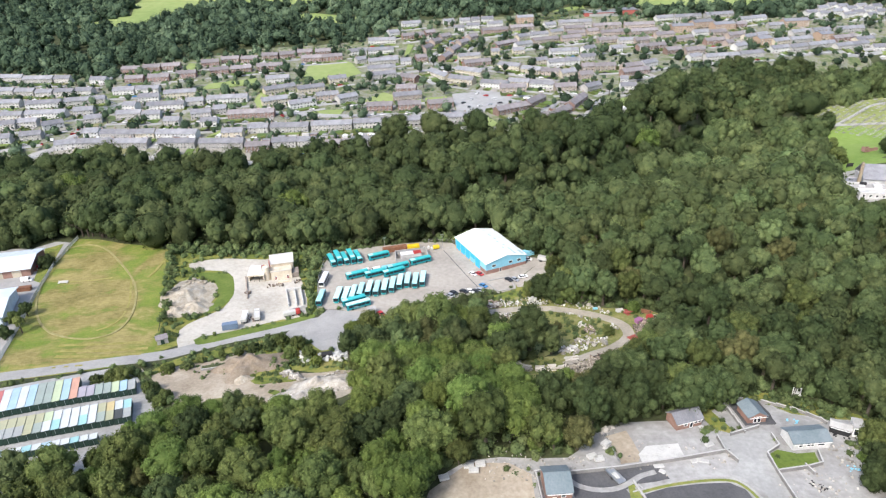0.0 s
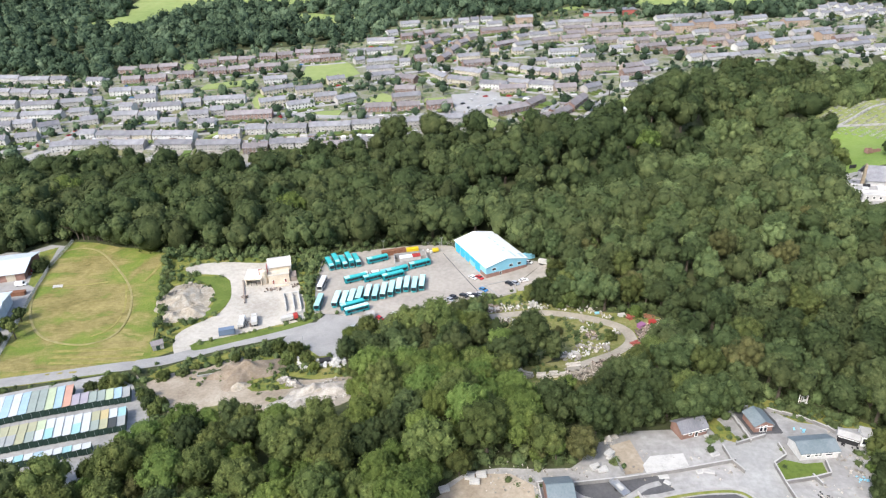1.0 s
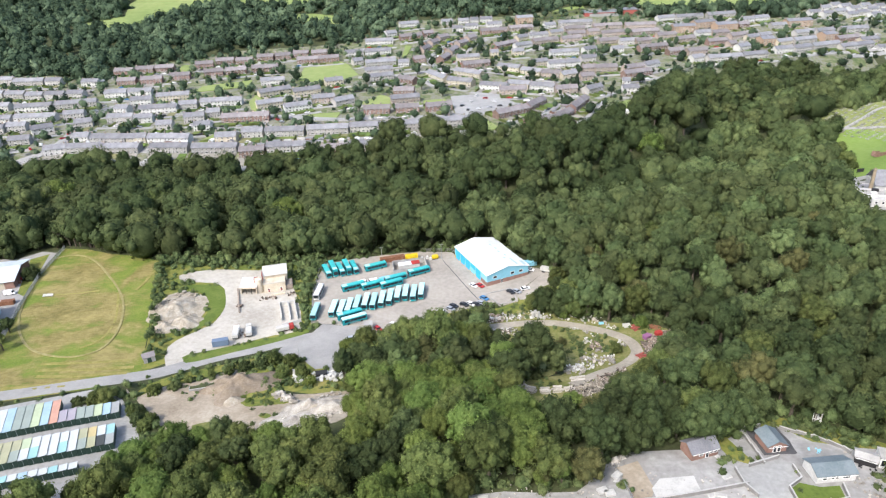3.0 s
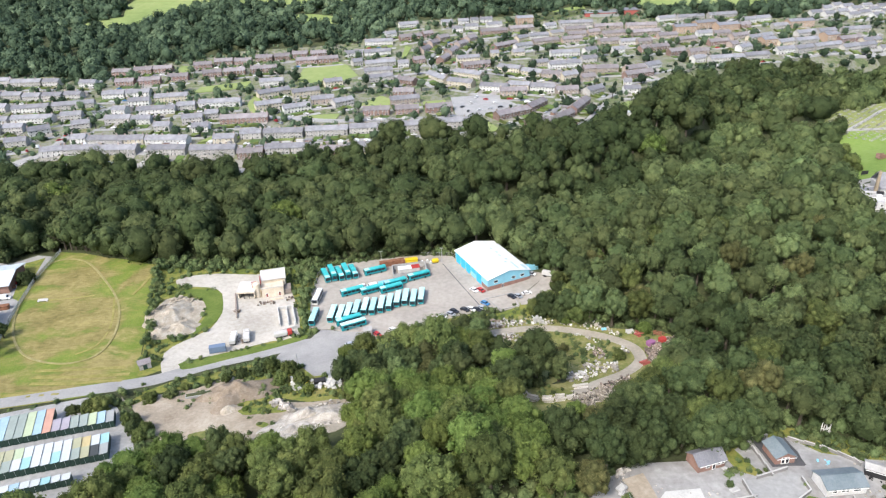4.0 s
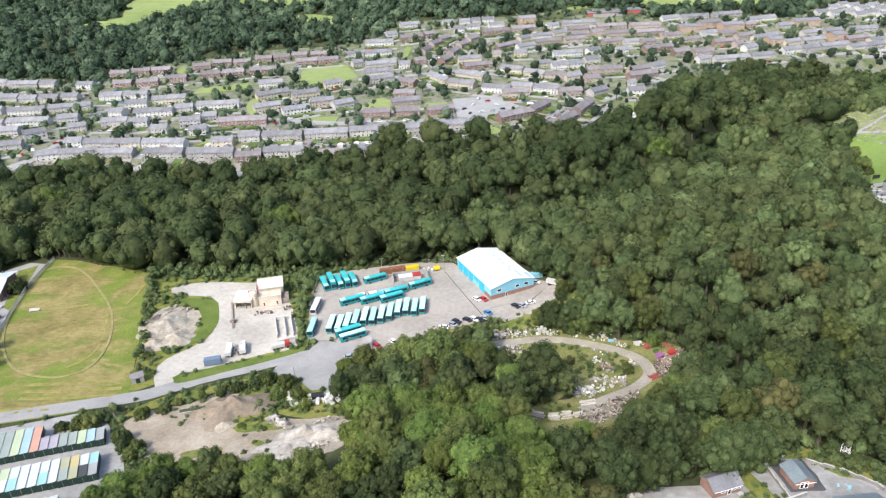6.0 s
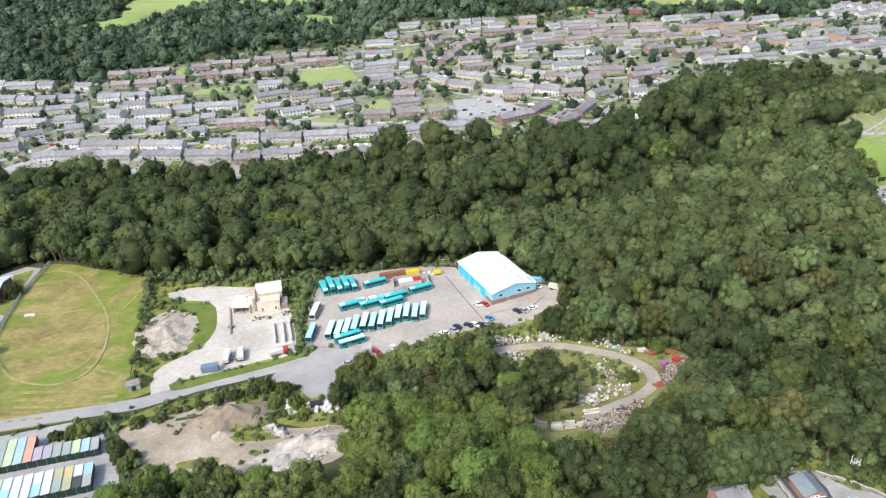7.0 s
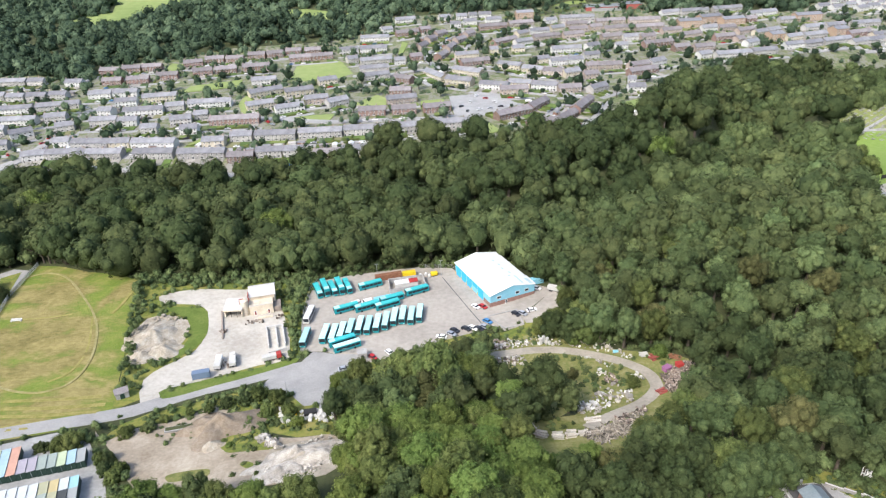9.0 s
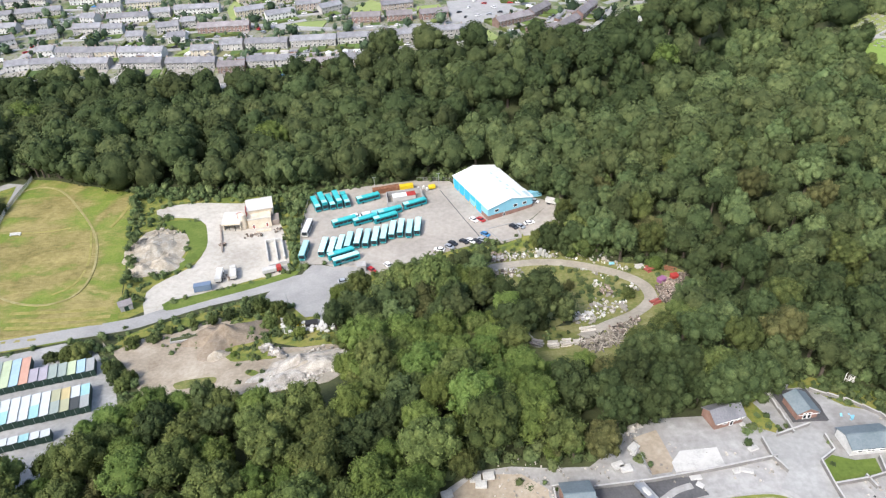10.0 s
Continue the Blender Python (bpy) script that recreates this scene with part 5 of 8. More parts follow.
def litter(name, spots, material, label, size=(0.3, 1.2), flat=0.6, seed=3, category="rubble", long=1.0):
    """Broken pieces strewn round spots of (x, y, radius, count), joined into one."""
    g = np.random.default_rng(seed)
    V, F = [], []
    cube = np.array([(a, b, c) for a in (-0.5, 0.5) for b in (-0.5, 0.5) for c in (-0.5, 0.5)])
    cf = [(0, 1, 3, 2), (4, 6, 7, 5), (0, 4, 5, 1), (2, 3, 7, 6), (0, 2, 6, 4), (1, 5, 7, 3)]
    for x, y, r, n in spots:
        for _ in range(n):
            a, d = g.uniform(0, 6.283), r * math.sqrt(g.uniform())
            px, py = x + d * math.cos(a), y + d * math.sin(a)
            s = g.uniform(*size)
            if not off_track(px, py, 2.8)[0]:
                continue
            c = (cube + g.uniform(-0.16, 0.16, (8, 3))) * (s * long, s * g.uniform(0.5, 1) / math.sqrt(long), s * flat / math.sqrt(long))
            e = np.array(Euler((g.normal(0, 0.25), g.normal(0, 0.25), g.uniform(0, 6.283))).to_matrix())
            F += [tuple(len(V) + i for i in f) for f in cf]
            V += list(c @ e.T + (px, py, gz(px, py) + s * flat * 0.4 + 0.1 + g.uniform(0, 0.5) * s))
    return tagged(obj(name, V, F, M[material]), label, category, kind="stuff")


litter("works_clutter", [(-94.1, 257.5, 1.2, 12), (-85.3, 264.2, 2, 10), (-74.4, 268.5, 2, 16), (-87.3, 234.7, 2.5, 14), (-68.1, 239.9, 2.5, 14), (-81.4, 265.5, 2, 8)], "scrap", "small scrap and tools about the works", (0.3, 1.1), seed=51, category="clutter")
heap("stone_mound", -120.0, 252.3, 12, 9, 3.6, "sand", "pale crushed stone heap on the works ground", 70, 2, 0.5)
heap("stone_mound", -113.2, 243.2, 8, 6, 2.6, "sand", "low pale crushed stone heap", 20, 5, 0.5)
heap("stone_mound", -119.1, 239.4, 7, 5, 2.2, "sand", "low pale crushed stone heap", 50, 9, 0.5)
heap("earth_mound", -77.1, 198.2, 14, 9, 5.2, "earth", "brown earth mound with patches of grass", 20, 3, 0.6)
heap("earth_mound", -77.0, 188.8, 4, 3, 2.0, "sand", "small pale gravel heap", 20, 4, 0.3)
heap("debris_mound", -47.3, 179.3, 14, 6, 2.8, "rubble", "long broken stone heap at the wood's edge", 14, 16, 0.8)
heap("debris_mound", -42.5, 177.7, 13, 6, 2.6, "rubble", "long pale rubble heap beside the wood", 12, 6, 0.8)
heap("debris_mound", -51.3, 172.7, 9, 5, 1.5, "rubble", "low pale rubble heap", 30, 7, 0.8)
sheet("stone_bed", rounded(SAND, 2), 0.2, M["sand"], 5, "pale crushed stone bed", "ground")
sheet("earth_bank", rounded([(-72.7, 190.3), (-71.3, 200.7), (-61.8, 193.2), (-56.0, 184.7), (-64.7, 184.5), (-71.5, 185.1)], 3), 0.3, M["scrub"], 5, "rough weedy grass on the earth bank", "grass")
litter("quarry_stones", [(-123.8, 254.5, 6, 120), (-116.3, 245.3, 6, 120), (-119.3, 238.0, 5, 80), (-119.8, 262.7, 5, 60)], "sand", "loose stones on the crushed stone mounds", (0.3, 1.1), seed=31)
litter("rubble", [(-42.7, 178.6, 9, 260), (-49.0, 173.5, 7, 120), (-37.6, 178.1, 5, 90)], "rubble", "broken pale stones strewn over the heap", (0.25, 0.9))
litter("rubble", [(-61.0, 190.0, 2.0, 14), (-57.5, 187.0, 2.0, 14), (-54.7, 184.7, 1.5, 10)], "rubble", "row of broken concrete blocks at the bank", (0.8, 1.8), seed=8)
litter("waste", [(-54.5, 200.8, 4, 40), (-47.3, 201.8, 4, 40), (-42.3, 200.1, 4, 30), (-58.1, 203.9, 2.5, 16)], "dirty_white", "pale dumped waste and bags by the forecourt", (0.4, 1.5), seed=9, category="waste")
litter("waste", [(-55.0, 202.9, 3, 9), (-57.3, 204.5, 2, 5)], "yellow", "yellow dumped waste by the forecourt", (0.3, 1.1), seed=10, category="waste")
box_thing("black_skip", "black open waste skip by the forecourt", "skip", -48.6, 202.0, 10, [("body", "dark", (-2, -1.1, 0, 2, 1.1, 1.6), 0.1), ("rim", "dark", (-2.1, -1.2, 1.5, 2.1, 1.2, 1.65), 0)])
box_thing("trough", "long grey steel trough with planted earth", "trough", -89.8, 198.0, 12, [("body", "steel", (-5, -1, 0, 5, 1, 1.1), 0.05), ("earth", "floor", (-4.8, -0.8, 1.0, 4.8, 0.8, 1.25), 0.1)])

TIP = [(10.9, 238.2, 6, 70), (15.8, 238.6, 6, 90), (7.1, 235.5, 4, 50), (22.4, 240.0, 4, 26), (30.1, 240.9, 4, 20), (38.1, 237.5, 3, 14), (46.0, 234.8, 4, 20), (21.5, 231.6, 4, 40), (15.1, 229.3, 3, 30), (54.7, 232.0, 6, 40), (59.8, 224.2, 3, 14)]
litter("tipped_rubble", TIP, "rubble", "pale tipped rubble along the loop track", (0.25, 1.0), seed=11)
litter("boulders", [(49.4, 217.6, 2, 8), (51.6, 200.2, 4, 26), (45.8, 202.2, 2.5, 10), (40.4, 194.5, 3.5, 26), (59.9, 210.3, 2.5, 14), (51.0, 208.7, 4, 8), (50.3, 224.3, 1.2, 4)], "rubble", "pale boulders inside the loop track", (0.35, 1.1), 0.75, 12)
for k, (dx, dy, hh, tilt) in enumerate([(0, 0, 2.9, 3), (1.1, 0.5, 3.1, -4), (2.2, 0.2, 2.7, 6), (3.2, -0.9, 1.5, -8), (4.3, -1.6, 1.2, 4)]):
    b = box_thing("concrete_block", "tall pale concrete block standing beside the track", "block", 32.2 + dx, 241.2 + dy, 12 + 9 * k, [("block", "dirty_white", (-0.5, -0.45, -0.1, 0.5, 0.45, hh), 0.08), ("lifting_eye", "steel", (-0.1, -0.05, hh, 0.1, 0.05, hh + 0.15), 0)])
    b.matrix_basis = b.matrix_basis @ pose(0, 0, 0, tilt, 0, 0)
litter("scrap_heap", [(71.8, 204.5, 6, 260), (76.3, 212.3, 4.5, 150), (76.8, 203.4, 4, 90)], "scrap", "tangled scrap heap at the track's end", (0.25, 1.0), 0.7, 14, "scrap", 2.5)
litter("timber_heap", [(39.7, 178.8, 4, 170), (44.0, 180.9, 4, 150), (48.0, 183.8, 3, 80), (52.6, 189.9, 3, 110)], "offcuts", "grey timber offcuts heaped beside the track", (0.25, 0.95), 0.5, 15, "timber", 3.5)


def beam_stack(x, y, turn, rows, label, material="pale_timber", length=4.0, wide=3):
    """Beams lying in a loose low stack on bearers, no two quite in line."""
    s = root("beam_stack", x, y, None, turn, label=label, category="beams")
    g = random.Random(round(x * 10))
    for j in range(rows):
        for i in range(wide - j % 2):
            k, c = length / 2 * g.uniform(0.8, 1.1), -1.5 + i * 0.95 + 0.35 * (j % 2)
            b = part("beam", boxes((-k, -0.3, -0.22, k, 0.3, 0.22), bevel=0.06), M[material], s)
            b.matrix_basis = pose(g.uniform(-0.4, 0.4), c, 0.45 + j * 0.48, 0, g.uniform(-2, 2), g.uniform(-7, 7))
    for x0 in (-length / 3, length / 3):
        part("bearer", boxes((x0, -2, -0.2, x0 + 0.25, 1.6, 0.22)), M["wood"], s)


for px, py, a, n in [(21.5, 186.1, -58, 2), (23.6, 180.5, -25, 3), (27.9, 179.4, 0, 3), (31.8, 180.1, 10, 3), (35.8, 181.0, 16, 2)]:
    beam_stack(px, py, a, n, "stack of pale sawn beams on bearers", length=3.3)
beam_stack(40.1, 188.6, 2, 1, "pale sawn beams lying by the track", length=5)
beam_stack(68.8, 222.4, 20, 3, "stack of red steel beams at the bend", "sports_red", 3.6)
beam_stack(64.8, 201.9, 20, 2, "stack of red steel troughs by the track", "sports_red", 3.2)
beam_stack(66.1, 225.4, 5, 2, "stack of pale blocks at the bend", "dirty_white", 3.0)
beam_stack(75.8, 221.1, -35, 2, "stack of rusty steel at the bend", "rust", 4)
litter("tipped_rubble", [(12.2, 242.3, 3.4, 27), (15.9, 242.8, 3.4, 36), (20.3, 242.5, 3.0, 27), (25.7, 242.8, 2.5, 20), (21.4, 232.7, 2.5, 24), (16.0, 230.8, 2.5, 24), (31.1, 242.0, 4, 16), (37.5, 241.5, 2, 10), (45.6, 238.8, 4, 16), (54.0, 233.5, 3.4, 18), (60.2, 225.6, 1.5, 14), (49.6, 218.7, 1.5, 14), (46.8, 228.7, 2, 8), (50.7, 226.1, 1, 5), (53.3, 221.9, 1.5, 6), (60.0, 212.0, 2.5, 16), (54.5, 203.8, 2, 20), (46.1, 203.4, 2, 14), (40.1, 197.1, 3.0, 30), (44.6, 197.1, 3, 30), (51.4, 202.6, 3.0, 14)], "white_waste", "white broken stone and waste beside the loop track", (0.2, 0.95), seed=41)
litter("tipped_waste", [(15.8, 241.3, 4, 40), (20.4, 232.8, 3, 20), (13.8, 229.4, 3, 16), (52.1, 212.9, 3, 14), (54.0, 192.4, 3, 60), (49.1, 187.1, 3, 40), (69.9, 206.6, 5, 120), (75.3, 208.9, 5, 110), (79.3, 213.4, 4, 60)], "scrap", "dark mixed waste tipped beside the track", (0.3, 1.2), seed=42, category="waste", long=1.8)
litter("waste", [(-21.9, 225.4, 2.5, 16), (-19.2, 229.5, 2, 10), (-27.6, 207.9, 2, 12), (-39.7, 219.9, 1.5, 6)], "dirty_white", "pale dumped waste among the bank's trees", (0.4, 1.2), seed=43, category="waste")
sheet("dump_slab", [(-47.2, 210.1), (-42.2, 210.3), (-40.0, 201.5), (-45.8, 200.5)], 0.14, M["gravel"], 5, "pale concrete slab of the dump", "pavement")
sheet("house_plot", [(79.1, 152.6), (79.4, 140.8), (88.2, 141.2), (88.5, 152.9)], 0.13, M["tarmac"], 5, "dark tarmac plot inside the white walls", "pavement")
box_thing("metal_frame", "pale steel frame standing on the weedy bank", "frame", 100.2, 154.1, 20, [("upright", "dirty_white", (-1.2, -0.1, 0, -1.05, 0.1, 3.6), 0), ("upright", "dirty_white", (1.05, -0.1, 0, 1.2, 0.1, 3.6), 0), ("crossbar", "dirty_white", (-1.05, -0.08, 3.3, 1.05, 0.08, 3.5), 0), ("crossbar", "dirty_white", (-1.05, -0.08, 1.8, 1.05, 0.08, 1.95), 0), ("platform", "dirty_white", (-1.3, -0.5, 0.6, 1.3, 0.5, 0.75), 0)])
sheet("weed_bank", [(71.5, 151.7), (72.7, 148.3), (75.1, 139.5), (73.9, 137.8), (70.3, 139.7), (69.3, 144.3)], 0.22, M["scrub"], 4, "weedy strip between the plots", "grass")
M["purple"] = paint("faded magenta plastic", (0.26, 0.11, 0.22), 0.6)
box_thing("plastic_bin", "magenta plastic bin lying at the tip", "bin", 70.6, 213.7, 30, [("body", "purple", (-1.4, -1, 0, 1.4, 1, 1.5), 0.2), ("lid", "purple", (-1.5, -1.1, 1.5, 1.5, 1.1, 1.65), 0.05)])
box_thing("plastic_bin", "red plastic bin standing at the tip", "bin", 75.0, 214.4, 10, [("body", "red", (-1.2, -1, 0, 1.2, 1, 1.8), 0.2), ("lid", "red", (-1.3, -1.1, 1.8, 1.3, 1.1, 1.95), 0.05)])
box_thing("water_tank", "light blue plastic tank beside the track", "tank", 57.4, 229.1, 10, [("tank", "pale_blue", (-1.0, -0.6, 0.2, 1.0, 0.6, 1.0), 0.25), ("foot", "wood", (-0.9, -0.5, 0, 0.9, 0.5, 0.2), 0)])

# ---- the house plots ----
def house(x0, y0, x1, y1, depth, eave, rise, wall, roof, label, front=(), turn_ridge=False):
    """A small house on the front line; its ridge runs along the front, or, with turn_ridge, away from it."""
    h = root("house", 0, 0, 0, label=label, category="house")
    L = place(h, x0, y0, x1, y1)
    if turn_ridge:
        bm = bmesh.new()
        fr = [bm.verts.new((x, 0, z)) for x, z in ((0, 0), (L, 0), (L, eave), (L / 2, eave + rise), (0, eave))]
        bk = [bm.verts.new((v.co.x, depth, v.co.z)) for v in fr]
        bm.faces.new(fr), bm.faces.new(bk[::-1])
        for i in range(5):
            bm.faces.new((fr[i], fr[(i + 1) % 5], bk[(i + 1) % 5], bk[i]))
        part("wall", bm, M[wall], h)
        rf = gable_roof("roof", depth, L, eave, rise, M[roof], h)
        rf.matrix_basis = pose(L, 0, 0, 0, 0, 90)
    else:
        prism("wall", [(0, 0), (depth, 0), (depth, eave), (depth / 2, eave + rise), (0, eave)], L, M[wall], h)
        gable_roof("roof", L, depth, eave, rise, M[roof], h)
        part("ridge_cap", boxes((-0.3, depth / 2 - 0.15, eave + rise + 0.12, L + 0.3, depth / 2 + 0.15, eave + rise + 0.26)), M[roof], h)
    for kind, f, z in front:
        put({"w": WINDOW, "W": WIDE, "d": DOOR}[kind], "door" if kind == "d" else "window", h, f * L, -0.04, z)
    part("gutter", boxes((0, -0.5, eave - 0.35, L, -0.38, eave - 0.22)), M["white"], h)
    return h


house(80.4, 141.6, 85.6, 142.2, 5.9, 2.3, 1.4, "brick", "blue_slate", "red brick bungalow with a grey slate roof", [("d", 0.38, 0.1), ("d", 0.6, 0.1)], True)
house(59.9, 139.4, 67.5, 141.6, 5.0, 2.5, 1.6, "brick", "slate", "small red brick outbuilding with a slate roof", [("w", 0.35, 1.0), ("d", 0.58, 0), ("w", 0.75, 1.1), ("w", 0.9, 1.1)])
house(87.3, 130.4, 97.3, 131.1, 5.9, 2.4, 1.2, "render_white", "blue_slate", "white bungalow with a blue-grey roof", [("w", 0.2, 0.9), ("w", 0.42, 1.0), ("w", 0.5, 1.0), ("W", 0.75, 1.0)])
house(20.7, 114.8, 26.8, 115.1, 8.5, 3.6, 2.2, "brick", "blue_slate", "red brick house with a blue-grey slate roof", [("w", 0.65, 2.0), ("d", 0.3, 0)])
house(100.4, 137.1, 104.5, 134.7, 3.0, 2.2, 0.5, "dark", "block", "dark timber shed with a pale sheet roof")
box_thing("portable_cabin", "white portable cabin standing on end of the yard", "cabin", 107.3, 136.6, -20, [("wall", "white", (-1.3, -2.2, 0, 1.3, 2.2, 3.0), 0.05), ("roof", "block", (-1.4, -2.3, 3.0, 1.4, 2.3, 3.15), 0.02), ("window", "glass", (-1.0, -2.24, 0.8, -0.1, -2.18, 2.6), 0), ("window", "glass", (0.2, -2.24, 0.8, 1.1, -2.18, 2.6), 0)])
for pts in ([(83.9, 153.3), (77.5, 152.3), (77.8, 137.4)], [(73.5, 136.6), (82.5, 139.6)], [(88.6, 152.0), (95.4, 147.7), (100.6, 142.4), (101.4, 140.3)], [(69.6, 135.9), (69.8, 130.7), (71.6, 126.6)], [(70.9, 130.6), (56.6, 127.9), (41.4, 125.5), (28.1, 124.2)],
            [(84.3, 136.2), (84.4, 131.8), (80.1, 129.1), (79.9, 122.8), (80.2, 113.4)], [(79.9, 122.8), (88.2, 124.0), (92.4, 125.1), (93.3, 129.5)], [(87.7, 124.8), (88.5, 121.7)], [(19.2, 124.2), (19.7, 113.6)], [(18.9, 124.6), (20.7, 124.9)]):
    wall_line("plot_wall", pts, 1.25, 0.25, "shaded_block", "pale grey block garden wall with coping", "coping")
for nm, pts, m, lf, lab in [("tarmac", [(28.1, 124.8), (41.2, 126.5), (50.8, 126.5), (52.7, 121.5), (43.5, 120.3), (40.8, 118.6), (42.8, 114.8), (27.9, 115.3), (27.4, 121.4)], "tarmac", 0.16, "dark fresh tarmac drive"),
                            ("tarmac", [(41.8, 116.0), (51.0, 118.9), (59.7, 119.9), (66.7, 120.0), (69.9, 117.6), (70.9, 112.0), (50.1, 107.7), (41.7, 110.4)], "tarmac", 0.16, "dark fresh tarmac plot"),
                            ("tarmac", [(81.4, 151.8), (80.5, 141.2), (87.7, 140.9), (88.7, 146.3), (88.2, 151.1)], "tarmac", 0.17, "dark tarmac round the brick bungalow"),
                            ("lawn", [(80.5, 129.0), (80.7, 123.1), (92.0, 125.7), (92.6, 129.5), (87.9, 129.2), (83.5, 130.8)], "grass", 0.2, "green lawn before the white bungalow"),
                            ("soil_plot", [(39.6, 137.6), (46.2, 140.0), (47.6, 130.3), (46.4, 127.9), (41.7, 127.3)], "dirt", 0.17, "brown soil plot with weeds"),
                            ("slab", [(49.8, 133.4), (58.6, 134.1), (58.7, 128.9), (47.3, 127.7), (47.0, 130.3)], "dirty_white", 0.22, "bright white concrete slab"),
                            ("estate_road", [(73.9, 137.6), (82.9, 139.6), (85.5, 136.1), (84.4, 131.8), (79.9, 128.7), (79.8, 122.4), (79.7, 111.7), (71.5, 111.9), (70.0, 118.6), (67.6, 121.7), (71.4, 126.2), (70.0, 130.7), (69.9, 135.9)], "gravel", 0.15, "pale worn estate road"),
                            ("weed_patch", [(41.6, 119.6), (43.2, 120.3), (44.5, 114.7), (41.2, 114.8)], "meadow_verge", 0.2, "yellow-green weed patch by the kerb"),
                            ("brown_ground", [(-8.0, 120.1), (2.3, 129.1), (12.7, 128.7), (18.1, 124.6), (18.1, 113.7), (-10.5, 111.6)], "dirt", 0.15, "bare brown building plot"),
                            ("blue_gravel", [(87.7, 123.1), (94.6, 125.3), (97.2, 122.7), (94.7, 120.4), (87.7, 120.2)], "asphalt", 0.2, "grey-blue gravel patch")]:
    sheet(nm, pts, lf, M[m], 4, lab, "ground")
for pts in ([(42.3, 117.8), (51.3, 120.2), (60.2, 121.4), (67.5, 121.3), (70.7, 119.0), (72.6, 114.5), (73.1, 111.9)], [(45.0, 118.8), (44.3, 120.3)]):
    ribbon("kerb", rounded(pts, 4, False), 0.35, 0.32, M["block"], "pale concrete kerb of the new road", "kerb")
ribbon("kerb_verge", rounded([(44.0, 117.6), (51.5, 119.6), (60.3, 120.8), (67.2, 120.7), (70.1, 118.5), (71.9, 114.2), (72.4, 111.9)], 4, False), 0.7, 0.2, M["meadow_verge"], "narrow grass verge behind the kerb", "grass")
ribbon("pavement", rounded([(43.2, 118.5), (51.6, 120.9), (60.4, 122.1), (68.0, 122.0), (71.6, 119.7), (73.5, 115.3), (74.0, 112.7)], 4, False), 1.2, 0.24, M["estate"], "pale pavement of the new road", "pavement")
box_thing("car_trailer", "grey steel car trailer with a pale load", "trailer", 39.1, 122.7, 118, [("deck", "steel", (-2.6, -1.1, 0.5, 2.6, 1.1, 0.65), 0.02), ("rail", "steel", (-2.6, -1.15, 0.65, 2.6, -1.05, 0.95), 0), ("rail", "steel", (-2.6, 1.05, 0.65, 2.6, 1.15, 0.95), 0), ("headboard", "steel", (2.5, -1.05, 0.65, 2.6, 1.05, 1.3), 0), ("load", "dirty_white", (-1.2, -0.6, 0.65, 1.0, 0.5, 1.0), 0.1), ("wheel", "dark", (-0.4, -1.3, 0, 0.4, -1.1, 0.7), 0.1), ("wheel", "dark", (-0.4, 1.1, 0, 0.4, 1.3, 0.7), 0.1)])
for px, py, a in [(2.2, 127.7, 0), (5.2, 128.2, 5), (3.4, 126.1, -3), (-4.3, 123.9, 15), (34.7, 129.8, 20), (39.4, 134.6, 40), (36.3, 128.9, 10)]:
    box_thing("pallet_pack", "pale wrapped pack of building boards on bare ground", "boards", px, py, a, [("pack", "dirty_white", (-1.3, -0.9, 0.15, 1.3, 0.9, 0.8), 0.05), ("pallet", "wood", (-1.2, -0.8, 0, 1.2, 0.8, 0.15), 0)])
ribbon("tyre_track", rounded([(26.9, 123.1), (29.2, 120.4), (33.5, 118.8), (38.4, 119.0), (42.4, 120.9), (45.8, 123.0), (49.7, 124.2)], 4, False), 1.5, 0.21, M["estate"], "pale dusty tyre track over the tarmac", "track")
wall_line("plot_wall", [(43.3, 121.2), (44.0, 118.5), (44.9, 114.7)], 0.7, 0.25, "coping", "low white kerb wall beside the weeds", "coping")
fence([(39.5, 137.9), (40.5, 132.2), (41.5, 127.1)], 1.2, "thin wire fence of the soil plot", 2.0)
box_thing("sheet_stack", "pale boards and blocks dumped by the plot wall", "boards", 39.3, 133.8, 60, [("board", "dirty_white", (-1.3, -0.6, 0, 1.3, 0.6, 0.22), 0.03), ("board", "coping", (-1.0, -0.4, 0.22, 1.1, 0.5, 0.4), 0.03)])
box_thing("sheet_stack", "pale boards and blocks dumped by the plot wall", "boards", 66.7, 133.3, 20, [("board", "dirty_white", (-1.2, -0.6, 0, 1.2, 0.6, 0.22), 0.03), ("board", "coping", (-0.9, -0.4, 0.22, 1.0, 0.5, 0.4), 0.03)])
box_thing("sheet_stack", "pale boards and blocks dumped by the plot wall", "boards", 51.1, 126.1, 5, [("board", "dirty_white", (-1.3, -0.6, 0, 1.3, 0.6, 0.22), 0.03), ("board", "coping", (-1.0, -0.4, 0.22, 1.1, 0.5, 0.4), 0.03)])
box_thing("sheet_stack", "pale boards and blocks dumped by the plot wall", "boards", 51.4, 124.2, -40, [("board", "dirty_white", (-0.8, -0.6, 0, 0.8, 0.6, 0.22), 0.03), ("board", "coping", (-0.6, -0.4, 0.22, 0.7, 0.5, 0.4), 0.03)])
box_thing("sheet_stack", "pale boards and blocks dumped by the plot wall", "boards", 60.5, 127.4, 10, [("board", "dirty_white", (-0.7, -0.6, 0, 0.7, 0.6, 0.22), 0.03), ("board", "coping", (-0.5, -0.4, 0.22, 0.6, 0.5, 0.4), 0.03)])
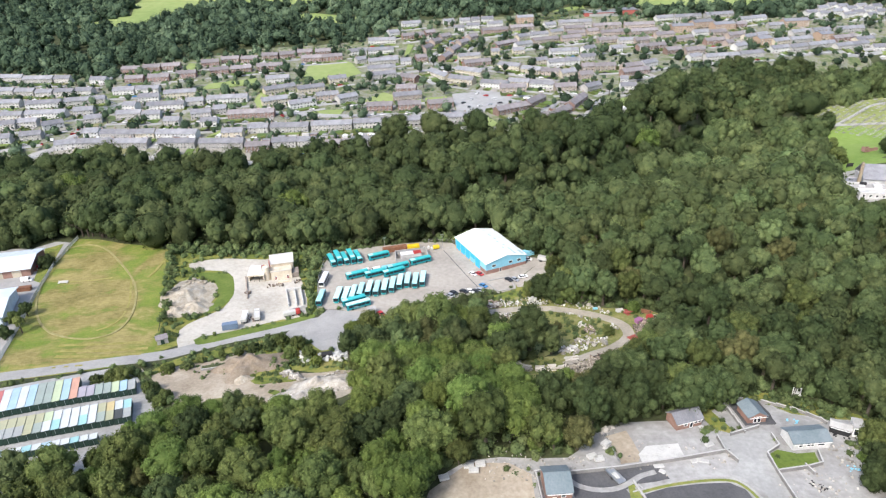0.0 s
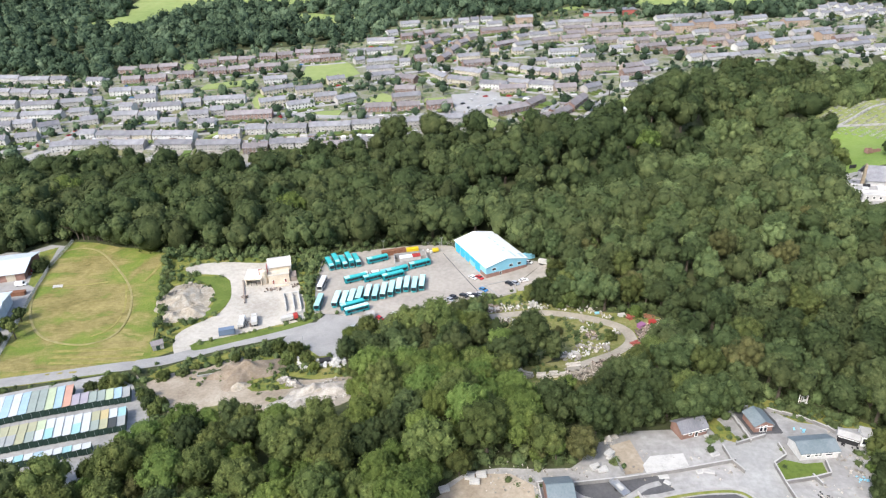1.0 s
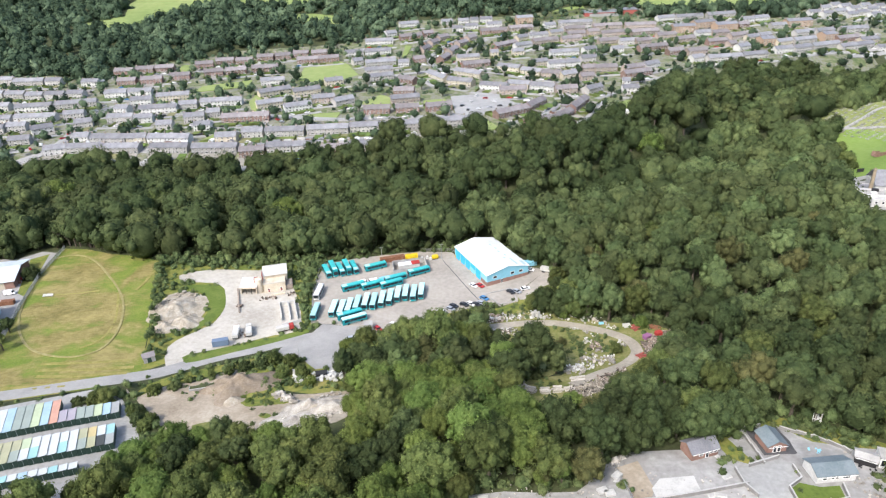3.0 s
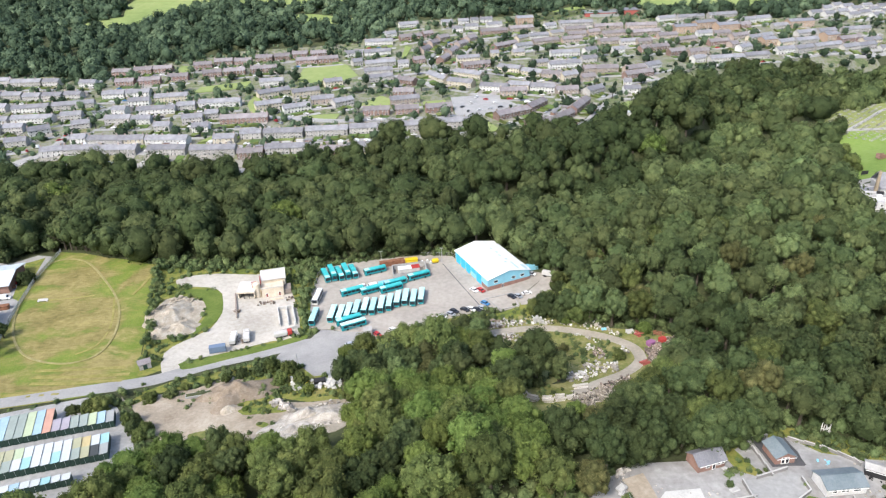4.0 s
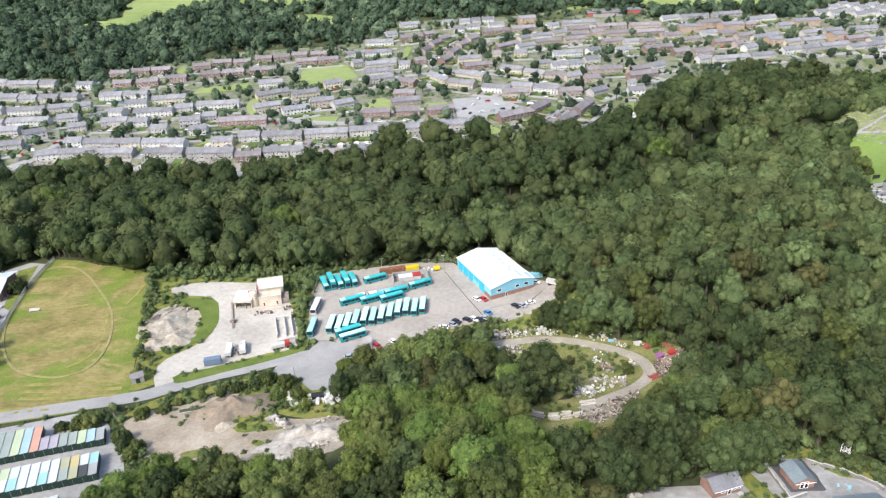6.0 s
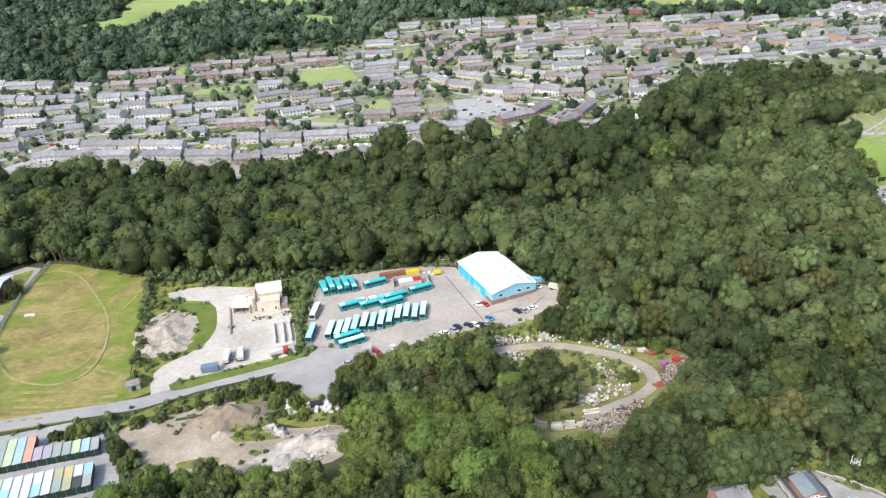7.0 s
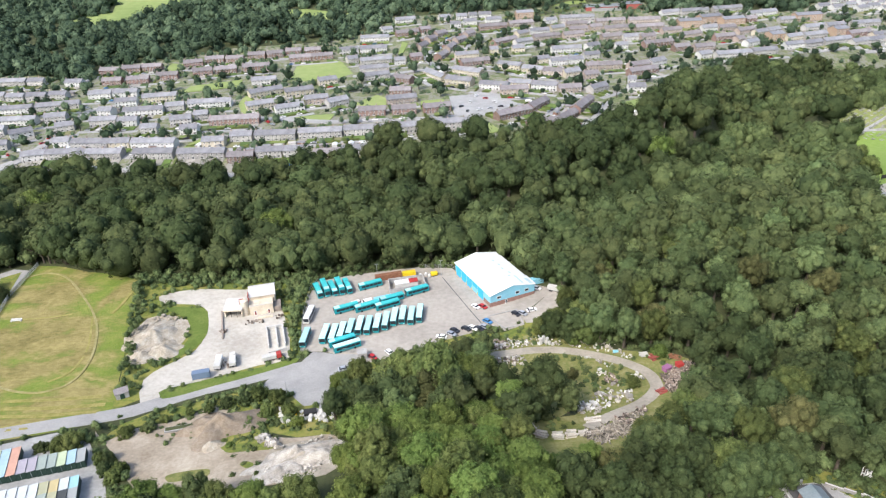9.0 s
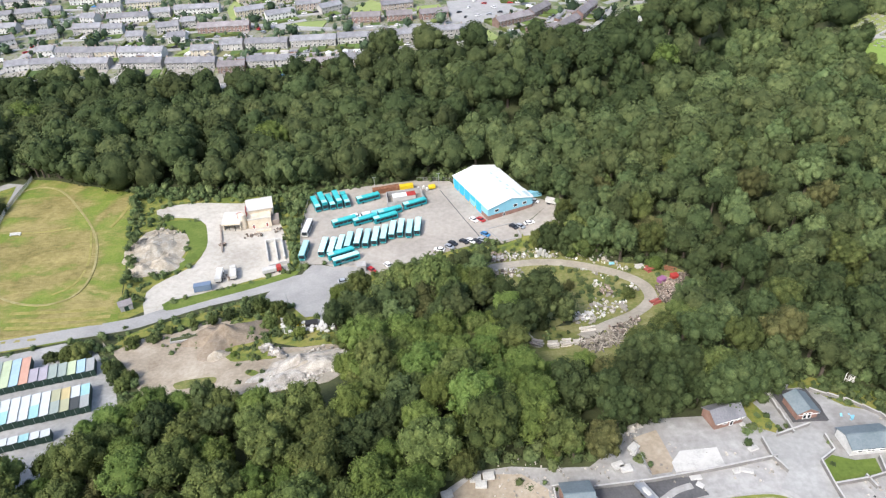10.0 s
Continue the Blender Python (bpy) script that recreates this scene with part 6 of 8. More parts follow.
box_thing("sheet_stack", "pale boards and blocks dumped by the plot wall", "boards", 62.8, 127.5, -15, [("board", "dirty_white", (-1.5, -0.6, 0, 1.5, 0.6, 0.22), 0.03), ("board", "coping", (-1.2, -0.4, 0.22, 1.3, 0.5, 0.4), 0.03)])
box_thing("sheet_stack", "pale boards and blocks dumped by the plot wall", "boards", 67.2, 140.6, 30, [("board", "dirty_white", (-0.6, -0.6, 0, 0.6, 0.6, 0.22), 0.03), ("board", "coping", (-0.5, -0.4, 0.22, 0.5, 0.5, 0.4), 0.03)])
heap("boulder", 40.6, 140.5, 1.5, 1.2, 1.7, "rubble", "large pale boulder at the plot edge", 20, 6, 0.35)
heap("boulder", 42.6, 141.7, 1.2, 1.0, 1.3, "rubble", "large pale boulder at the plot edge", 20, 26, 0.35)
box_thing("scaffold_tower", "white steel scaffold tower among the weeds", "scaffold", 100.3, 154.6, 25, [('post', 'white', (-1.06, -0.6599999999999999, 0, -0.94, -0.54, 3.4), 0), ('post', 'white', (-1.06, 0.54, 0, -0.94, 0.6599999999999999, 3.4), 0), ('post', 'white', (0.94, -0.6599999999999999, 0, 1.06, -0.54, 3.4), 0), ('post', 'white', (0.94, 0.54, 0, 1.06, 0.6599999999999999, 3.4), 0), ('rail', 'white', (-1, -0.65, 0.9, 1, -0.5499999999999999, 1.0), 0), ('rail', 'white', (-1, -0.65, 2.1, 1, -0.5499999999999999, 2.2), 0), ('rail', 'white', (-1, -0.65, 3.3, 1, -0.5499999999999999, 3.4), 0), ('rail', 'white', (-1, 0.5499999999999999, 0.9, 1, 0.65, 1.0), 0), ('rail', 'white', (-1, 0.5499999999999999, 2.1, 1, 0.65, 2.2), 0), ('rail', 'white', (-1, 0.5499999999999999, 3.3, 1, 0.65, 3.4), 0), ('deck', 'white', (-1, -0.55, 1.5, 1, 0.55, 1.58), 0)])
sheet("dirt_weeds", rounded([(-77.1, 198.0), (-72.3, 195.9), (-69.1, 187.0), (-72.3, 186.1), (-75.1, 190.1)], 3), 0.15, M["scrub"], 4, "thin weeds on the bare earth", "grass")
sheet("dirt_weeds", rounded([(-70.0, 191.5), (-65.5, 192.6), (-58.5, 188.3), (-58.1, 185.1), (-63.9, 185.2), (-68.2, 186.6)], 3), 0.15, M["scrub"], 4, "thin weeds on the bare earth", "grass")
sheet("dirt_weeds", rounded([(-86.0, 175.9), (-81.1, 177.5), (-74.1, 177.6), (-73.4, 174.3), (-78.9, 173.6), (-84.0, 173.1)], 3), 0.15, M["tip_grass"], 4, "thin weeds on the bare earth", "grass")
sheet("dirt_weeds", rounded([(-65.0, 178.2), (-63.0, 179.2), (-60.4, 177.3), (-62.1, 175.9)], 3), 0.15, M["scrub"], 4, "thin weeds on the bare earth", "grass")
sheet("rubble_ground", rounded([(-56.9, 174.6), (-56.8, 184.1), (-46.4, 186.8), (-35.6, 183.2), (-33.8, 173.8), (-37.5, 167.8), (-49.3, 167.7)], 2), 0.12, M["track"], 4, "pale trodden rubble below the dump", "ground")
heap("rubble_heap", -44.7, 178.2, 9.5, 4.2, 1.9, "track", "long low heap of pale brown rubble", 8, 31, 0.6)
litter("heap_stones", [(-44.7, 178.2, 6, 90), (-51.1, 175.1, 5, 60)], "rubble", "pale stones strewn over the rubble heap", (0.2, 0.75), seed=33)
litter("plot_stones", [(40.1, 139.0, 3, 20), (29.5, 127.7, 3, 16), (9.8, 129.9, 8, 50), (18.3, 126.5, 5, 40), (62.7, 128.5, 5, 16), (92.2, 118.2, 8, 40), (99.6, 126.5, 4, 30), (68.6, 128.7, 3, 10), (101.3, 140.8, 3, 12), (85.9, 116.7, 8, 30), (49.5, 128.4, 8, 14)], "rubble", "pale stones and debris on the plots", (0.12, 0.55), seed=21)
litter("plot_boulders", [(40.6, 139.7, 2, 5), (99.9, 128.5, 4, 16)], "rubble", "pale boulders at the plot edge", (0.3, 0.8), 0.8, 22)
litter("plot_clutter", [(107.7, 135.7, 3, 10), (99.4, 123.2, 1.6, 8), (93.2, 142.5, 2.0, 6)], "pale_blue", "scattered blue sheets and plastic on the plots", (0.25, 0.9), 0.2, 23, "clutter")
litter("plot_clutter", [(87.7, 118.0, 2, 14), (102.9, 135.9, 3, 20)], "dark", "dark scrap lying on the plots", (0.2, 0.7), 0.5, 24, "clutter")

# ---- the chapel and the cemetery ----
def chapel():
    """Low flat-roofed blocks stepping back to a slated hall with a tall tapering stack."""
    c = root("chapel", 0, 0, 0, label="white rendered chapel with slate hall and tall stone stack", category="chapel")
    place(c, 210.3, 313.8, 222.1, 310.5)
    for x0, y0, x1, y1, h, roof in ((0, 0, 19, 5.5, 3.0, "dirty_white"), (-2.5, 5.5, 17, 13, 3.4, "block"), (-6, 13, 5.5, 21, 3.8, "slate")):
        part("wall", boxes((x0, y0, -1, x1, y1, h)), M["render_white"], c)
        part("flat_roof", boxes((x0 + 0.35, y0 + 0.35, h, x1 - 0.35, y1 - 0.35, h + 0.12)), M[roof], c)
        part("parapet", boxes((x0 - 0.1, y0 - 0.1, h, x1 + 0.1, y0 + 0.3, h + 0.4), (x0 - 0.1, y1 - 0.3, h, x1 + 0.1, y1 + 0.1, h + 0.4), (x0 - 0.1, y0 + 0.3, h, x0 + 0.3, y1 - 0.3, h + 0.4)), M["render_white"], c)
    part("roof_light", boxes((8, 7, 3.5, 12, 11, 4.6), (1.5, 7.5, 3.5, 4, 9.5, 4.2)), M["render_white"], c)
    part("roof_plant", boxes((2.5, 10.5, 3.5, 5.5, 12.3, 4.9), bevel=0.1), M["dark"], c)
    part("hall", boxes((4.5, 14, -1, 28, 29, 6)), M["render_white"], c)
    prism("hall_roof", [(13.3, 5.7), (21.5, 11.6), (29.7, 5.7), (29.7, 6.0), (21.5, 12.0), (13.3, 6.0)], 24.2, M["slate"], c, "", 4.1)
    bm = bmesh.new()
    bmesh.ops.create_cone(bm, segments=4, radius1=1.25, radius2=0.8, depth=14, cap_ends=True, matrix=Matrix.Translation((2.6, 14.2, 7)) @ Matrix.Rotation(radians(45), 4, "Z"))
    part("stack", bm, M["sandstone"], c, "tapering brown stone stack")
    part("stack_cap", boxes((1.85, 13.45, 14.0, 3.35, 14.95, 14.4), (2.2, 13.8, 14.4, 3.0, 14.6, 15.0)), M["sandstone"], c)
    for x in (2, 5, 8, 11, 14, 17):
        put(WINDOW, "window", c, x, -0.03, 1.0)
    for y in (7, 9.5):
        put(WINDOW, "window", c, -2.53, y, 1.0, -90)


chapel()
box_thing("brick_ruin", "low red brick wall enclosure on the lawn", "ruin", 251.7, 377.4, 8, [("wall", "brick", (-4.2, -1.6, 0, 4.2, -1.25, 2.4), 0), ("wall", "brick", (-4.2, 1.25, 0, 0.5, 1.6, 2.4), 0), ("wall", "brick", (-4.2, -1.25, 0, -3.85, 1.25, 3.0), 0), ("wall", "brick", (3.85, -1.25, 0, 4.2, 1.25, 1.9), 0), ("pier", "brick", (-0.6, -1.2, 0, 0, 0.9, 2.0), 0)])
box_thing("notice_board", "dark notice board at the lawn edge", "board", 229.1, 356.9, 5, [("board", "dark", (-2, -0.1, 0.6, 2, 0.1, 2.6), 0.02), ("post", "dark", (-1.8, -0.1, 0, -1.6, 0.1, 0.6), 0), ("post", "dark", (1.6, -0.1, 0, 1.8, 0.1, 0.6), 0)])


GRAVE_BAND = [(253.3, 425.5), (289.8, 424.4), (279.9, 406.5), (270.5, 410.9), (260.3, 415.6), (253.0, 420.1)]


def graves():
    """Rows of headstones, each with its kerbed plot, set slantwise over the slope."""
    g = np.random.default_rng(4)
    u, v = np.meshgrid(np.arange(-80, 190, 1.45), np.arange(-120, 120, 3.6))
    c, w = math.cos(0.562), math.sin(0.562)
    xs, ys = (255 + u * c - v * w).ravel(), (430 + u * w + v * c).ravel()
    ok = inside(CEM, xs, ys) | inside(GRAVE_BAND, xs, ys)
    xs, ys = xs[ok] + g.normal(0, 0.12, ok.sum()), ys[ok] + g.normal(0, 0.12, ok.sum())
    V, F = [], []
    for x, y in zip(xs, ys):
        if g.uniform() < 0.25:
            continue
        h, half, z = g.uniform(0.4, 0.9), g.uniform(0.22, 0.36), gz(x, y)
        for along, deep, out, top in ((half, 0.07, 0, h), (half * 1.1, 0.8, -0.95, 0.18)):
            o = len(V)
            V += [(x + i * along * c - (out + j * deep) * w, y + i * along * w + (out + j * deep) * c, z + k * top + 0.1) for i, j, k in itertools.product((-1, 1), (-1, 1), (0, 1))]
            F += [tuple(o + i for i in f) for f in ((0, 1, 3, 2), (4, 6, 7, 5), (0, 4, 5, 1), (2, 3, 7, 6), (1, 5, 7, 3))]
    tagged(obj("gravestones", V, F, M["headstone"]), "rows of grey gravestones on dry grass", "gravestones", kind="stuff")


graves()
ribbon("cemetery_path", rounded([(257.3, 426.5), (274.0, 436.3), (290.6, 446.7), (308.6, 451.5)], 4, False), 1.8, 0.25, M["town_road"], "grey cemetery path", "path")
ribbon("cemetery_path", rounded([(254.6, 427.0), (269.2, 426.3), (290.8, 426.3), (319.9, 423.9)], 4, False), 2.4, 0.25, M["asphalt"], "grey cemetery path", "path")

# ---- the town ----
WEST_STREET = [(-447, 657, -422, 653, 'r'), (-417, 646, -387, 644, 'r'), (-385, 644, -369, 642, 'r'), (-345, 634, -329, 632, 'w'), (-416, 605, -402, 603, 'r'), (-399, 601, -380, 598, 'r'), (-376, 594, -360, 592, 'r'), (-359, 594, -341, 592, 'r'), (-340, 595, -324, 593, 'r'), (-390, 562, -372, 561, 'r'), (-363, 555, -334, 558, 'w'), (-331, 559, -299, 566, 'r'), (-368, 525, -349, 524, 'r'), (-347, 526, -314, 526, 'w'), (-309, 530, -294, 533, 'r'), (-352, 500, -341, 501, 'r'), (-341, 504, -326, 505, 'r'), (-314, 493, -302, 502, 'w'), (-466, 651, -446, 652, 'r'), (-436, 604, -417, 603, 'r'), (-410, 559, -391, 560, 'r'), (-385, 523, -369, 524, 'r')]
LOWER_STREET = [(-332, 466, -325, 467, 'w'), (-319, 470, -305, 473, 'r'), (-284, 452, -270, 455, 'w'), (-269, 454, -243, 453, 'r'), (-243, 453, -217, 451, 'r'), (-273, 473, -262, 473, 'w'), (-259, 470, -232, 466, 'r'), (-231, 466, -217, 466, 'c'), (-216, 466, -185, 462, 'w'), (-166, 462, -151, 462, 'c'), (-209, 451, -182, 449, 'r'), (-179, 449, -147, 447, 'r')]
MIDDLE_STREET = [(-303, 590, -262, 591, 'w'), (-250, 573, -223, 577, 'c'), (-269, 564, -252, 566, 'w'), (-251, 537, -221, 540, 'w'), (-221, 546, -207, 548, 'r'), (-205, 551, -171, 553, 'w'), (-274, 543, -262, 540, 'w'), (-268, 517, -248, 517, 'r'), (-288, 506, -276, 510, 'r'), (-221, 495, -209, 495, 'r'), (-205, 511, -190, 514, 'r'), (-190, 521, -180, 523, 'r'), (-174, 506, -138, 508, 'b'), (-245, 513, -231, 514, 'w'), (-190, 489, -178, 490, 'w')]
UPPER_STREET = [(-331, 673, -312, 671, 'b'), (-311, 677, -293, 677, 'b'), (-292, 679, -274, 681, 'b'), (-310, 632, -293, 633, 'b'), (-288, 633, -269, 636, 'b'), (-265, 644, -246, 646, 'b'), (-254, 688, -237, 692, 'b'), (-237, 700, -219, 702, 'b'), (-234, 653, -217, 657, 'b'), (-214, 656, -195, 660, 'b'), (-216, 699, -199, 699, 'b'), (-197, 711, -180, 711, 'b'), (-178, 713, -162, 716, 'b'), (-161, 721, -145, 721, 'b'), (-141, 720, -125, 722, 'b'), (-190, 662, -165, 665, 'b'), (-151, 691, -130, 693, 'b'), (-129, 693, -109, 697, 'b')]
SCHOOL_CLOSE = [(-169, 612, -148, 615, 'w'), (-154, 538, -135, 547, 'c'), (-160, 572, -136, 587, 'c'), (-129, 527, -109, 536, 'w'), (-131, 572, -109, 580, 'c'), (-108, 602, -93, 608, 'c'), (-111, 549, -93, 553, 'k'), (-90, 538, -76, 548, 'r'), (-69, 611, -48, 618, 'r'), (-45, 607, -30, 595, 'b'), (-45, 564, -28, 562, 'b'), (-45, 539, -22, 544, 'k'), (-65, 514, -45, 514, 'b'), (-40, 514, -22, 515, 'b'), (-16, 514, 4, 518, 'b')]
HILL_STREET = [(-87, 753, -57, 754, 'w'), (-104, 714, -86, 719, 'w'), (-84, 716, -57, 720, 'w'), (-91, 675, -82, 680, 'r'), (-78, 666, -49, 673, 'r'), (-76, 636, -50, 641, 'r'), (-46, 663, -36, 664, 'w'), (-49, 765, -25, 773, 'b'), (-52, 815, -30, 821, 'w'), (-23, 775, -12, 780, 'b'), (-2, 818, 10, 821, 'w'), (-65, 780, -54, 785, 'w')]
CURVED_STREET = [(-31, 675, -20, 678, 'b'), (-22, 717, -14, 736, 'p'), (-13, 740, -5, 753, 'p'), (-5, 757, 6, 769, 'p'), (-2, 673, 6, 694, 'b'), (7, 704, 15, 729, 'p'), (16, 733, 26, 747, 'p'), (27, 752, 36, 763, 'p'), (-19, 628, -3, 597, 'c'), (0, 595, 21, 581, 'c'), (7, 628, 30, 607, 'c'), (28, 574, 50, 564, 'w'), (52, 575, 69, 567, 'c'), (70, 567, 89, 557, 'w'), (44, 553, 66, 553, 'p'), (90, 550, 108, 551, 'p'), (12, 673, 34, 677, 'c'), (17, 644, 43, 652, 'b'), (48, 638, 67, 624, 'c'), (68, 620, 84, 607, 'c'), (85, 607, 101, 598, 'p')]
FRONT_STREET = [(-149, 470, -134, 470, 'r'), (-132, 470, -104, 469, 'r'), (-102, 471, -72, 471, 'r'), (-71, 473, -42, 473, 'r'), (-40, 474, -11, 476, 'r'), (-10, 478, 18, 480, 'r'), (-144, 442, -127, 442, 'b'), (-126, 446, -109, 446, 'r'), (-108, 446, -95, 446, 'r'), (-87, 441, -70, 442, 'b'), (-69, 444, -51, 445, 'r')]
EAST_STREET = [(38, 490, 64, 506, 'b'), (64, 506, 79, 527, 'b'), (57, 468, 80, 476, 'b'), (81, 477, 95, 495, 'b'), (97, 499, 113, 528, 'b'), (116, 545, 130, 555, 'r'), (149, 567, 155, 566, 'w'), (144, 545, 157, 545, 'w'), (157, 589, 183, 599, 'b'), (162, 608, 181, 616, 'p'), (183, 617, 198, 626, 'w'), (103, 594, 117, 600, 'c'), (118, 586, 130, 589, 'p'), (83, 643, 98, 648, 'c'), (97, 635, 112, 637, 'w'), (113, 637, 127, 639, 'w'), (131, 652, 145, 655, 'r'), (125, 615, 136, 616, 'p'), (136, 614, 156, 615, 'p')]
TOP_STREET = [(17, 820, 29, 821, 'w'), (32, 822, 41, 824, 'w'), (43, 823, 57, 824, 'w'), (50, 801, 67, 804, 'w'), (24, 798, 39, 798, 'w'), (9, 791, 21, 791, 'w'), (41, 775, 71, 780, 'b'), (74, 782, 101, 788, 'p'), (85, 811, 104, 813, 'o'), (54, 720, 79, 743, 'b'), (80, 745, 92, 754, 'c'), (93, 752, 114, 757, 'w'), (117, 759, 132, 766, 'c'), (75, 717, 93, 727, 'w'), (95, 731, 123, 740, 'p'), (126, 735, 148, 741, 'p'), (46, 690, 54, 691, 'c'), (68, 691, 80, 692, 'c'), (105, 680, 134, 683, 'w'), (141, 687, 154, 693, 'w'), (168, 685, 180, 688, 'w'), (163, 723, 185, 728, 'p'), (184, 720, 204, 722, 'r'), (115, 788, 128, 793, 'w'), (132, 795, 170, 797, 'r'), (168, 777, 200, 779, 'p'), (203, 776, 237, 776, 'p'), (204, 750, 235, 755, 'p'), (135, 772, 157, 773, 'p'), (158, 758, 171, 761, 'p'), (171, 750, 201, 755, 'p'), (135, 753, 154, 754, 'p'), (196, 686, 206, 689, 'b'), (207, 689, 226, 694, 'b'), (219, 667, 235, 672, 'b'), (201, 717, 217, 722, 'p')]
FAR_STREET = [(246, 798, 268, 805, 'w'), (268, 800, 300, 805, 'r'), (305, 804, 339, 810, 'r'), (336, 781, 350, 784, 'w'), (351, 784, 369, 789, 'w'), (250, 753, 274, 754, 'o'), (278, 764, 302, 772, 'o'), (297, 753, 322, 759, 'o'), (325, 763, 337, 765, 'b'), (375, 756, 403, 759, 'o'), (228, 735, 249, 740, 'p'), (244, 718, 265, 726, 'p'), (270, 738, 286, 740, 'w'), (237, 664, 257, 668, 'p'), (270, 702, 292, 707, 'b'), (287, 689, 296, 693, 'p'), (290, 673, 304, 681, 'w'), (232, 636, 244, 641, 'w'), (246, 634, 279, 638, 'r'), (281, 640, 305, 644, 'r'), (302, 723, 322, 733, 'p'), (316, 714, 330, 720, 'c'), (331, 720, 346, 728, 'r'), (319, 689, 333, 692, 'o'), (335, 688, 354, 696, 'c'), (354, 693, 379, 700, 'r'), (357, 754, 374, 756, 'r'), (319, 658, 339, 663, 'w'), (339, 661, 359, 669, 'r'), (362, 671, 393, 681, 'r'), (370, 725, 395, 732, 'r'), (394, 728, 415, 734, 'r'), (387, 700, 402, 704, 'o'), (400, 697, 425, 705, 'b'), (422, 694, 444, 701, 'c'), (433, 682, 453, 682, 'w'), (391, 673, 433, 689, 'r'), (421, 731, 452, 736, 'r'), (286, 774, 304, 777, 'p'), (287, 736, 305, 739, 'p')]
WHITE_STREET = [(419, 798, 433, 801, 'w'), (441, 815, 453, 818, 'w'), (432, 792, 445, 795, 'w'), (458, 825, 470, 829, 'w'), (450, 799, 463, 802, 'w'), (466, 819, 479, 822, 'w'), (455, 784, 468, 787, 'w'), (471, 808, 484, 811, 'w'), (470, 791, 484, 794, 'w'), (489, 818, 501, 821, 'w'), (488, 803, 501, 806, 'w'), (480, 780, 492, 783, 'w'), (503, 813, 516, 817, 'w'), (497, 792, 509, 795, 'w')]
STYLE = {"w": ("render_white", "slate", "white rendered"), "r": ("roughcast", "slate", "grey roughcast"), "b": ("town_brick", "tile", "brown brick"), "c": ("cream", "slate", "cream rendered"), "p": ("pinkish", "tile", "brown stone"), "k": ("pinkish", "slate", "grey stone"), "o": ("orange", "slate", "orange brick")}
TERRACE_FEET = []


def terrace(x0, y0, x1, y1, style, fine):
    """A terrace with its front on the line: walls, roof, chimneys, windows and doors."""
    wall, roof, words = STYLE[style]
    L = math.hypot(x1 - x0, y1 - y0)
    n = max(1, round(L / 6.0))
    tall = 7.6 if style == "o" else 4.7
    t = root("terrace_house", 0, 0, 0, label=words + (" terrace with a long pitched roof and chimneys" if n > 3 else " house with a pitched roof and chimney"), category="house", group="town houses")
    place(t, x0, y0, x1, y1, min(gz(x0, y0), gz(x1, y1)) + 0.1)
    W, R = (12.0, 2.2) if style == "o" else (8.0, 2.4)
    prism("wall", [(0, -0.6), (W, -0.6), (W, tall), (W / 2, tall + R), (0, tall)], L, M[wall], t)
    gable_roof("roof", L, W, tall, R, M[roof], t, 0.4, 0.16)
    step = L / n
    for i in range(0, n + 1, 2 if n > 1 else 1):
        put(CHIMNEY, "chimney", t, min(max(i * step, 0.6), L - 0.6), W / 2, tall + R + 0.2)
    spots = []
    for i in range(n):
        c = (i + 0.5) * step
        spots += [(WINDOW, c - step * 0.22, 2.95), (WINDOW, c + step * 0.22, 2.95), (WIDE, c + step * 0.18, 0.7), (DOOR, c - step * 0.3, 0)]
        if tall > 6:
            spots += [(WINDOW, c - step * 0.22, 5.0), (WINDOW, c + step * 0.22, 5.0)]
    if fine:
        for mesh, x, z in spots:
            put(mesh, "door" if mesh is DOOR else "window", t, x, -0.03, z)
    else:
        V, F, S = [], [], []
        for mesh, x, z in spots:
            o = len(V)
            V += [(v.co.x + x, v.co.y - 0.03, v.co.z + z) for v in mesh.vertices]
            F += [tuple(o + i for i in p.vertices) for p in mesh.polygons]
            S += [p.material_index for p in mesh.polygons]
        tagged(obj("glazing", V, F, [M["white"], M["glass"]], t, slots=S), kind="stuff")
    a = math.atan2(y1 - y0, x1 - x0)
    TERRACE_FEET.append((x0, y0, a, L))
    return t


ALL_STREETS = [(FRONT_STREET, True), (LOWER_STREET, True), (MIDDLE_STREET, False), (WEST_STREET, False), (UPPER_STREET, False), (SCHOOL_CLOSE, False), (HILL_STREET, False), (CURVED_STREET, False), (EAST_STREET, True), (TOP_STREET, False), (FAR_STREET, False), (WHITE_STREET, False)]
for street, fine in ALL_STREETS:
    for x0, y0, x1, y1, style in street:
        L = math.hypot(x1 - x0, y1 - y0)
        cuts = 1 if L < 40 else 2 if L < 70 else 3
        for k in range(cuts):
            a, b = k / cuts, (k + 1) / cuts - (1.4 / L if k < cuts - 1 else 0)
            back = (0, 0.9, -0.6)[k] if cuts > 1 else 0
            ox, oy = -(y1 - y0) / L * back, (x1 - x0) / L * back
            terrace(x0 + (x1 - x0) * a + ox, y0 + (y1 - y0) * a + oy, x0 + (x1 - x0) * b + ox, y0 + (y1 - y0) * b + oy, style, fine)


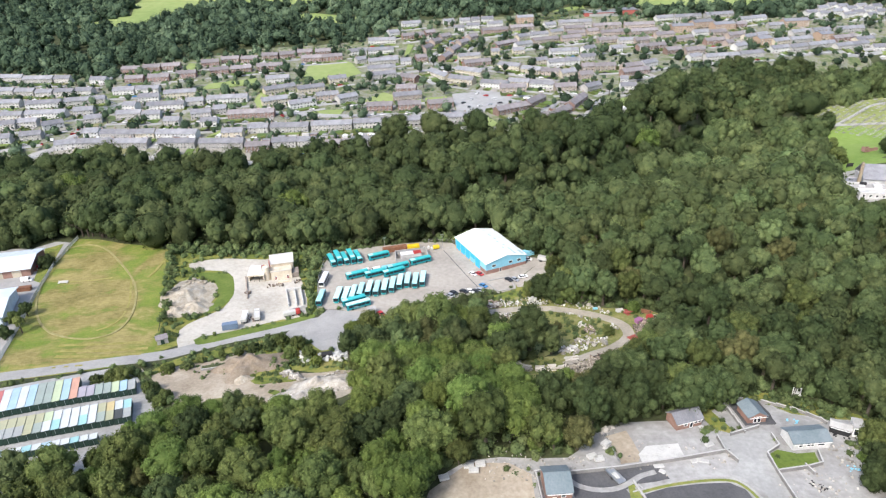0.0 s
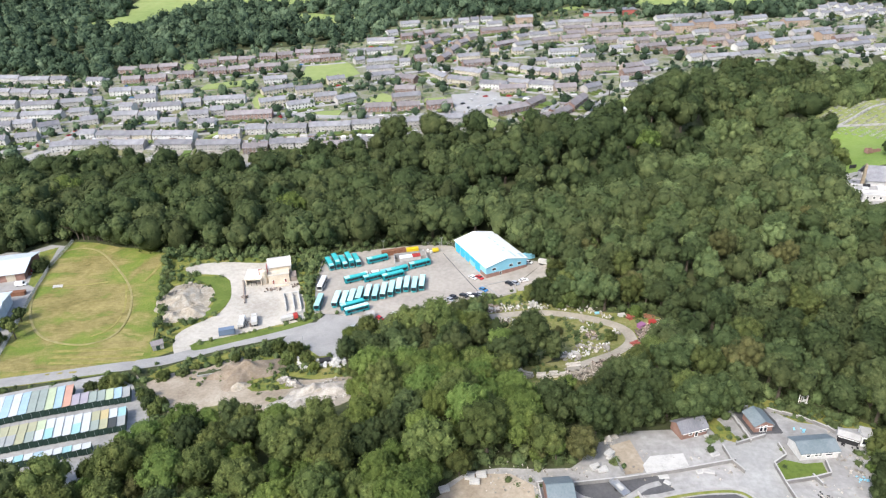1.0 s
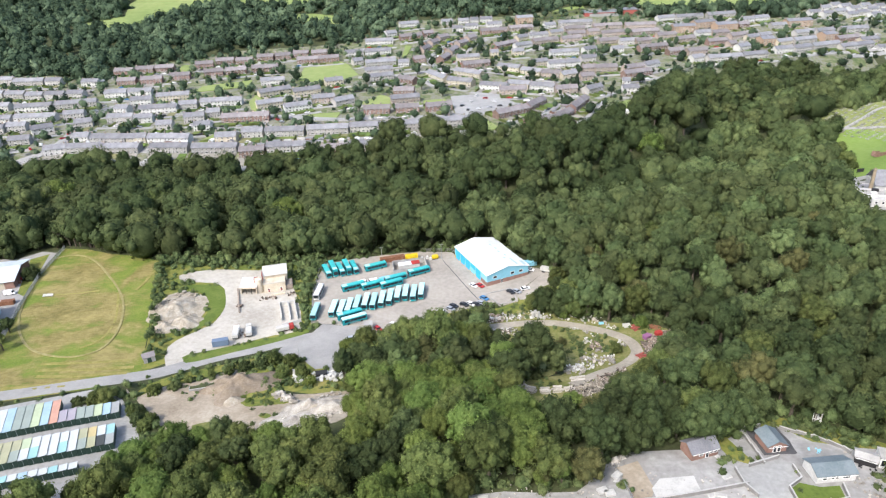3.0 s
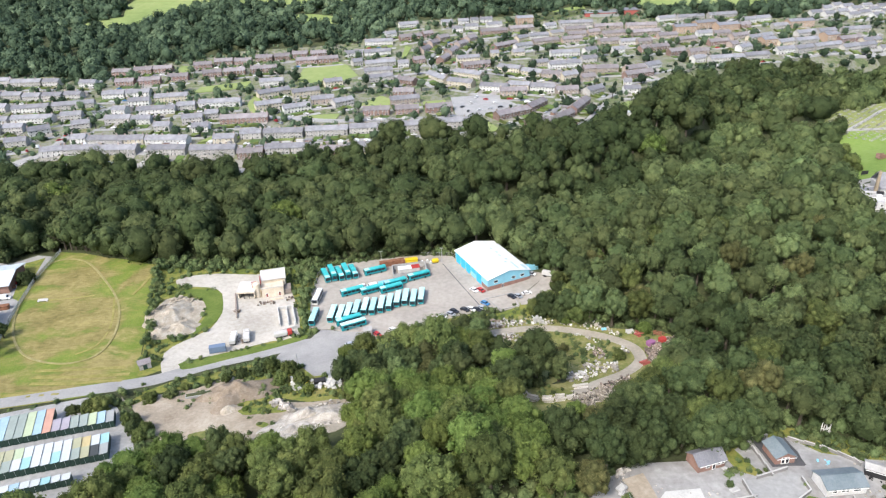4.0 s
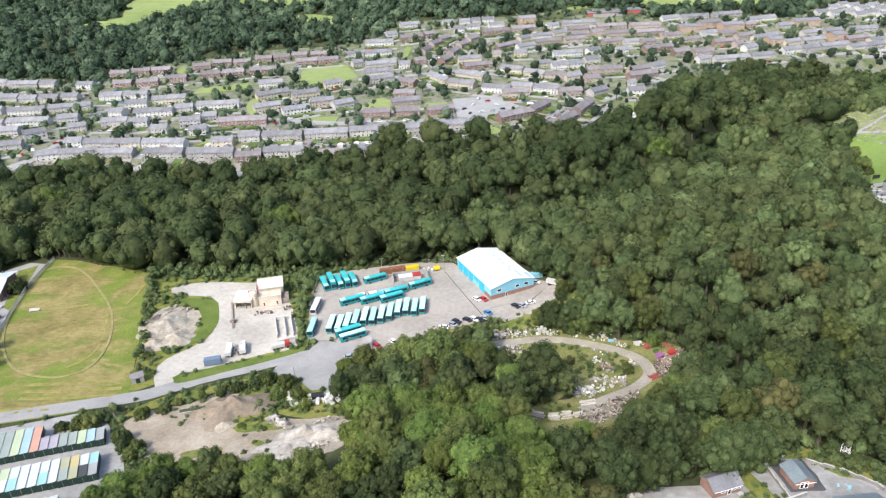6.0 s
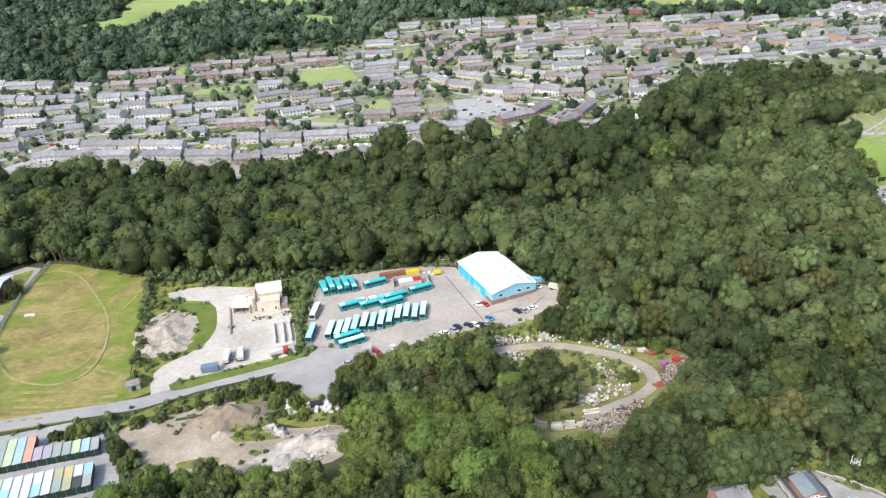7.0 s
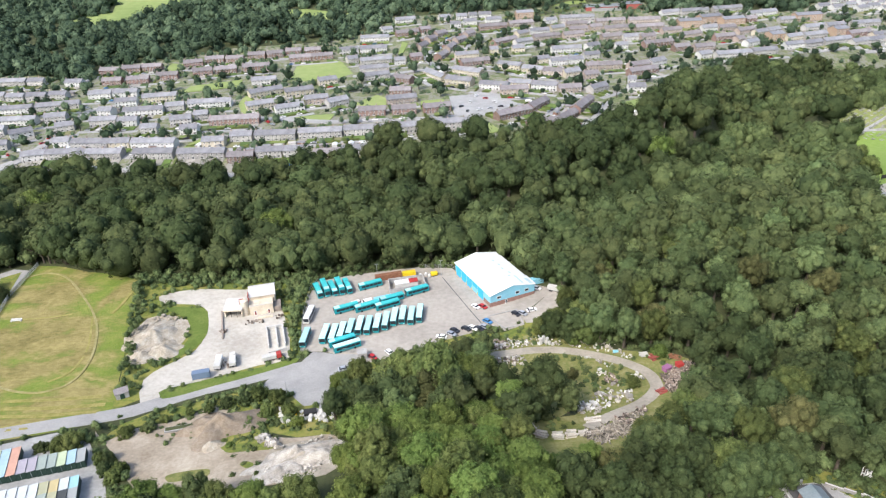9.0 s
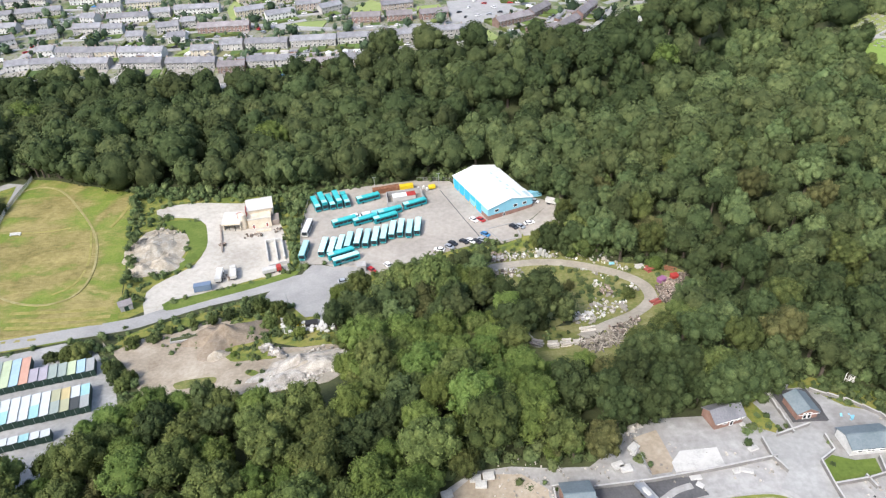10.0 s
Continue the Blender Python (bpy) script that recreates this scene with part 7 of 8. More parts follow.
NO_BUILD = [[(-4.1, 548.8), (0.9, 572.5), (43.0, 574.2), (63.4, 527.4), (29.1, 491.5), (20.2, 485.6), (1.5, 501.7)], [(120.0, 508.1), (147.6, 512.3), (137.9, 474.9), (112.4, 472.5)]]
TOWN_CARS = [car("car_white", "white car parked in a town street", wheels=False), car("car_white", "white saloon parked before the houses", wheels=False), car("car_silver", "silver car parked in a town street", wheels=False), car("car_black", "black car parked in a town street", wheels=False), car("car_blue", "blue car parked in a town street", wheels=False), car("car_red", "red car parked in a town street", wheels=False)]


def town_details():
    """Streets before the terraces, garden lawns and walls, parked cars and garden trees."""
    g = np.random.default_rng(12)
    for i, (x, y, a, L) in enumerate(TERRACE_FEET):
        c, s = math.cos(a), math.sin(a)
        d = -11.5
        p, q = (x - 4 * c - d * s, y - 4 * s + d * c), (x + (L + 4) * c - d * s, y + (L + 4) * s + d * c)
        mid = ((p[0] + q[0]) / 2, (p[1] + q[1]) / 2)
        ribbon("street", [p, mid, q], 4.6, 0.22 + 0.002 * i, M["town_road"], "grey asphalt residential street", "road")
        for k in range(int(L / 9)):
            if g.uniform() < 0.75:
                u = (k + g.uniform(0.2, 0.8)) * 9
                px, py = x + u * c + 9.6 * s, y + u * s - 9.6 * c
                kind = TOWN_CARS[g.choice(6, p=[0.3, 0.2, 0.2, 0.2, 0.05, 0.05])]
                park(kind, px, py, math.degrees(a) + 180 * g.integers(2), USED, 0.5)


town_details()


def gardens():
    """Small front and back plots of the terraces: lawn, paving, beds, each its own piece."""
    m = mat("garden plots", [(0.8, 0.8, 0.8), (1.0, 1.0, 1.0)], 0.2, 1.0)
    t = m.node_tree
    ramp, grain = t.nodes.new("ShaderNodeValToRGB"), t.nodes["Principled BSDF"].inputs["Base Color"].links[0].from_socket
    el = ramp.color_ramp.elements
    ramp.color_ramp.interpolation = "CONSTANT"
    kinds = [(0.10, 0.16, 0.04), (0.16, 0.21, 0.06), (0.26, 0.25, 0.22), (0.06, 0.10, 0.03), (0.20, 0.20, 0.10), (0.12, 0.18, 0.045), (0.33, 0.31, 0.28), (0.08, 0.13, 0.035)]
    for i, c in enumerate(kinds):
        e = el[i] if i < 2 else el.new(1)
        e.position, e.color = i / len(kinds), (*c, 1)
    mix = t.nodes.new("ShaderNodeMix")
    mix.data_type, mix.blend_type = "RGBA", "MULTIPLY"
    mix.inputs[0].default_value = 1
    t.links.new(t.nodes.new("ShaderNodeNewGeometry").outputs["Random Per Island"], ramp.inputs[0])
    t.links.new(ramp.outputs[0], mix.inputs[6]), t.links.new(grain, mix.inputs[7]), t.links.new(mix.outputs[2], t.nodes["Principled BSDF"].inputs["Base Color"])
    feet = np.array(TERRACE_FEET)
    g = np.random.default_rng(61)
    V, F, HV, HF = [], [], [], []

    def hedge(p, q):
        """A low uneven hedge from p to q."""
        d = Vector((q[0] - p[0], q[1] - p[1]))
        if d.length < 2:
            return
        m, w, k = Vector((-d.y, d.x)).normalized(), g.uniform(0.4, 0.8), max(2, int(d.length / 2.5))
        o = len(HV)
        for i in range(k + 1):
            e = Vector(p) + d * i / k
            z, top, ww = gz(e.x, e.y), g.uniform(1.1, 2.2), w * g.uniform(0.8, 1.3)
            for side, up in ((-1, 0), (-0.8, top), (0.8, top), (1, 0)):
                HV.append((e.x + m.x * ww * side, e.y + m.y * ww * side, z + up))
        for i in range(k):
            b = o + 4 * i
            HF.extend([(b + j, b + j + 1, b + j + 5, b + j + 4) for j in range(3)])
        HF.extend([(o + 3, o + 2, o + 1, o), (o + 4 * k, o + 4 * k + 1, o + 4 * k + 2, o + 4 * k + 3)])

    for x, y, a, L in TERRACE_FEET:
        c, s = math.cos(a), math.sin(a)
        n = max(1, round(L / 6))
        for k in range(n):
            for lo, hi in ((-8.8, -0.6), (8.0, g.uniform(14, 18))):
                u0, u1 = k * L / n + 0.15, (k + 1) * L / n - 0.15
                mx, my = x + (u0 + u1) / 2 * c - (lo + hi) / 2 * s, y + (u0 + u1) / 2 * s + (lo + hi) / 2 * c
                fu = (mx - feet[:, 0]) * np.cos(feet[:, 2]) + (my - feet[:, 1]) * np.sin(feet[:, 2])
                fv = -(mx - feet[:, 0]) * np.sin(feet[:, 2]) + (my - feet[:, 1]) * np.cos(feet[:, 2])
                if ((fu > -3) & (fu < feet[:, 3] + 3) & ((fv > -3) & (fv < 11) | (fv > -16) & (fv < -9))).any():
                    continue
                o = len(V)
                for dz in (0.62, -0.2):
                    for u, v in ((u0, lo), (u1, lo), (u1, hi), (u0, hi)):
                        px, py = x + u * c - v * s, y + u * s + v * c
                        V.append((px, py, gz(px, py) + dz))
                if g.uniform() < 0.4:
                    hedge(V[o][:2], V[o + 3][:2])
                if g.uniform() < 0.45:
                    hedge(*((V[o + 3][:2], V[o + 2][:2]) if hi > 0 else (V[o][:2], V[o + 1][:2])))
                F += [(o, o + 1, o + 2, o + 3)] + [(o + i, o + 4 + i, o + 4 + (i + 1) % 4, o + (i + 1) % 4) for i in range(4)]
    tagged(obj("garden_plots", V, F, m), "small lawns, beds and paved plots of the terraces", "garden", kind="stuff")
    tagged(obj("garden_hedges", HV, HF, M["leaf"]), "clipped dark green hedges between the gardens", "hedge", kind="stuff")


gardens()


def garages():
    """Low sheds and garages in the gardens behind the terraces."""
    g = np.random.default_rng(77)
    kinds = []
    for wall, roof, words in (("roughcast", "slate", "grey block garage with a slate roof"), ("dirty_white", "block", "pale concrete garage with a flat roof"), ("wood", "tile", "timber garden shed with a felt roof"), ("render_white", "roof_white", "white garden room with a pale roof"), ("brick", "slate", "brick outhouse with a slate roof")):
        k = root("garage", 0, 0, 0, label=words, category="garage", group="garden sheds")
        prism("wall", [(-1.6, -0.4), (1.6, -0.4), (1.6, 2.1), (0, 2.7), (-1.6, 2.1)], 5.0, M[wall], k, "", -2.5)
        prism("roof", [(-1.85, 2.03), (0, 2.72), (1.85, 2.03), (1.85, 2.15), (0, 2.86), (-1.85, 2.15)], 5.4, M[roof], k, "", -2.7)
        kinds.append(k)
    made = 0
    for x, y, a, L in TERRACE_FEET:
        if L > 12 and made < 280:
            for u in (0.3, 0.75):
                made += 1
                d = g.uniform(12, 15)
                px, py = x + u * L * math.cos(a) - d * math.sin(a), y + u * L * math.sin(a) + d * math.cos(a)
                park(kinds[g.integers(5)], px, py, math.degrees(a) + g.choice((0, 90)), USED, 0.2)


garages()
sheet("car_park", [(3.2, 554.7), (37.2, 560.6), (55.7, 528.3), (29.9, 505.6), (20.7, 498.0), (6.1, 509.9)], 0.7, M["town_road"], 10, "grey town car park", "pavement")
gc = np.random.default_rng(44)
for px, py in [(11.9, 525.9), (19.2, 536.0), (25.2, 516.6), (31.4, 544.3), (24.6, 551.9), (37.7, 533.7), (41.4, 522.2), (16.1, 514.6), (33.4, 518.6), (-131.7, 508.5), (-126.8, 502.2), (-78.1, 529.0), (-291.2, 562.9), (-288.7, 546.3), (-286.2, 530.6), (-286.3, 492.5), (-285.5, 482.0), (-295.3, 467.8), (-298.4, 461.6)]:
    park((CAR_WHITE, VAN, CAR_SILVER, CAR_BLACK, CAR_RED)[gc.integers(5)], px, py, gc.uniform(0, 180), USED, 0.75)
ribbon("high_street", rounded([(-148.4, 522.1), (-124.0, 514.8), (-86.3, 504.7), (-50.6, 503.4), (-15.2, 502.2), (15.4, 495.8)], 4, False), 7, 0.85, M["town_road"], "wide grey town street", "road")
ribbon("high_street", rounded([(-81.9, 628.7), (-49.6, 630.4), (-17.5, 640.8), (20.9, 646.2)], 4, False), 6, 0.85, M["town_road"], "grey town street", "road")
ribbon("curved_road", rounded([(4.2, 631.1), (-9.3, 655.3), (-15.8, 679.9), (-13.7, 704.8), (-5.4, 727.3), (6.0, 749.9)], 4, False), 6, 0.86, M["town_road"], "grey curving town street", "road")
ribbon("curved_road", rounded([(-303.1, 442.0), (-285.8, 457.2), (-283.2, 481.7), (-288.6, 506.3), (-286.2, 530.6), (-286.3, 557.3), (-268.8, 568.6)], 4, False), 7, 0.87, M["town_road"], "pale town street climbing the slope", "road")
ribbon("curved_road", rounded([(87.9, 487.5), (85.9, 501.9), (96.9, 520.1), (97.9, 542.5), (93.7, 551.5)], 4, False), 7, 0.87, M["town_road"], "grey town street between brick terraces", "road")
LAWNS = [[(-16.9, 521.6), (-19.7, 545.8), (-1.7, 548.5), (0.6, 535.2)], [(17.2, 485.9), (26.4, 497.4), (37.3, 470.4), (28.7, 466.0)], [(-167.0, 559.3), (-166.6, 581.9), (-157.7, 571.9), (-149.3, 529.8), (-154.9, 525.9)], [(-123.4, 511.8), (-106.7, 520.2), (-84.1, 522.1), (-86.3, 504.7)], [(-182.0, 455.7), (-172.8, 480.3), (-167.4, 469.5), (-172.2, 449.8)], [(-269.6, 678.1), (-273.9, 707.7), (-259.5, 700.5), (-253.6, 673.4)], [(-72.8, 544.3), (-55.6, 567.5), (-44.9, 554.0), (-48.0, 528.5)], [(-226.4, 598.9), (-224.6, 618.0), (-182.8, 632.6), (-177.6, 611.6)], [(134.3, 521.7), (150.6, 529.2), (148.0, 513.8), (132.2, 503.7)], [(-45.3, 704.7), (-42.9, 747.7), (-36.5, 742.9), (-41.1, 704.0)]]
for i, pts in enumerate(LAWNS):
    sheet("garden_lawn", pts, 0.75 + 0.01 * i, M["pasture"], 10, "bright green town lawn", "grass")


def sports_hall():
    u = root("sports_hall", 0, 0, 0, label="long red and grey sports hall on the hill", category="building")
    (x0, y0), (x1, y1) = (168.0, 833.5), (230.5, 829.8)
    L = place(u, x0, y0, x1, y1)
    part("wall", boxes((0, 0, -1, L, 25, 4.5)), M["sports_red"], u)
    part("grey_front", boxes((6, -0.4, -1, L * 0.7, 0, 3.4)), M["steel"], u)
    part("roof", boxes((-0.5, -0.5, 4.5, L + 0.5, 26, 5.0)), M["steel"], u)
    part("end_hall", boxes((L * 0.72, -1, -1, L, 25, 6.5)), M["sports_red"], u)
    part("end_roof", boxes((L * 0.71, -1.5, 6.5, L + 0.5, 26, 7.0)), M["slate"], u)


sports_hall()
box_thing("white_store", "low white flat-roofed store below the town", "store", 130.0, 492.4, 20, [("wall", "white", (-5, -4, 0, 5, 4, 3), 0), ("roof", "roof_white", (-5.2, -4.2, 3, 5.2, 4.2, 3.2), 0.03)])


# ---- trees ----
ICO = [(0, 0, 1)] + [(0.894 * math.cos(a * 1.2566), 0.894 * math.sin(a * 1.2566), 0.447) for a in range(5)] + [(0.894 * math.cos(a * 1.2566 + 0.628), 0.894 * math.sin(a * 1.2566 + 0.628), -0.447) for a in range(5)] + [(0, 0, -1)]
ICO_F = [(0, 1 + a, 1 + (a + 1) % 5) for a in range(5)] + [(1 + a, 6 + a, 1 + (a + 1) % 5) for a in range(5)] + [(6 + a, 6 + (a + 1) % 5, 1 + (a + 1) % 5) for a in range(5)] + [(11, 6 + (a + 1) % 5, 6 + a) for a in range(5)]


def crown(seed, lobes, leaves, size, tall=1.0, spread=0.62, shag=1.0):
    """A crown one unit in radius, standing on z = 0.25: dense lobes under a skin of small leaf sprays. Returns vertices and triangles."""
    g = np.random.default_rng(seed)
    cs, rs = [], []
    for i in range(lobes):
        a, u = g.uniform(0, 6.283), g.uniform(-0.75, 1)
        h = math.sqrt(max(0, 1 - u * u))
        k = spread * g.uniform(0.7, 1.15)
        cs.append((math.cos(a) * h * k, math.sin(a) * h * k, 0.25 + 0.72 * tall + u * 0.6 * tall))
        rs.append(g.uniform(0.20, 0.36) if lobes < 15 else g.uniform(0.13, 0.30))
    cs.append((0, 0, 0.25 + 0.66 * tall)), rs.append(0.76 if lobes < 15 else 0.66)
    cs, rs = np.array(cs), np.array(rs)
    ico = np.array(ICO)
    up = np.array((1, 1, 1.2 if lobes >= 12 else 1.0))
    V = [c + ico * up * r * 0.97 * g.uniform(0.85, 1.1, (12, 1)) for c, r in zip(cs, rs)]
    F = [np.array(ICO_F) + 12 * i for i in range(len(cs))]
    n = leaves * 3
    pick = g.choice(len(cs), n, p=rs ** 2 / (rs ** 2).sum())
    d = g.normal(size=(n, 3)) + (0, 0, 0.35)
    d /= np.linalg.norm(d, axis=1, keepdims=True)
    p = cs[pick] + d * up * (rs[pick] * g.uniform(0.94, 1.06 + 0.18 * shag, n))[:, None]
    deep = (np.linalg.norm((p[:, None] - cs[None]) / up, axis=2) < 0.86 * rs[None]).any(1)
    p, d = p[~deep][:leaves], d[~deep][:leaves]
    n = len(p)
    nn = d + (0.12 + 0.24 * shag) * g.normal(size=(n, 3))
    nn /= np.linalg.norm(nn, axis=1, keepdims=True)
    t = np.cross(nn, g.normal(size=(n, 3)))
    t /= np.linalg.norm(t, axis=1, keepdims=True)
    b = np.cross(nn, t)
    s = size * g.uniform(0.6, 1.35, (n, 1))
    q = np.stack([p - t * s, p + t * s - b * s * 0.3, p + b * s * 1.3 + nn * s * 0.3], 1).reshape(-1, 3)
    F.append(12 * len(cs) + 3 * np.arange(n)[:, None] + (0, 1, 2))
    return np.concatenate(V + [q]), np.concatenate(F)


def trunk(limbs=4):
    """A tapered trunk one unit high with a few limbs; vertices and triangles."""
    vs, fs = [], []

    def tube(a, b, r0, r1, n=6):
        a, b = np.array(a, float), np.array(b, float)
        d = (b - a) / np.linalg.norm(b - a)
        u = np.cross(d, (0.3, 1, 0.2))
        u /= np.linalg.norm(u)
        w = np.cross(d, u)
        o = len(vs)
        for c, r in ((a, r0), (b, r1)):
            vs.extend(c + r * (math.cos(6.283 * i / n) * u + math.sin(6.283 * i / n) * w) for i in range(n))
        for i in range(n):
            j = (i + 1) % n
            fs.extend([(o + i, o + j, o + n + j), (o + i, o + n + j, o + n + i)])

    tube((0, 0, -0.04), (0.01, 0.01, 0.35), 0.05, 0.036)
    tube((0.01, 0.01, 0.35), (0, 0.02, 0.8), 0.036, 0.012)
    for i in range(limbs):
        a = i * 6.283 / limbs + 0.5
        tube((0.01, 0.01, 0.3 + 0.06 * i), (0.24 * math.cos(a), 0.24 * math.sin(a), 0.55 + 0.05 * i), 0.02, 0.008, 4)
    return np.array(vs), np.array(fs)


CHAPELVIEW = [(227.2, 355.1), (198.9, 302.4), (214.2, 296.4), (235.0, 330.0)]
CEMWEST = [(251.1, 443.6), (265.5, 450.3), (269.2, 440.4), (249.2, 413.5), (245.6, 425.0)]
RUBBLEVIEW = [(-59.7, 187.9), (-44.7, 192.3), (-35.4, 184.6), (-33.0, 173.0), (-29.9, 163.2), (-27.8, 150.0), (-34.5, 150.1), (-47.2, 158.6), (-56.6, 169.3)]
SHRUBS = [HEDGE_F, HEDGE_N, HEDGE_E, CORE, SCRUB, STRIP, HEDGE_C, RINGBUSH, YARDBANK, BANK, VERGE]
# several of these reach towards the camera past the clearing, keeping it in view
CLEAR = [CEMVIEW, RUBBLEVIEW, CHAPELVIEW, CEMWEST, HEDGE_F, HEDGE_N, HEDGE_E, DUMP, HEAPVIEW, CORE, BANK, SCRUB, STRIP, HEDGE_C, SHEDVIEW, YARDBANK, DIRTVIEW, FIELD, YARD, WORKS, DIRT, RINGCLEAR, ESTATE, CONTYARD, LEFTYARD, TOWN, FIELDA, FIELDB, FIELDC, FIELDD, FIELDE, CEM, CEMGREEN, CHURCH, FORECOURT, VERGE, CRESCENT]
ROAD_LINE = rounded(ROAD, 4, False)


def off_road(x, y, gap):
    ok = np.ones(len(x), bool)
    for (ax, ay), (bx, by) in zip(ROAD_LINE, ROAD_LINE[1:]):
        t = np.clip(((x - ax) * (bx - ax) + (y - ay) * (by - ay)) / ((bx - ax) ** 2 + (by - ay) ** 2), 0, 1)
        ok &= np.hypot(x - ax - t * (bx - ax), y - ay - t * (by - ay)) > gap
    return ok


def throng(x0, x1, y0, y1, n, seed, keep, small, large, close=0.61):
    """Crowns of mixed radius that crowd together without standing in one another."""
    g = np.random.default_rng(seed)
    xs, ys = g.uniform(x0, x1, n), g.uniform(y0, y1, n)
    rs = np.sort(small + (large - small) * g.beta(1.3, 1.9, n))[::-1]
    ok = keep(xs, ys)
    xs, ys, rs = xs[ok], ys[ok], rs[ok]
    px, py, pr, cells = [], [], [], {}
    for x, y, r in zip(xs, ys, rs):
        i, j = int(x // 10), int(y // 10)
        near = (q for a in (-1, 0, 1) for b in (-1, 0, 1) for q in cells.get((i + a, j + b), ()))
        if all((x - px[q]) ** 2 + (y - py[q]) ** 2 > (close * (r + pr[q])) ** 2 for q in near):
            cells.setdefault((i, j), []).append(len(px))
            px.append(x), py.append(y), pr.append(r)
    return np.array(px), np.array(py), np.array(pr)


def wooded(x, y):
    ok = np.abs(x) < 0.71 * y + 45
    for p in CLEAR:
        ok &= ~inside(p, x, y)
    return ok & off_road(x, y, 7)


def woods(name, xs, ys, hs, rs, tones, crowns, label, stems=True, leaf="wood_leaf"):
    """Many trees in one mesh: each a crown and a trunk, with its own tone."""
    g = np.random.default_rng(len(xs))
    V, F, T, S, o = [], [], [], [], 0
    tv, tf = trunk(0)
    for x, y, h, r, tone in zip(xs, ys, hs, rs, tones):
        v, f = crowns[g.integers(len(crowns))]
        a = g.uniform(0, 6.283)
        c, s = math.cos(a), math.sin(a)
        k = r * g.uniform(0.9, 1.15)
        rot = np.stack([(v[:, 0] * c - v[:, 1] * s) * r * g.uniform(0.9, 1.1), (v[:, 0] * s + v[:, 1] * c) * r, h + (v[:, 2] - v[:, 2].max()) * k], 1) + (x, y, gz(x, y))
        V.append(rot), F.append(f + o), T.append(np.full(len(v), tone)), S.append(np.zeros(len(f), int))
        o += len(v)
        if stems:
            V.append(tv * (h * 0.8, h * 0.8, h) + (x, y, gz(x, y))), F.append(tf + o), T.append(np.full(len(tv), tone)), S.append(np.ones(len(tf), int))
            o += len(tv)
    V, F, T, S = np.concatenate(V), np.concatenate(F), np.concatenate(T), np.concatenate(S)
    me = bpy.data.meshes.new(name)
    me.vertices.add(len(V)), me.loops.add(F.size), me.polygons.add(len(F))
    me.vertices.foreach_set("co", V.astype(np.float32).ravel())
    me.loops.foreach_set("vertex_index", F.astype(np.int32).ravel())
    me.polygons.foreach_set("loop_start", (3 * np.arange(len(F))).astype(np.int32))
    me.materials.append(M[leaf]), me.materials.append(M["bark"])
    me.polygons.foreach_set("use_smooth", [True] * len(F))
    me.polygons.foreach_set("material_index", S.astype(np.int32))
    at = me.attributes.new("tone", "FLOAT", "POINT")
    at.data.foreach_set("value", T.astype(np.float32))
    me.update()
    me.validate()
    return tagged(new(name, me), label, "woodland", kind="stuff")


HERO = [crown(s, 30, 2100, 0.04, 0.95 + 0.15 * (s % 3), 0.74) for s in range(9)]
FINE = [crown(100 + s, 17, 900, 0.054, 1.0 + 0.12 * (s % 3), 0.7, 0.5) for s in range(8)]
MIDDLE = [crown(20 + s, 13, 640, 0.056, 0.95 + 0.12 * (s % 3), 0.7, 0.35) for s in range(8)]
SHRUB = [crown(60 + s, 5, 90, 0.13) for s in range(6)]
HILL = [crown(140 + s, 11, 420, 0.07, 1.0 + 0.1 * (s % 3), 0.72, 0.35) for s in range(6)]
COARSE = [crown(40 + s, 9, 110, 0.12) for s in range(6)]
TINY = [crown(80 + s, 2, 20, 0.24) for s in range(5)]


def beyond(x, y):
    """The far, shaded bank of the ravine; its shade is put into the tree tones."""
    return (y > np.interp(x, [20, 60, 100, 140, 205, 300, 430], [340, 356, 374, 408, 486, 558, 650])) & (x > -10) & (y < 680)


def tones(xs, ys, g):
    """Tone of each tree from 0 (dark blue-green) to 1 (light yellow-green), in drifts, lowered in DARKSLOPE and eastern
    stretches; the far bank's shade is put in.
    """
    drift = np.array([noise.noise(Vector((x * 0.018, y * 0.018, 3.1))) for x, y in zip(xs, ys)])
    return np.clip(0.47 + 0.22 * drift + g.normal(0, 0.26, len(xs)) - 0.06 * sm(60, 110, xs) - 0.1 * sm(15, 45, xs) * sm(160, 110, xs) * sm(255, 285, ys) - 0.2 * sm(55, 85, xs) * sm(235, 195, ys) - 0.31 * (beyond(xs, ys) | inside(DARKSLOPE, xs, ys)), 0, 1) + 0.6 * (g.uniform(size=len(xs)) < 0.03)


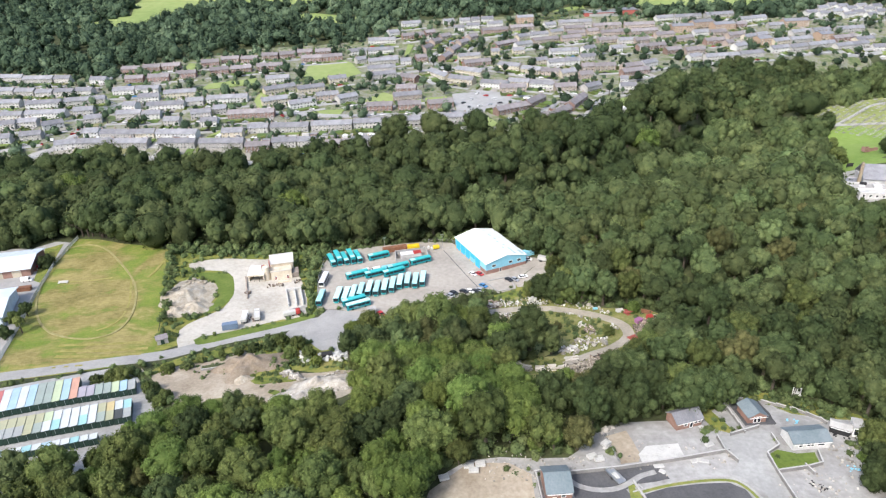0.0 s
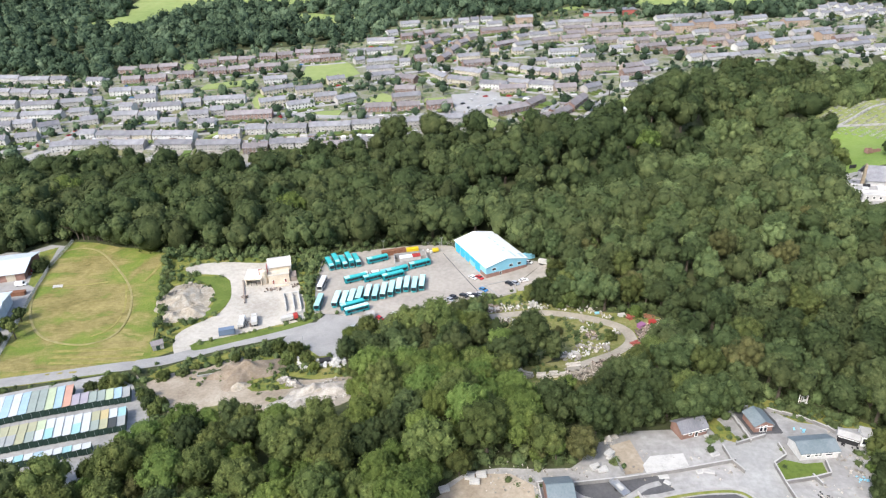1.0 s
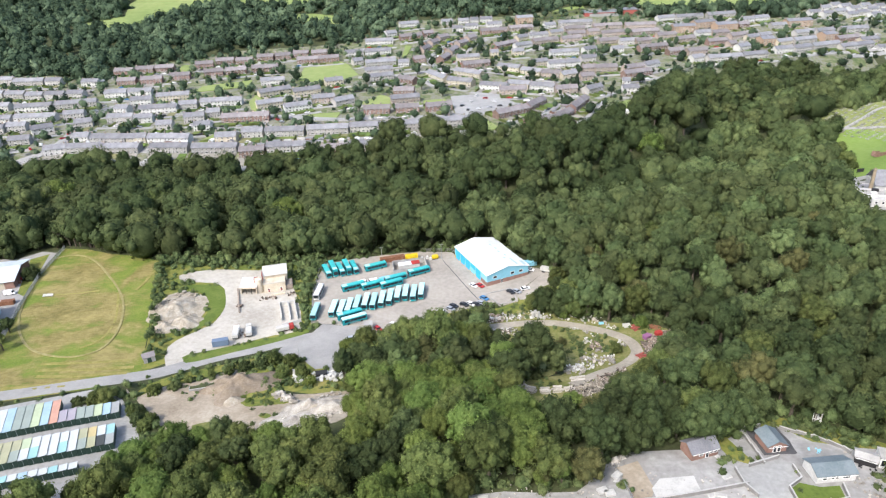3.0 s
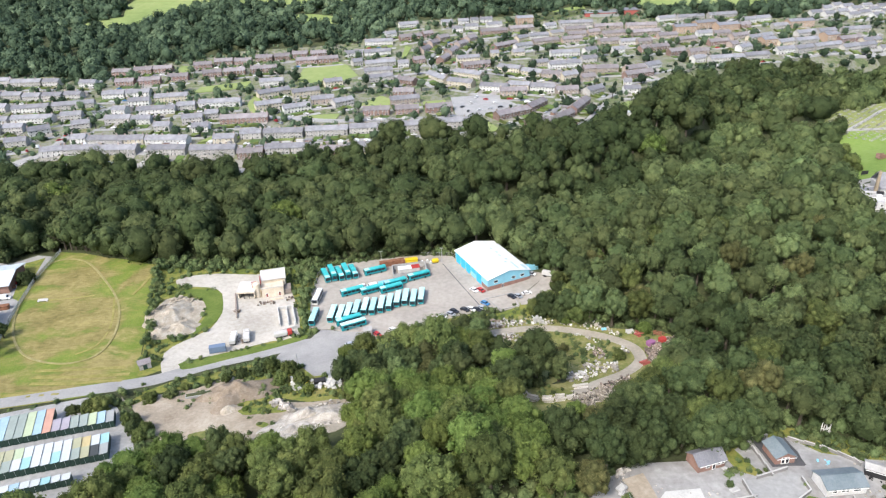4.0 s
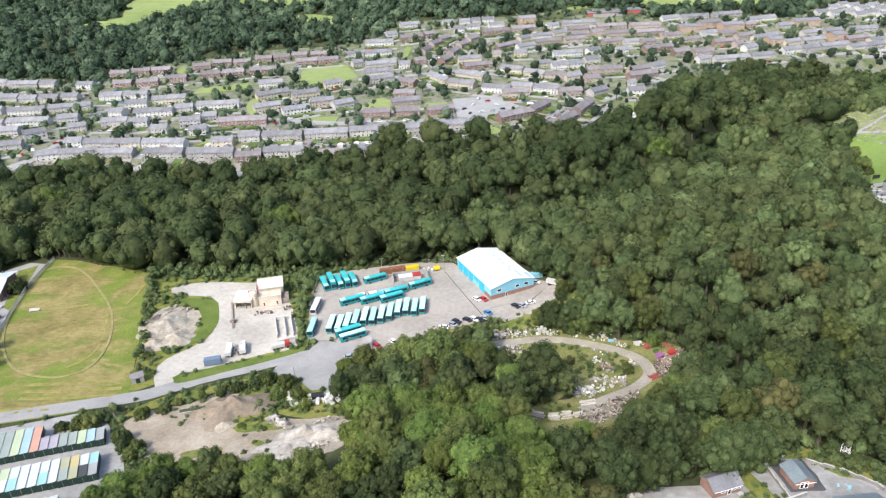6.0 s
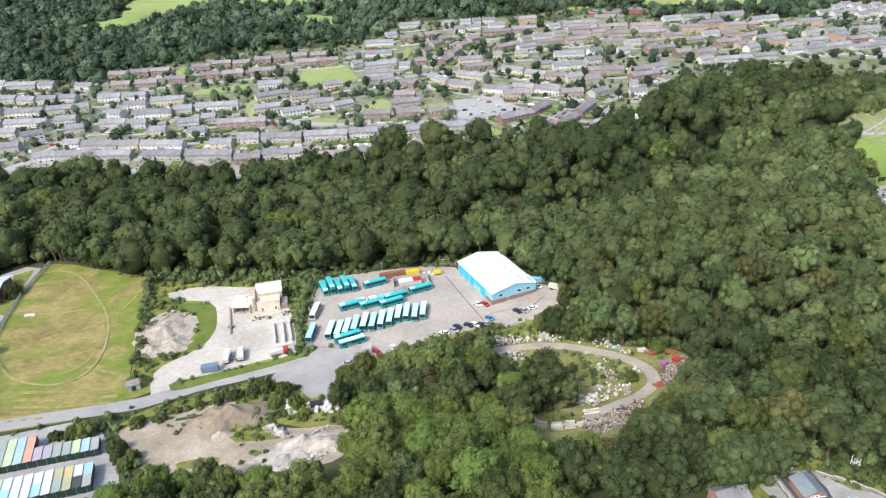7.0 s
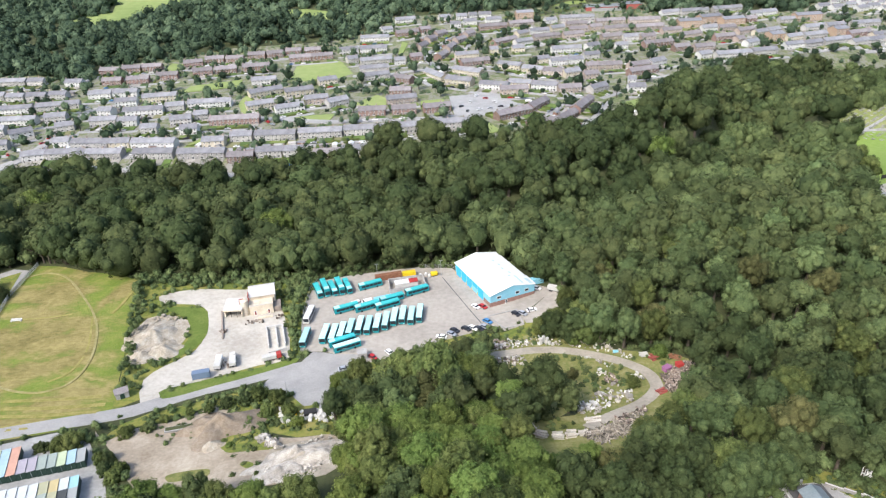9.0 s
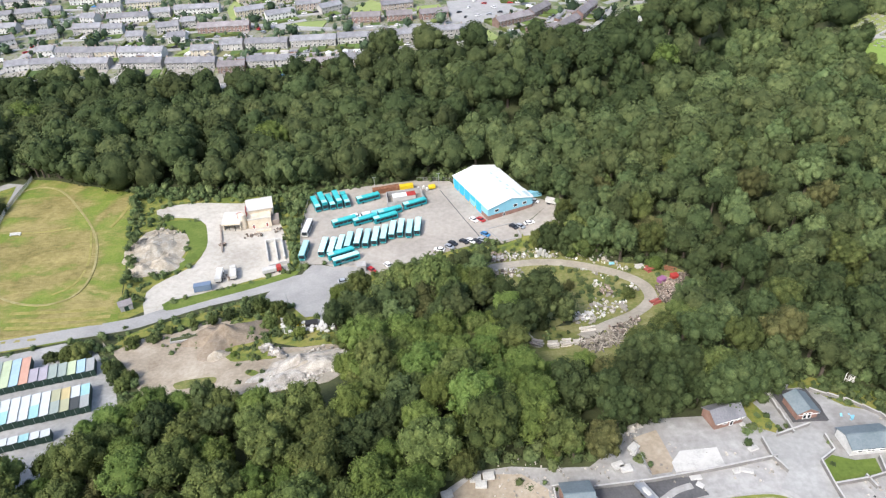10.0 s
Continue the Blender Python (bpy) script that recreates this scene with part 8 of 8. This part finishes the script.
TUSSOCKS = [(x, y, rx * 0.5, ry * 0.5, int(0.2 * rx * ry)) for x, y, rx, ry in DRIFTS]
HUT = (-115.0, 213.5)
TUFTS = [(73.5, 140.0, 2.2, 18), (72.2, 143.6, 2, 12), (105.5, 130.1, 4, 24), (97.0, 154.1, 5, 50), (100.5, 149.8, 5, 50), (103.9, 145.9, 3, 20), (-69.0, 189.8, 6, 40), (-64.3, 189.0, 6, 40), (-62.7, 196.4, 5, 30), (-74.2, 197.9, 5, 25), (-86.5, 198.8, 6, 30), (-93.6, 196.0, 5, 25), (-62.2, 176.2, 6, 14), (45.2, 220.7, 7, 16), (53.9, 208.8, 5, 12), (58.3, 211.4, 5, 12), (37.7, 212.5, 7, 20), (72.9, 222.2, 6, 30), (68.5, 227.1, 6, 30), (26.0, 243.3, 10, 40), (42.6, 239.0, 8, 30), (54.2, 234.4, 8, 30), (-111.7, 204.2, 2, 6), (32.4, 209.5, 8, 16), (26.3, 188.9, 9, 40), (41.4, 131.8, 4, 16), (16.4, 122.7, 5, 14), (55.9, 185.0, 6, 30), (78.0, 206.6, 5, 30), (84.1, 132.2, 2, 5), (69.3, 138.5, 4, 10), (39.5, 234.4, 5, 40), (44.7, 228.5, 5, 16), (53.0, 220.5, 6, 20), (55.7, 215.9, 5, 16), (46.7, 210.3, 6, 20), (44.3, 216.9, 6, 20), (41.2, 244.4, 8, 60), (30.6, 246.7, 7, 50), (10.7, 246.6, 6, 40), (1.7, 244.4, 5, 30)]
CLUMP = [(-71.0, 188.0, 1.6, 1.8, 3), (-73.6, 190.8, 1.3, 1.5, 1), (243.3, 401.9, 7, 4.2, 0), (238.0, 383.8, 6.8, 4.0, 2), (231.8, 367.7, 5, 3.4, 7), (250.2, 422.6, 12, 5.2, 2), (252.3, 364.0, 11, 5.5, 5), (230.2, 347.0, 3.5, 2.6, 0), (231.6, 344.3, 3.0, 2.4, 7), (232.9, 377.7, 9, 5.5, 0), (24.5, 163.5, 4.5, 3.2, 3), (30.1, 162.1, 4.5, 3.2, 6), (35.8, 163.6, 4.5, 3.2, 0), (20.9, 166.5, 4.5, 3, 6), (109.5, 131.8, 8, 4.5, 0), (105.3, 124.0, 8, 4.5, 5), (107.2, 130.6, 4.5, 3, 1), (101.5, 117.6, 8, 4.5, 2), (103.9, 126.5, 3, 2.2, 3), (102.8, 120.9, 3.5, 2.6, 6), (24.3, 135.3, 8, 4, 6), (20.3, 133.3, 5.5, 3, 3), (-119.8, 188.7, 5.5, 4.2, 0), (-123.1, 187.9, 4.5, 3.2, 4), (-128.1, 187.1, 3, 2.6, 2), (-106.1, 182.6, 4, 3.2, 5), (-100.4, 178.5, 4, 3, 1), (33.0, 248.6, 7, 4.0, 0), (37.5, 251.5, 8, 4.6, 1), (38.0, 246.0, 11, 6, 2), (42.8, 242.3, 10, 5.5, 5), (48.2, 248.4, 12, 6, 4), (50.4, 237.6, 10, 5.5, 7), (40.2, 256.3, 6, 3.5, 0), (45.2, 259.2, 8, 4.2, 5), (45.8, 264.6, 10, 5, 1), (44.4, 238.8, 4, 2.8, 3), (39.5, 217.9, 4, 2.6, 8), (57.6, 207.1, 4, 2.6, 0), (71.0, 223.1, 5, 3.4, 6), (-7.1, 206.8, 21.8, 10.4, 0), (-10.5, 197.9, 16.6, 8.0, 8), (-1.1, 196.9, 16.1, 6.3, 2), (-17.3, 208.9, 19.0, 7.0, 4), (-23.1, 205.2, 15.6, 7.2, 0), (-34.0, 215.1, 13.1, 6.1, 4), (-39.4, 210.6, 11.4, 4.0, 3), (-34.6, 197.5, 11.4, 5.5, 7), (-24.6, 197.9, 12.9, 6.3, 2), (8.1, 208.8, 16.2, 5.7, 7), (2.3, 212.6, 15.4, 5.8, 3), (15.2, 188.8, 16.5, 5.1, 6), (26.5, 196.7, 20.6, 7.8, 5), (11.3, 186.4, 10.2, 4.0, 3), (6.1, 185.2, 10.2, 4.8, 0), (-18.2, 181.2, 11.6, 5.5, 1), (-28.9, 180.6, 10.8, 5.1, 0), (-26.2, 165.5, 11.0, 4.8, 3), (-16.6, 164.9, 11.0, 5.0, 6), (-7.5, 163.4, 12.6, 4.9, 3), (0.8, 165.8, 13.5, 4.9, 6), (7.5, 166.2, 12.2, 4.0, 3), (-1.9, 154.2, 11.3, 4.7, 6), (-11.2, 152.6, 11.3, 4.7, 0), (-20.5, 152.7, 9.9, 4.2, 3), (13.2, 161.1, 9.1, 3.4, 0), (33.4, 162.8, 8.7, 3.1, 3), (38.9, 157.6, 11.6, 4.7, 8), (49.9, 167.1, 12.2, 5.3, 0), (58.1, 174.7, 12.5, 5.1, 4), (66.1, 178.0, 11.7, 4.8, 0), (-8.8, 191.0, 11.6, 6.1, 8), (-15.2, 196.3, 15.1, 5.4, 2), (-5.8, 190.7, 13.2, 5.3, 5), (-199.8, 283.8, 6.9, 4.2, 2), (-213.0, 295.3, 4.8, 3.4, 5), (-181.6, 227.8, 7.7, 3.4, 0), (-182.1, 236.8, 7.0, 2.9, 2), (-180.3, 218.9, 6.7, 3.3, 2), (-176.3, 223.0, 8.1, 2.5, 0), (-232.9, 373.3, 20.6, 12.1, 3), (-254.9, 356.1, 15.1, 9.6, 3), (-89.9, 341.2, 19.0, 9.3, 3), (129.0, 418.4, 15.4, 10.3, 3), (42.4, 316.1, 13.1, 5.2, 8), (34.1, 314.1, 12.1, 4.5, 3), (-167.5, 357.5, 17.1, 8.7, 0), (25.0, 132.0, 8.5, 2.6, 3), (20.6, 132.6, 6.0, 2.2, 8), (-18.1, 121.2, 10.5, 3.7, 3), (-68.6, 214.0, 5.4, 3.0, 0), (-61.1, 210.4, 6.3, 3.4, 7), (-72.9, 211.6, 4.8, 3.0, 2), (-55.6, 203.0, 5.2, 3.1, 4), (-62.9, 204.1, 5.2, 3.1, 1), (-100.1, 197.8, 3.1, 2.7, 2), (-106.1, 195.1, 3.6, 3.2, 0), (-96.7, 201.9, 3.1, 1.8, 7), (-89.3, 205.3, 3.7, 1.8, 1), (-83.3, 207.0, 3.7, 2.1, 0), (-78.8, 210.2, 4.3, 2.3, 2), (-51.6, 196.3, 3.8, 2.6, 3), (-104.4, 177.3, 4.4, 2.6, 2), (-100.5, 174.8, 3.9, 3.0, 0), (-107.9, 181.8, 4.4, 2.2, 7), (250.9, 425.0, 11.5, 5.8, 5)]


def plant():
    g = np.random.default_rng(5)
    xs, ys, rs = throng(-330, 330, 95, 300, 22000, 1, wooded, 2.6, 7.4)
    hs = 4.8 + rs * 1.5 + g.uniform(-3, 3.5, len(xs))
    tn = tones(xs, ys, g)
    near = np.argsort(np.hypot(xs, ys - 30))[:178]
    rest = np.setdiff1d(np.arange(len(xs)), near)
    tv, tf = trunk()
    roots = []
    for k, (v, f) in enumerate(HERO):
        t = root("tree", 0, 0, 0, label="leafy broadleaved tree with a full green crown", category="tree", group="trees of the wood")
        obj("trunk", tv, tf.tolist(), M["bark"], t)
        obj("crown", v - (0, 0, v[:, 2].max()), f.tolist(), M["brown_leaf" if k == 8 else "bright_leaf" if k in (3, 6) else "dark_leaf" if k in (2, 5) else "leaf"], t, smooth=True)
        roots.append(t)

    def stand(t, x, y, h, r):
        """Stands a tree: its trunk h high, its crown r in radius hung from the top."""
        t.matrix_basis = pose(x, y, gz(x, y), 0, 0, g.uniform(0, 360))
        for p in t.children:
            if p.name.startswith("crown"):
                p.matrix_basis = Matrix.Translation((0, 0, h)) @ Matrix.Diagonal((r, r * g.uniform(0.9, 1.1), r * g.uniform(0.9, 1.15), 1))
            else:
                p.matrix_basis = Matrix.Diagonal((h * 0.8, h * 0.8, h * 0.92, 1))

    for k, i in enumerate(near):
        # mostly darker leaf kinds from x = 25 eastwards, lighter and mixed ones west
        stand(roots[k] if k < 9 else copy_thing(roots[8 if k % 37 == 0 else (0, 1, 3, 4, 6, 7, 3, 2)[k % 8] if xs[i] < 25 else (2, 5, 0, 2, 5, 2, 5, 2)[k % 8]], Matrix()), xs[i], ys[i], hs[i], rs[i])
    for x, y, h, r, kind in CLUMP:
        t = copy_thing(roots[kind], Matrix())
        if h < 6.6:
            t.name = "bush"
            tagged(t, "large green leafy bush with a rounded crown", "bush", group="bushes")
        stand(t, x, y, h, r)
    turning = rest[xs[rest] > 45][::9]
    rest = np.setdiff1d(rest, turning)
    for k, i in enumerate(turning):
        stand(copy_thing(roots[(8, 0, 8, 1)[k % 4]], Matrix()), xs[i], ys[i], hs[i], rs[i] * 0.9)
    for k in range(26):
        x = -206 + 62 * k / 25 + g.uniform(-1, 1)
        stand(copy_thing(roots[(2, 5, 0, 2)[k % 4]], Matrix()), x, 320.5 - 0.27 * (x + 206) + g.uniform(0, 3), g.uniform(11, 13.5), g.uniform(2.6, 3.6))
    woods("wood_near", xs[rest], ys[rest], hs[rest], rs[rest], tn[rest], FINE, "dense green broadleaved wood round the clearings")
    xs, ys, rs = throng(-420, 420, 300, 480, 24000, 2, wooded, 4.0, 11.4, 0.66)
    # the 0.6 puts the far bank's shade into its leaf tone
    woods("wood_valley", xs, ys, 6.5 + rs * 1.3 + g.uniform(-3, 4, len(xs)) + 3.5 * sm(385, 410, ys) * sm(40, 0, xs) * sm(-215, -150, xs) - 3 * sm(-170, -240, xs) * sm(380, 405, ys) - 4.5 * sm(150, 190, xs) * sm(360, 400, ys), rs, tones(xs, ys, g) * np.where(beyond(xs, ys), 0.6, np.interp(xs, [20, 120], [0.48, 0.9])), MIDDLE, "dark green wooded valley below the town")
    xs, ys = scatter(-850, 750, 480, 1060, 15.5, 3, wooded)
    close = (ys < 650) & (xs > -260)
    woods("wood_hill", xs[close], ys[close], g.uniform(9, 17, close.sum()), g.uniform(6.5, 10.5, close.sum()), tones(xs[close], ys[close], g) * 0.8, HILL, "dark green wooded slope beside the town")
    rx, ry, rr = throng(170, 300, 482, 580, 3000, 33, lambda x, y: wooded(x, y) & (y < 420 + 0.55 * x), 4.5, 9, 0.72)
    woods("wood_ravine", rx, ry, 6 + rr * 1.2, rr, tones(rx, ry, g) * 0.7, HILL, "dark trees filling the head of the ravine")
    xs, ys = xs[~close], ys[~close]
    woods("wood_far", xs, ys, g.uniform(9, 18, len(xs)), g.uniform(7, 11.5, len(xs)), tones(xs, ys, g) * 0.75, COARSE, "far dark wooded hillside", False, "hazy_leaf")

    wx, wy, wr = throng(-330, -203, 304, 346, 2500, 41, wooded, 2.4, 4.6, 0.6)
    woods("wood_fringe", wx, wy, 3.5 + wr * 1.2, wr, tones(wx, wy, g) * 0.8, FINE, "lower trees along the wood edge behind the units")

    def edge(x, y):
        """Wooded spots beside a clearing."""
        ok, rim = wooded(x, y), np.zeros(len(x), bool)
        for k in range(8):
            rim |= ~wooded(x + 7 * math.cos(k * 0.785), y + 7 * math.sin(k * 0.785))
        return ok & rim & (np.abs(x) < 0.7 * y + 60) & ~((x < -140) & (y > 298) & (y < 345))
    xs, ys = scatter(-330, 330, 100, 470, 3.7, 17, edge)
    woods("undergrowth", xs, ys, g.uniform(1.6, 5.6, len(xs)), g.uniform(1.6, 3.3, len(xs)), tones(xs, ys, g), SHRUB, "green bushes along the wood's edge", False)
    tx, ty = np.concatenate([x + g.normal(0, r * 0.5, int(n * 0.45)) for x, y, r, n in TUFTS]), np.concatenate([y + g.normal(0, r * 0.5, int(n * 0.45)) for x, y, r, n in TUFTS])
    clear = off_track(tx, ty, 3.4)
    tx, ty = tx[clear], ty[clear]
    woods("brambles", tx, ty, g.uniform(0.4, 1.7, len(tx)), g.uniform(0.6, 1.6, len(tx)), np.clip(tones(tx, ty, g) + 0.2, 0, 1), SHRUB, "low brambles and weeds on the waste ground", False)
    # shrubs in the hedges, trees in the town's gardens, and the tall clump beside the loop
    bare = (RUBBLEVIEW, WORKS, SAND, CRESCENT, YARD, FIELD, DIRT, FORECOURT, SHEDVIEW, DUMP, LEFTYARD, CONTYARD, HEAPVIEW)
    tall = lambda x, y: inside(HEDGE_F, x, y) | inside(HEDGE_N, x, y) | inside(HEDGE_E, x, y)

    def bush(x, y):
        ok = np.any([inside(q, x, y) for q in SHRUBS], axis=0) & ~np.any([inside(q, x, y) for q in bare], axis=0) & off_road(x, y, 5) & off_track(x, y, 3.8) & (np.hypot(x - HUT[0], y - HUT[1]) > 6)
        share = np.where(tall(x, y), 1.0, np.where(inside(YARDBANK, x, y), 0.35, np.where(inside(VERGE, x, y), 0.75, np.where(inside(RINGBUSH, x, y), 0.14, np.where(inside(STRIP, x, y), 0.55, np.where(inside(SCRUB, x, y), 0.6, 1.0))))))
        return ok & (g.uniform(size=len(x)) < share)
    xs, ys = scatter(-160, 125, 110, 320, 2.4, 7, bush)
    grow = np.where(tall(xs, ys), 1.7, np.where(inside(STRIP, xs, ys), 0.95, 1))
    woods("shrubs", xs, ys, (0.6 + 2.8 * g.beta(1.2, 2, len(xs))) * grow, g.uniform(0.9, 2.0, len(xs)) * np.minimum(grow, 1.35), np.clip(tones(xs, ys, g) + 0.3, 0, 1), SHRUB, "green scrub and brambles between the yards", False)
    # dry tussocks in drifts over the meadow
    px, py = np.concatenate([x + g.normal(0, rx, n) for x, y, rx, ry, n in TUSSOCKS]), np.concatenate([y + g.normal(0, ry, n) for x, y, rx, ry, n in TUSSOCKS])
    ok = inside(FIELD, px, py) & off_road(px, py, 6)
    px, py = px[ok], py[ok]
    woods("tussocks", px, py, g.uniform(0.16, 0.36, len(px)), g.uniform(0.8, 1.9, len(px)), g.uniform(0.2, 0.9, len(px)), TINY, "low dry brown grass tussocks on the meadow", False, "straw")

    def free(x, y):
        ok = inside(TOWN, x, y) & ~inside(TOWNGREEN, x, y)
        for p in LAWNS + NO_BUILD:
            ok &= ~inside(p, x, y)
        for fx, fy, a, L in TERRACE_FEET:
            u, v = (x - fx) * math.cos(a) + (y - fy) * math.sin(a), -(x - fx) * math.sin(a) + (y - fy) * math.cos(a)
            ok &= ~((u > -3) & (u < L + 3) & (v > -9) & (v < 8.5))
        return ok
    xs, ys = scatter(-560, 560, 420, 870, 9, 8, free)
    pick = g.uniform(size=len(xs)) < 0.55 + 1.1 * np.array([noise.noise(Vector((x * 0.03, y * 0.03, 8))) for x, y in zip(xs, ys)])
    xs, ys = xs[pick], ys[pick]
    woods("garden_trees", xs, ys, 2 + 8 * g.beta(1.2, 2, len(xs)), 1.5 + 3.6 * g.beta(1.2, 2, len(xs)), tones(xs, ys, g), TINY, "green garden trees and hedges of the town", False, "hazy_leaf")
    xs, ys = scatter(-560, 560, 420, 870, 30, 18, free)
    woods("town_trees", xs, ys, g.uniform(7, 12, len(xs)), g.uniform(3.5, 6, len(xs)), np.clip(tones(xs, ys, g) - 0.15, 0, 1), SHRUB, "large dark trees standing among the houses", True, "hazy_leaf")


plant()
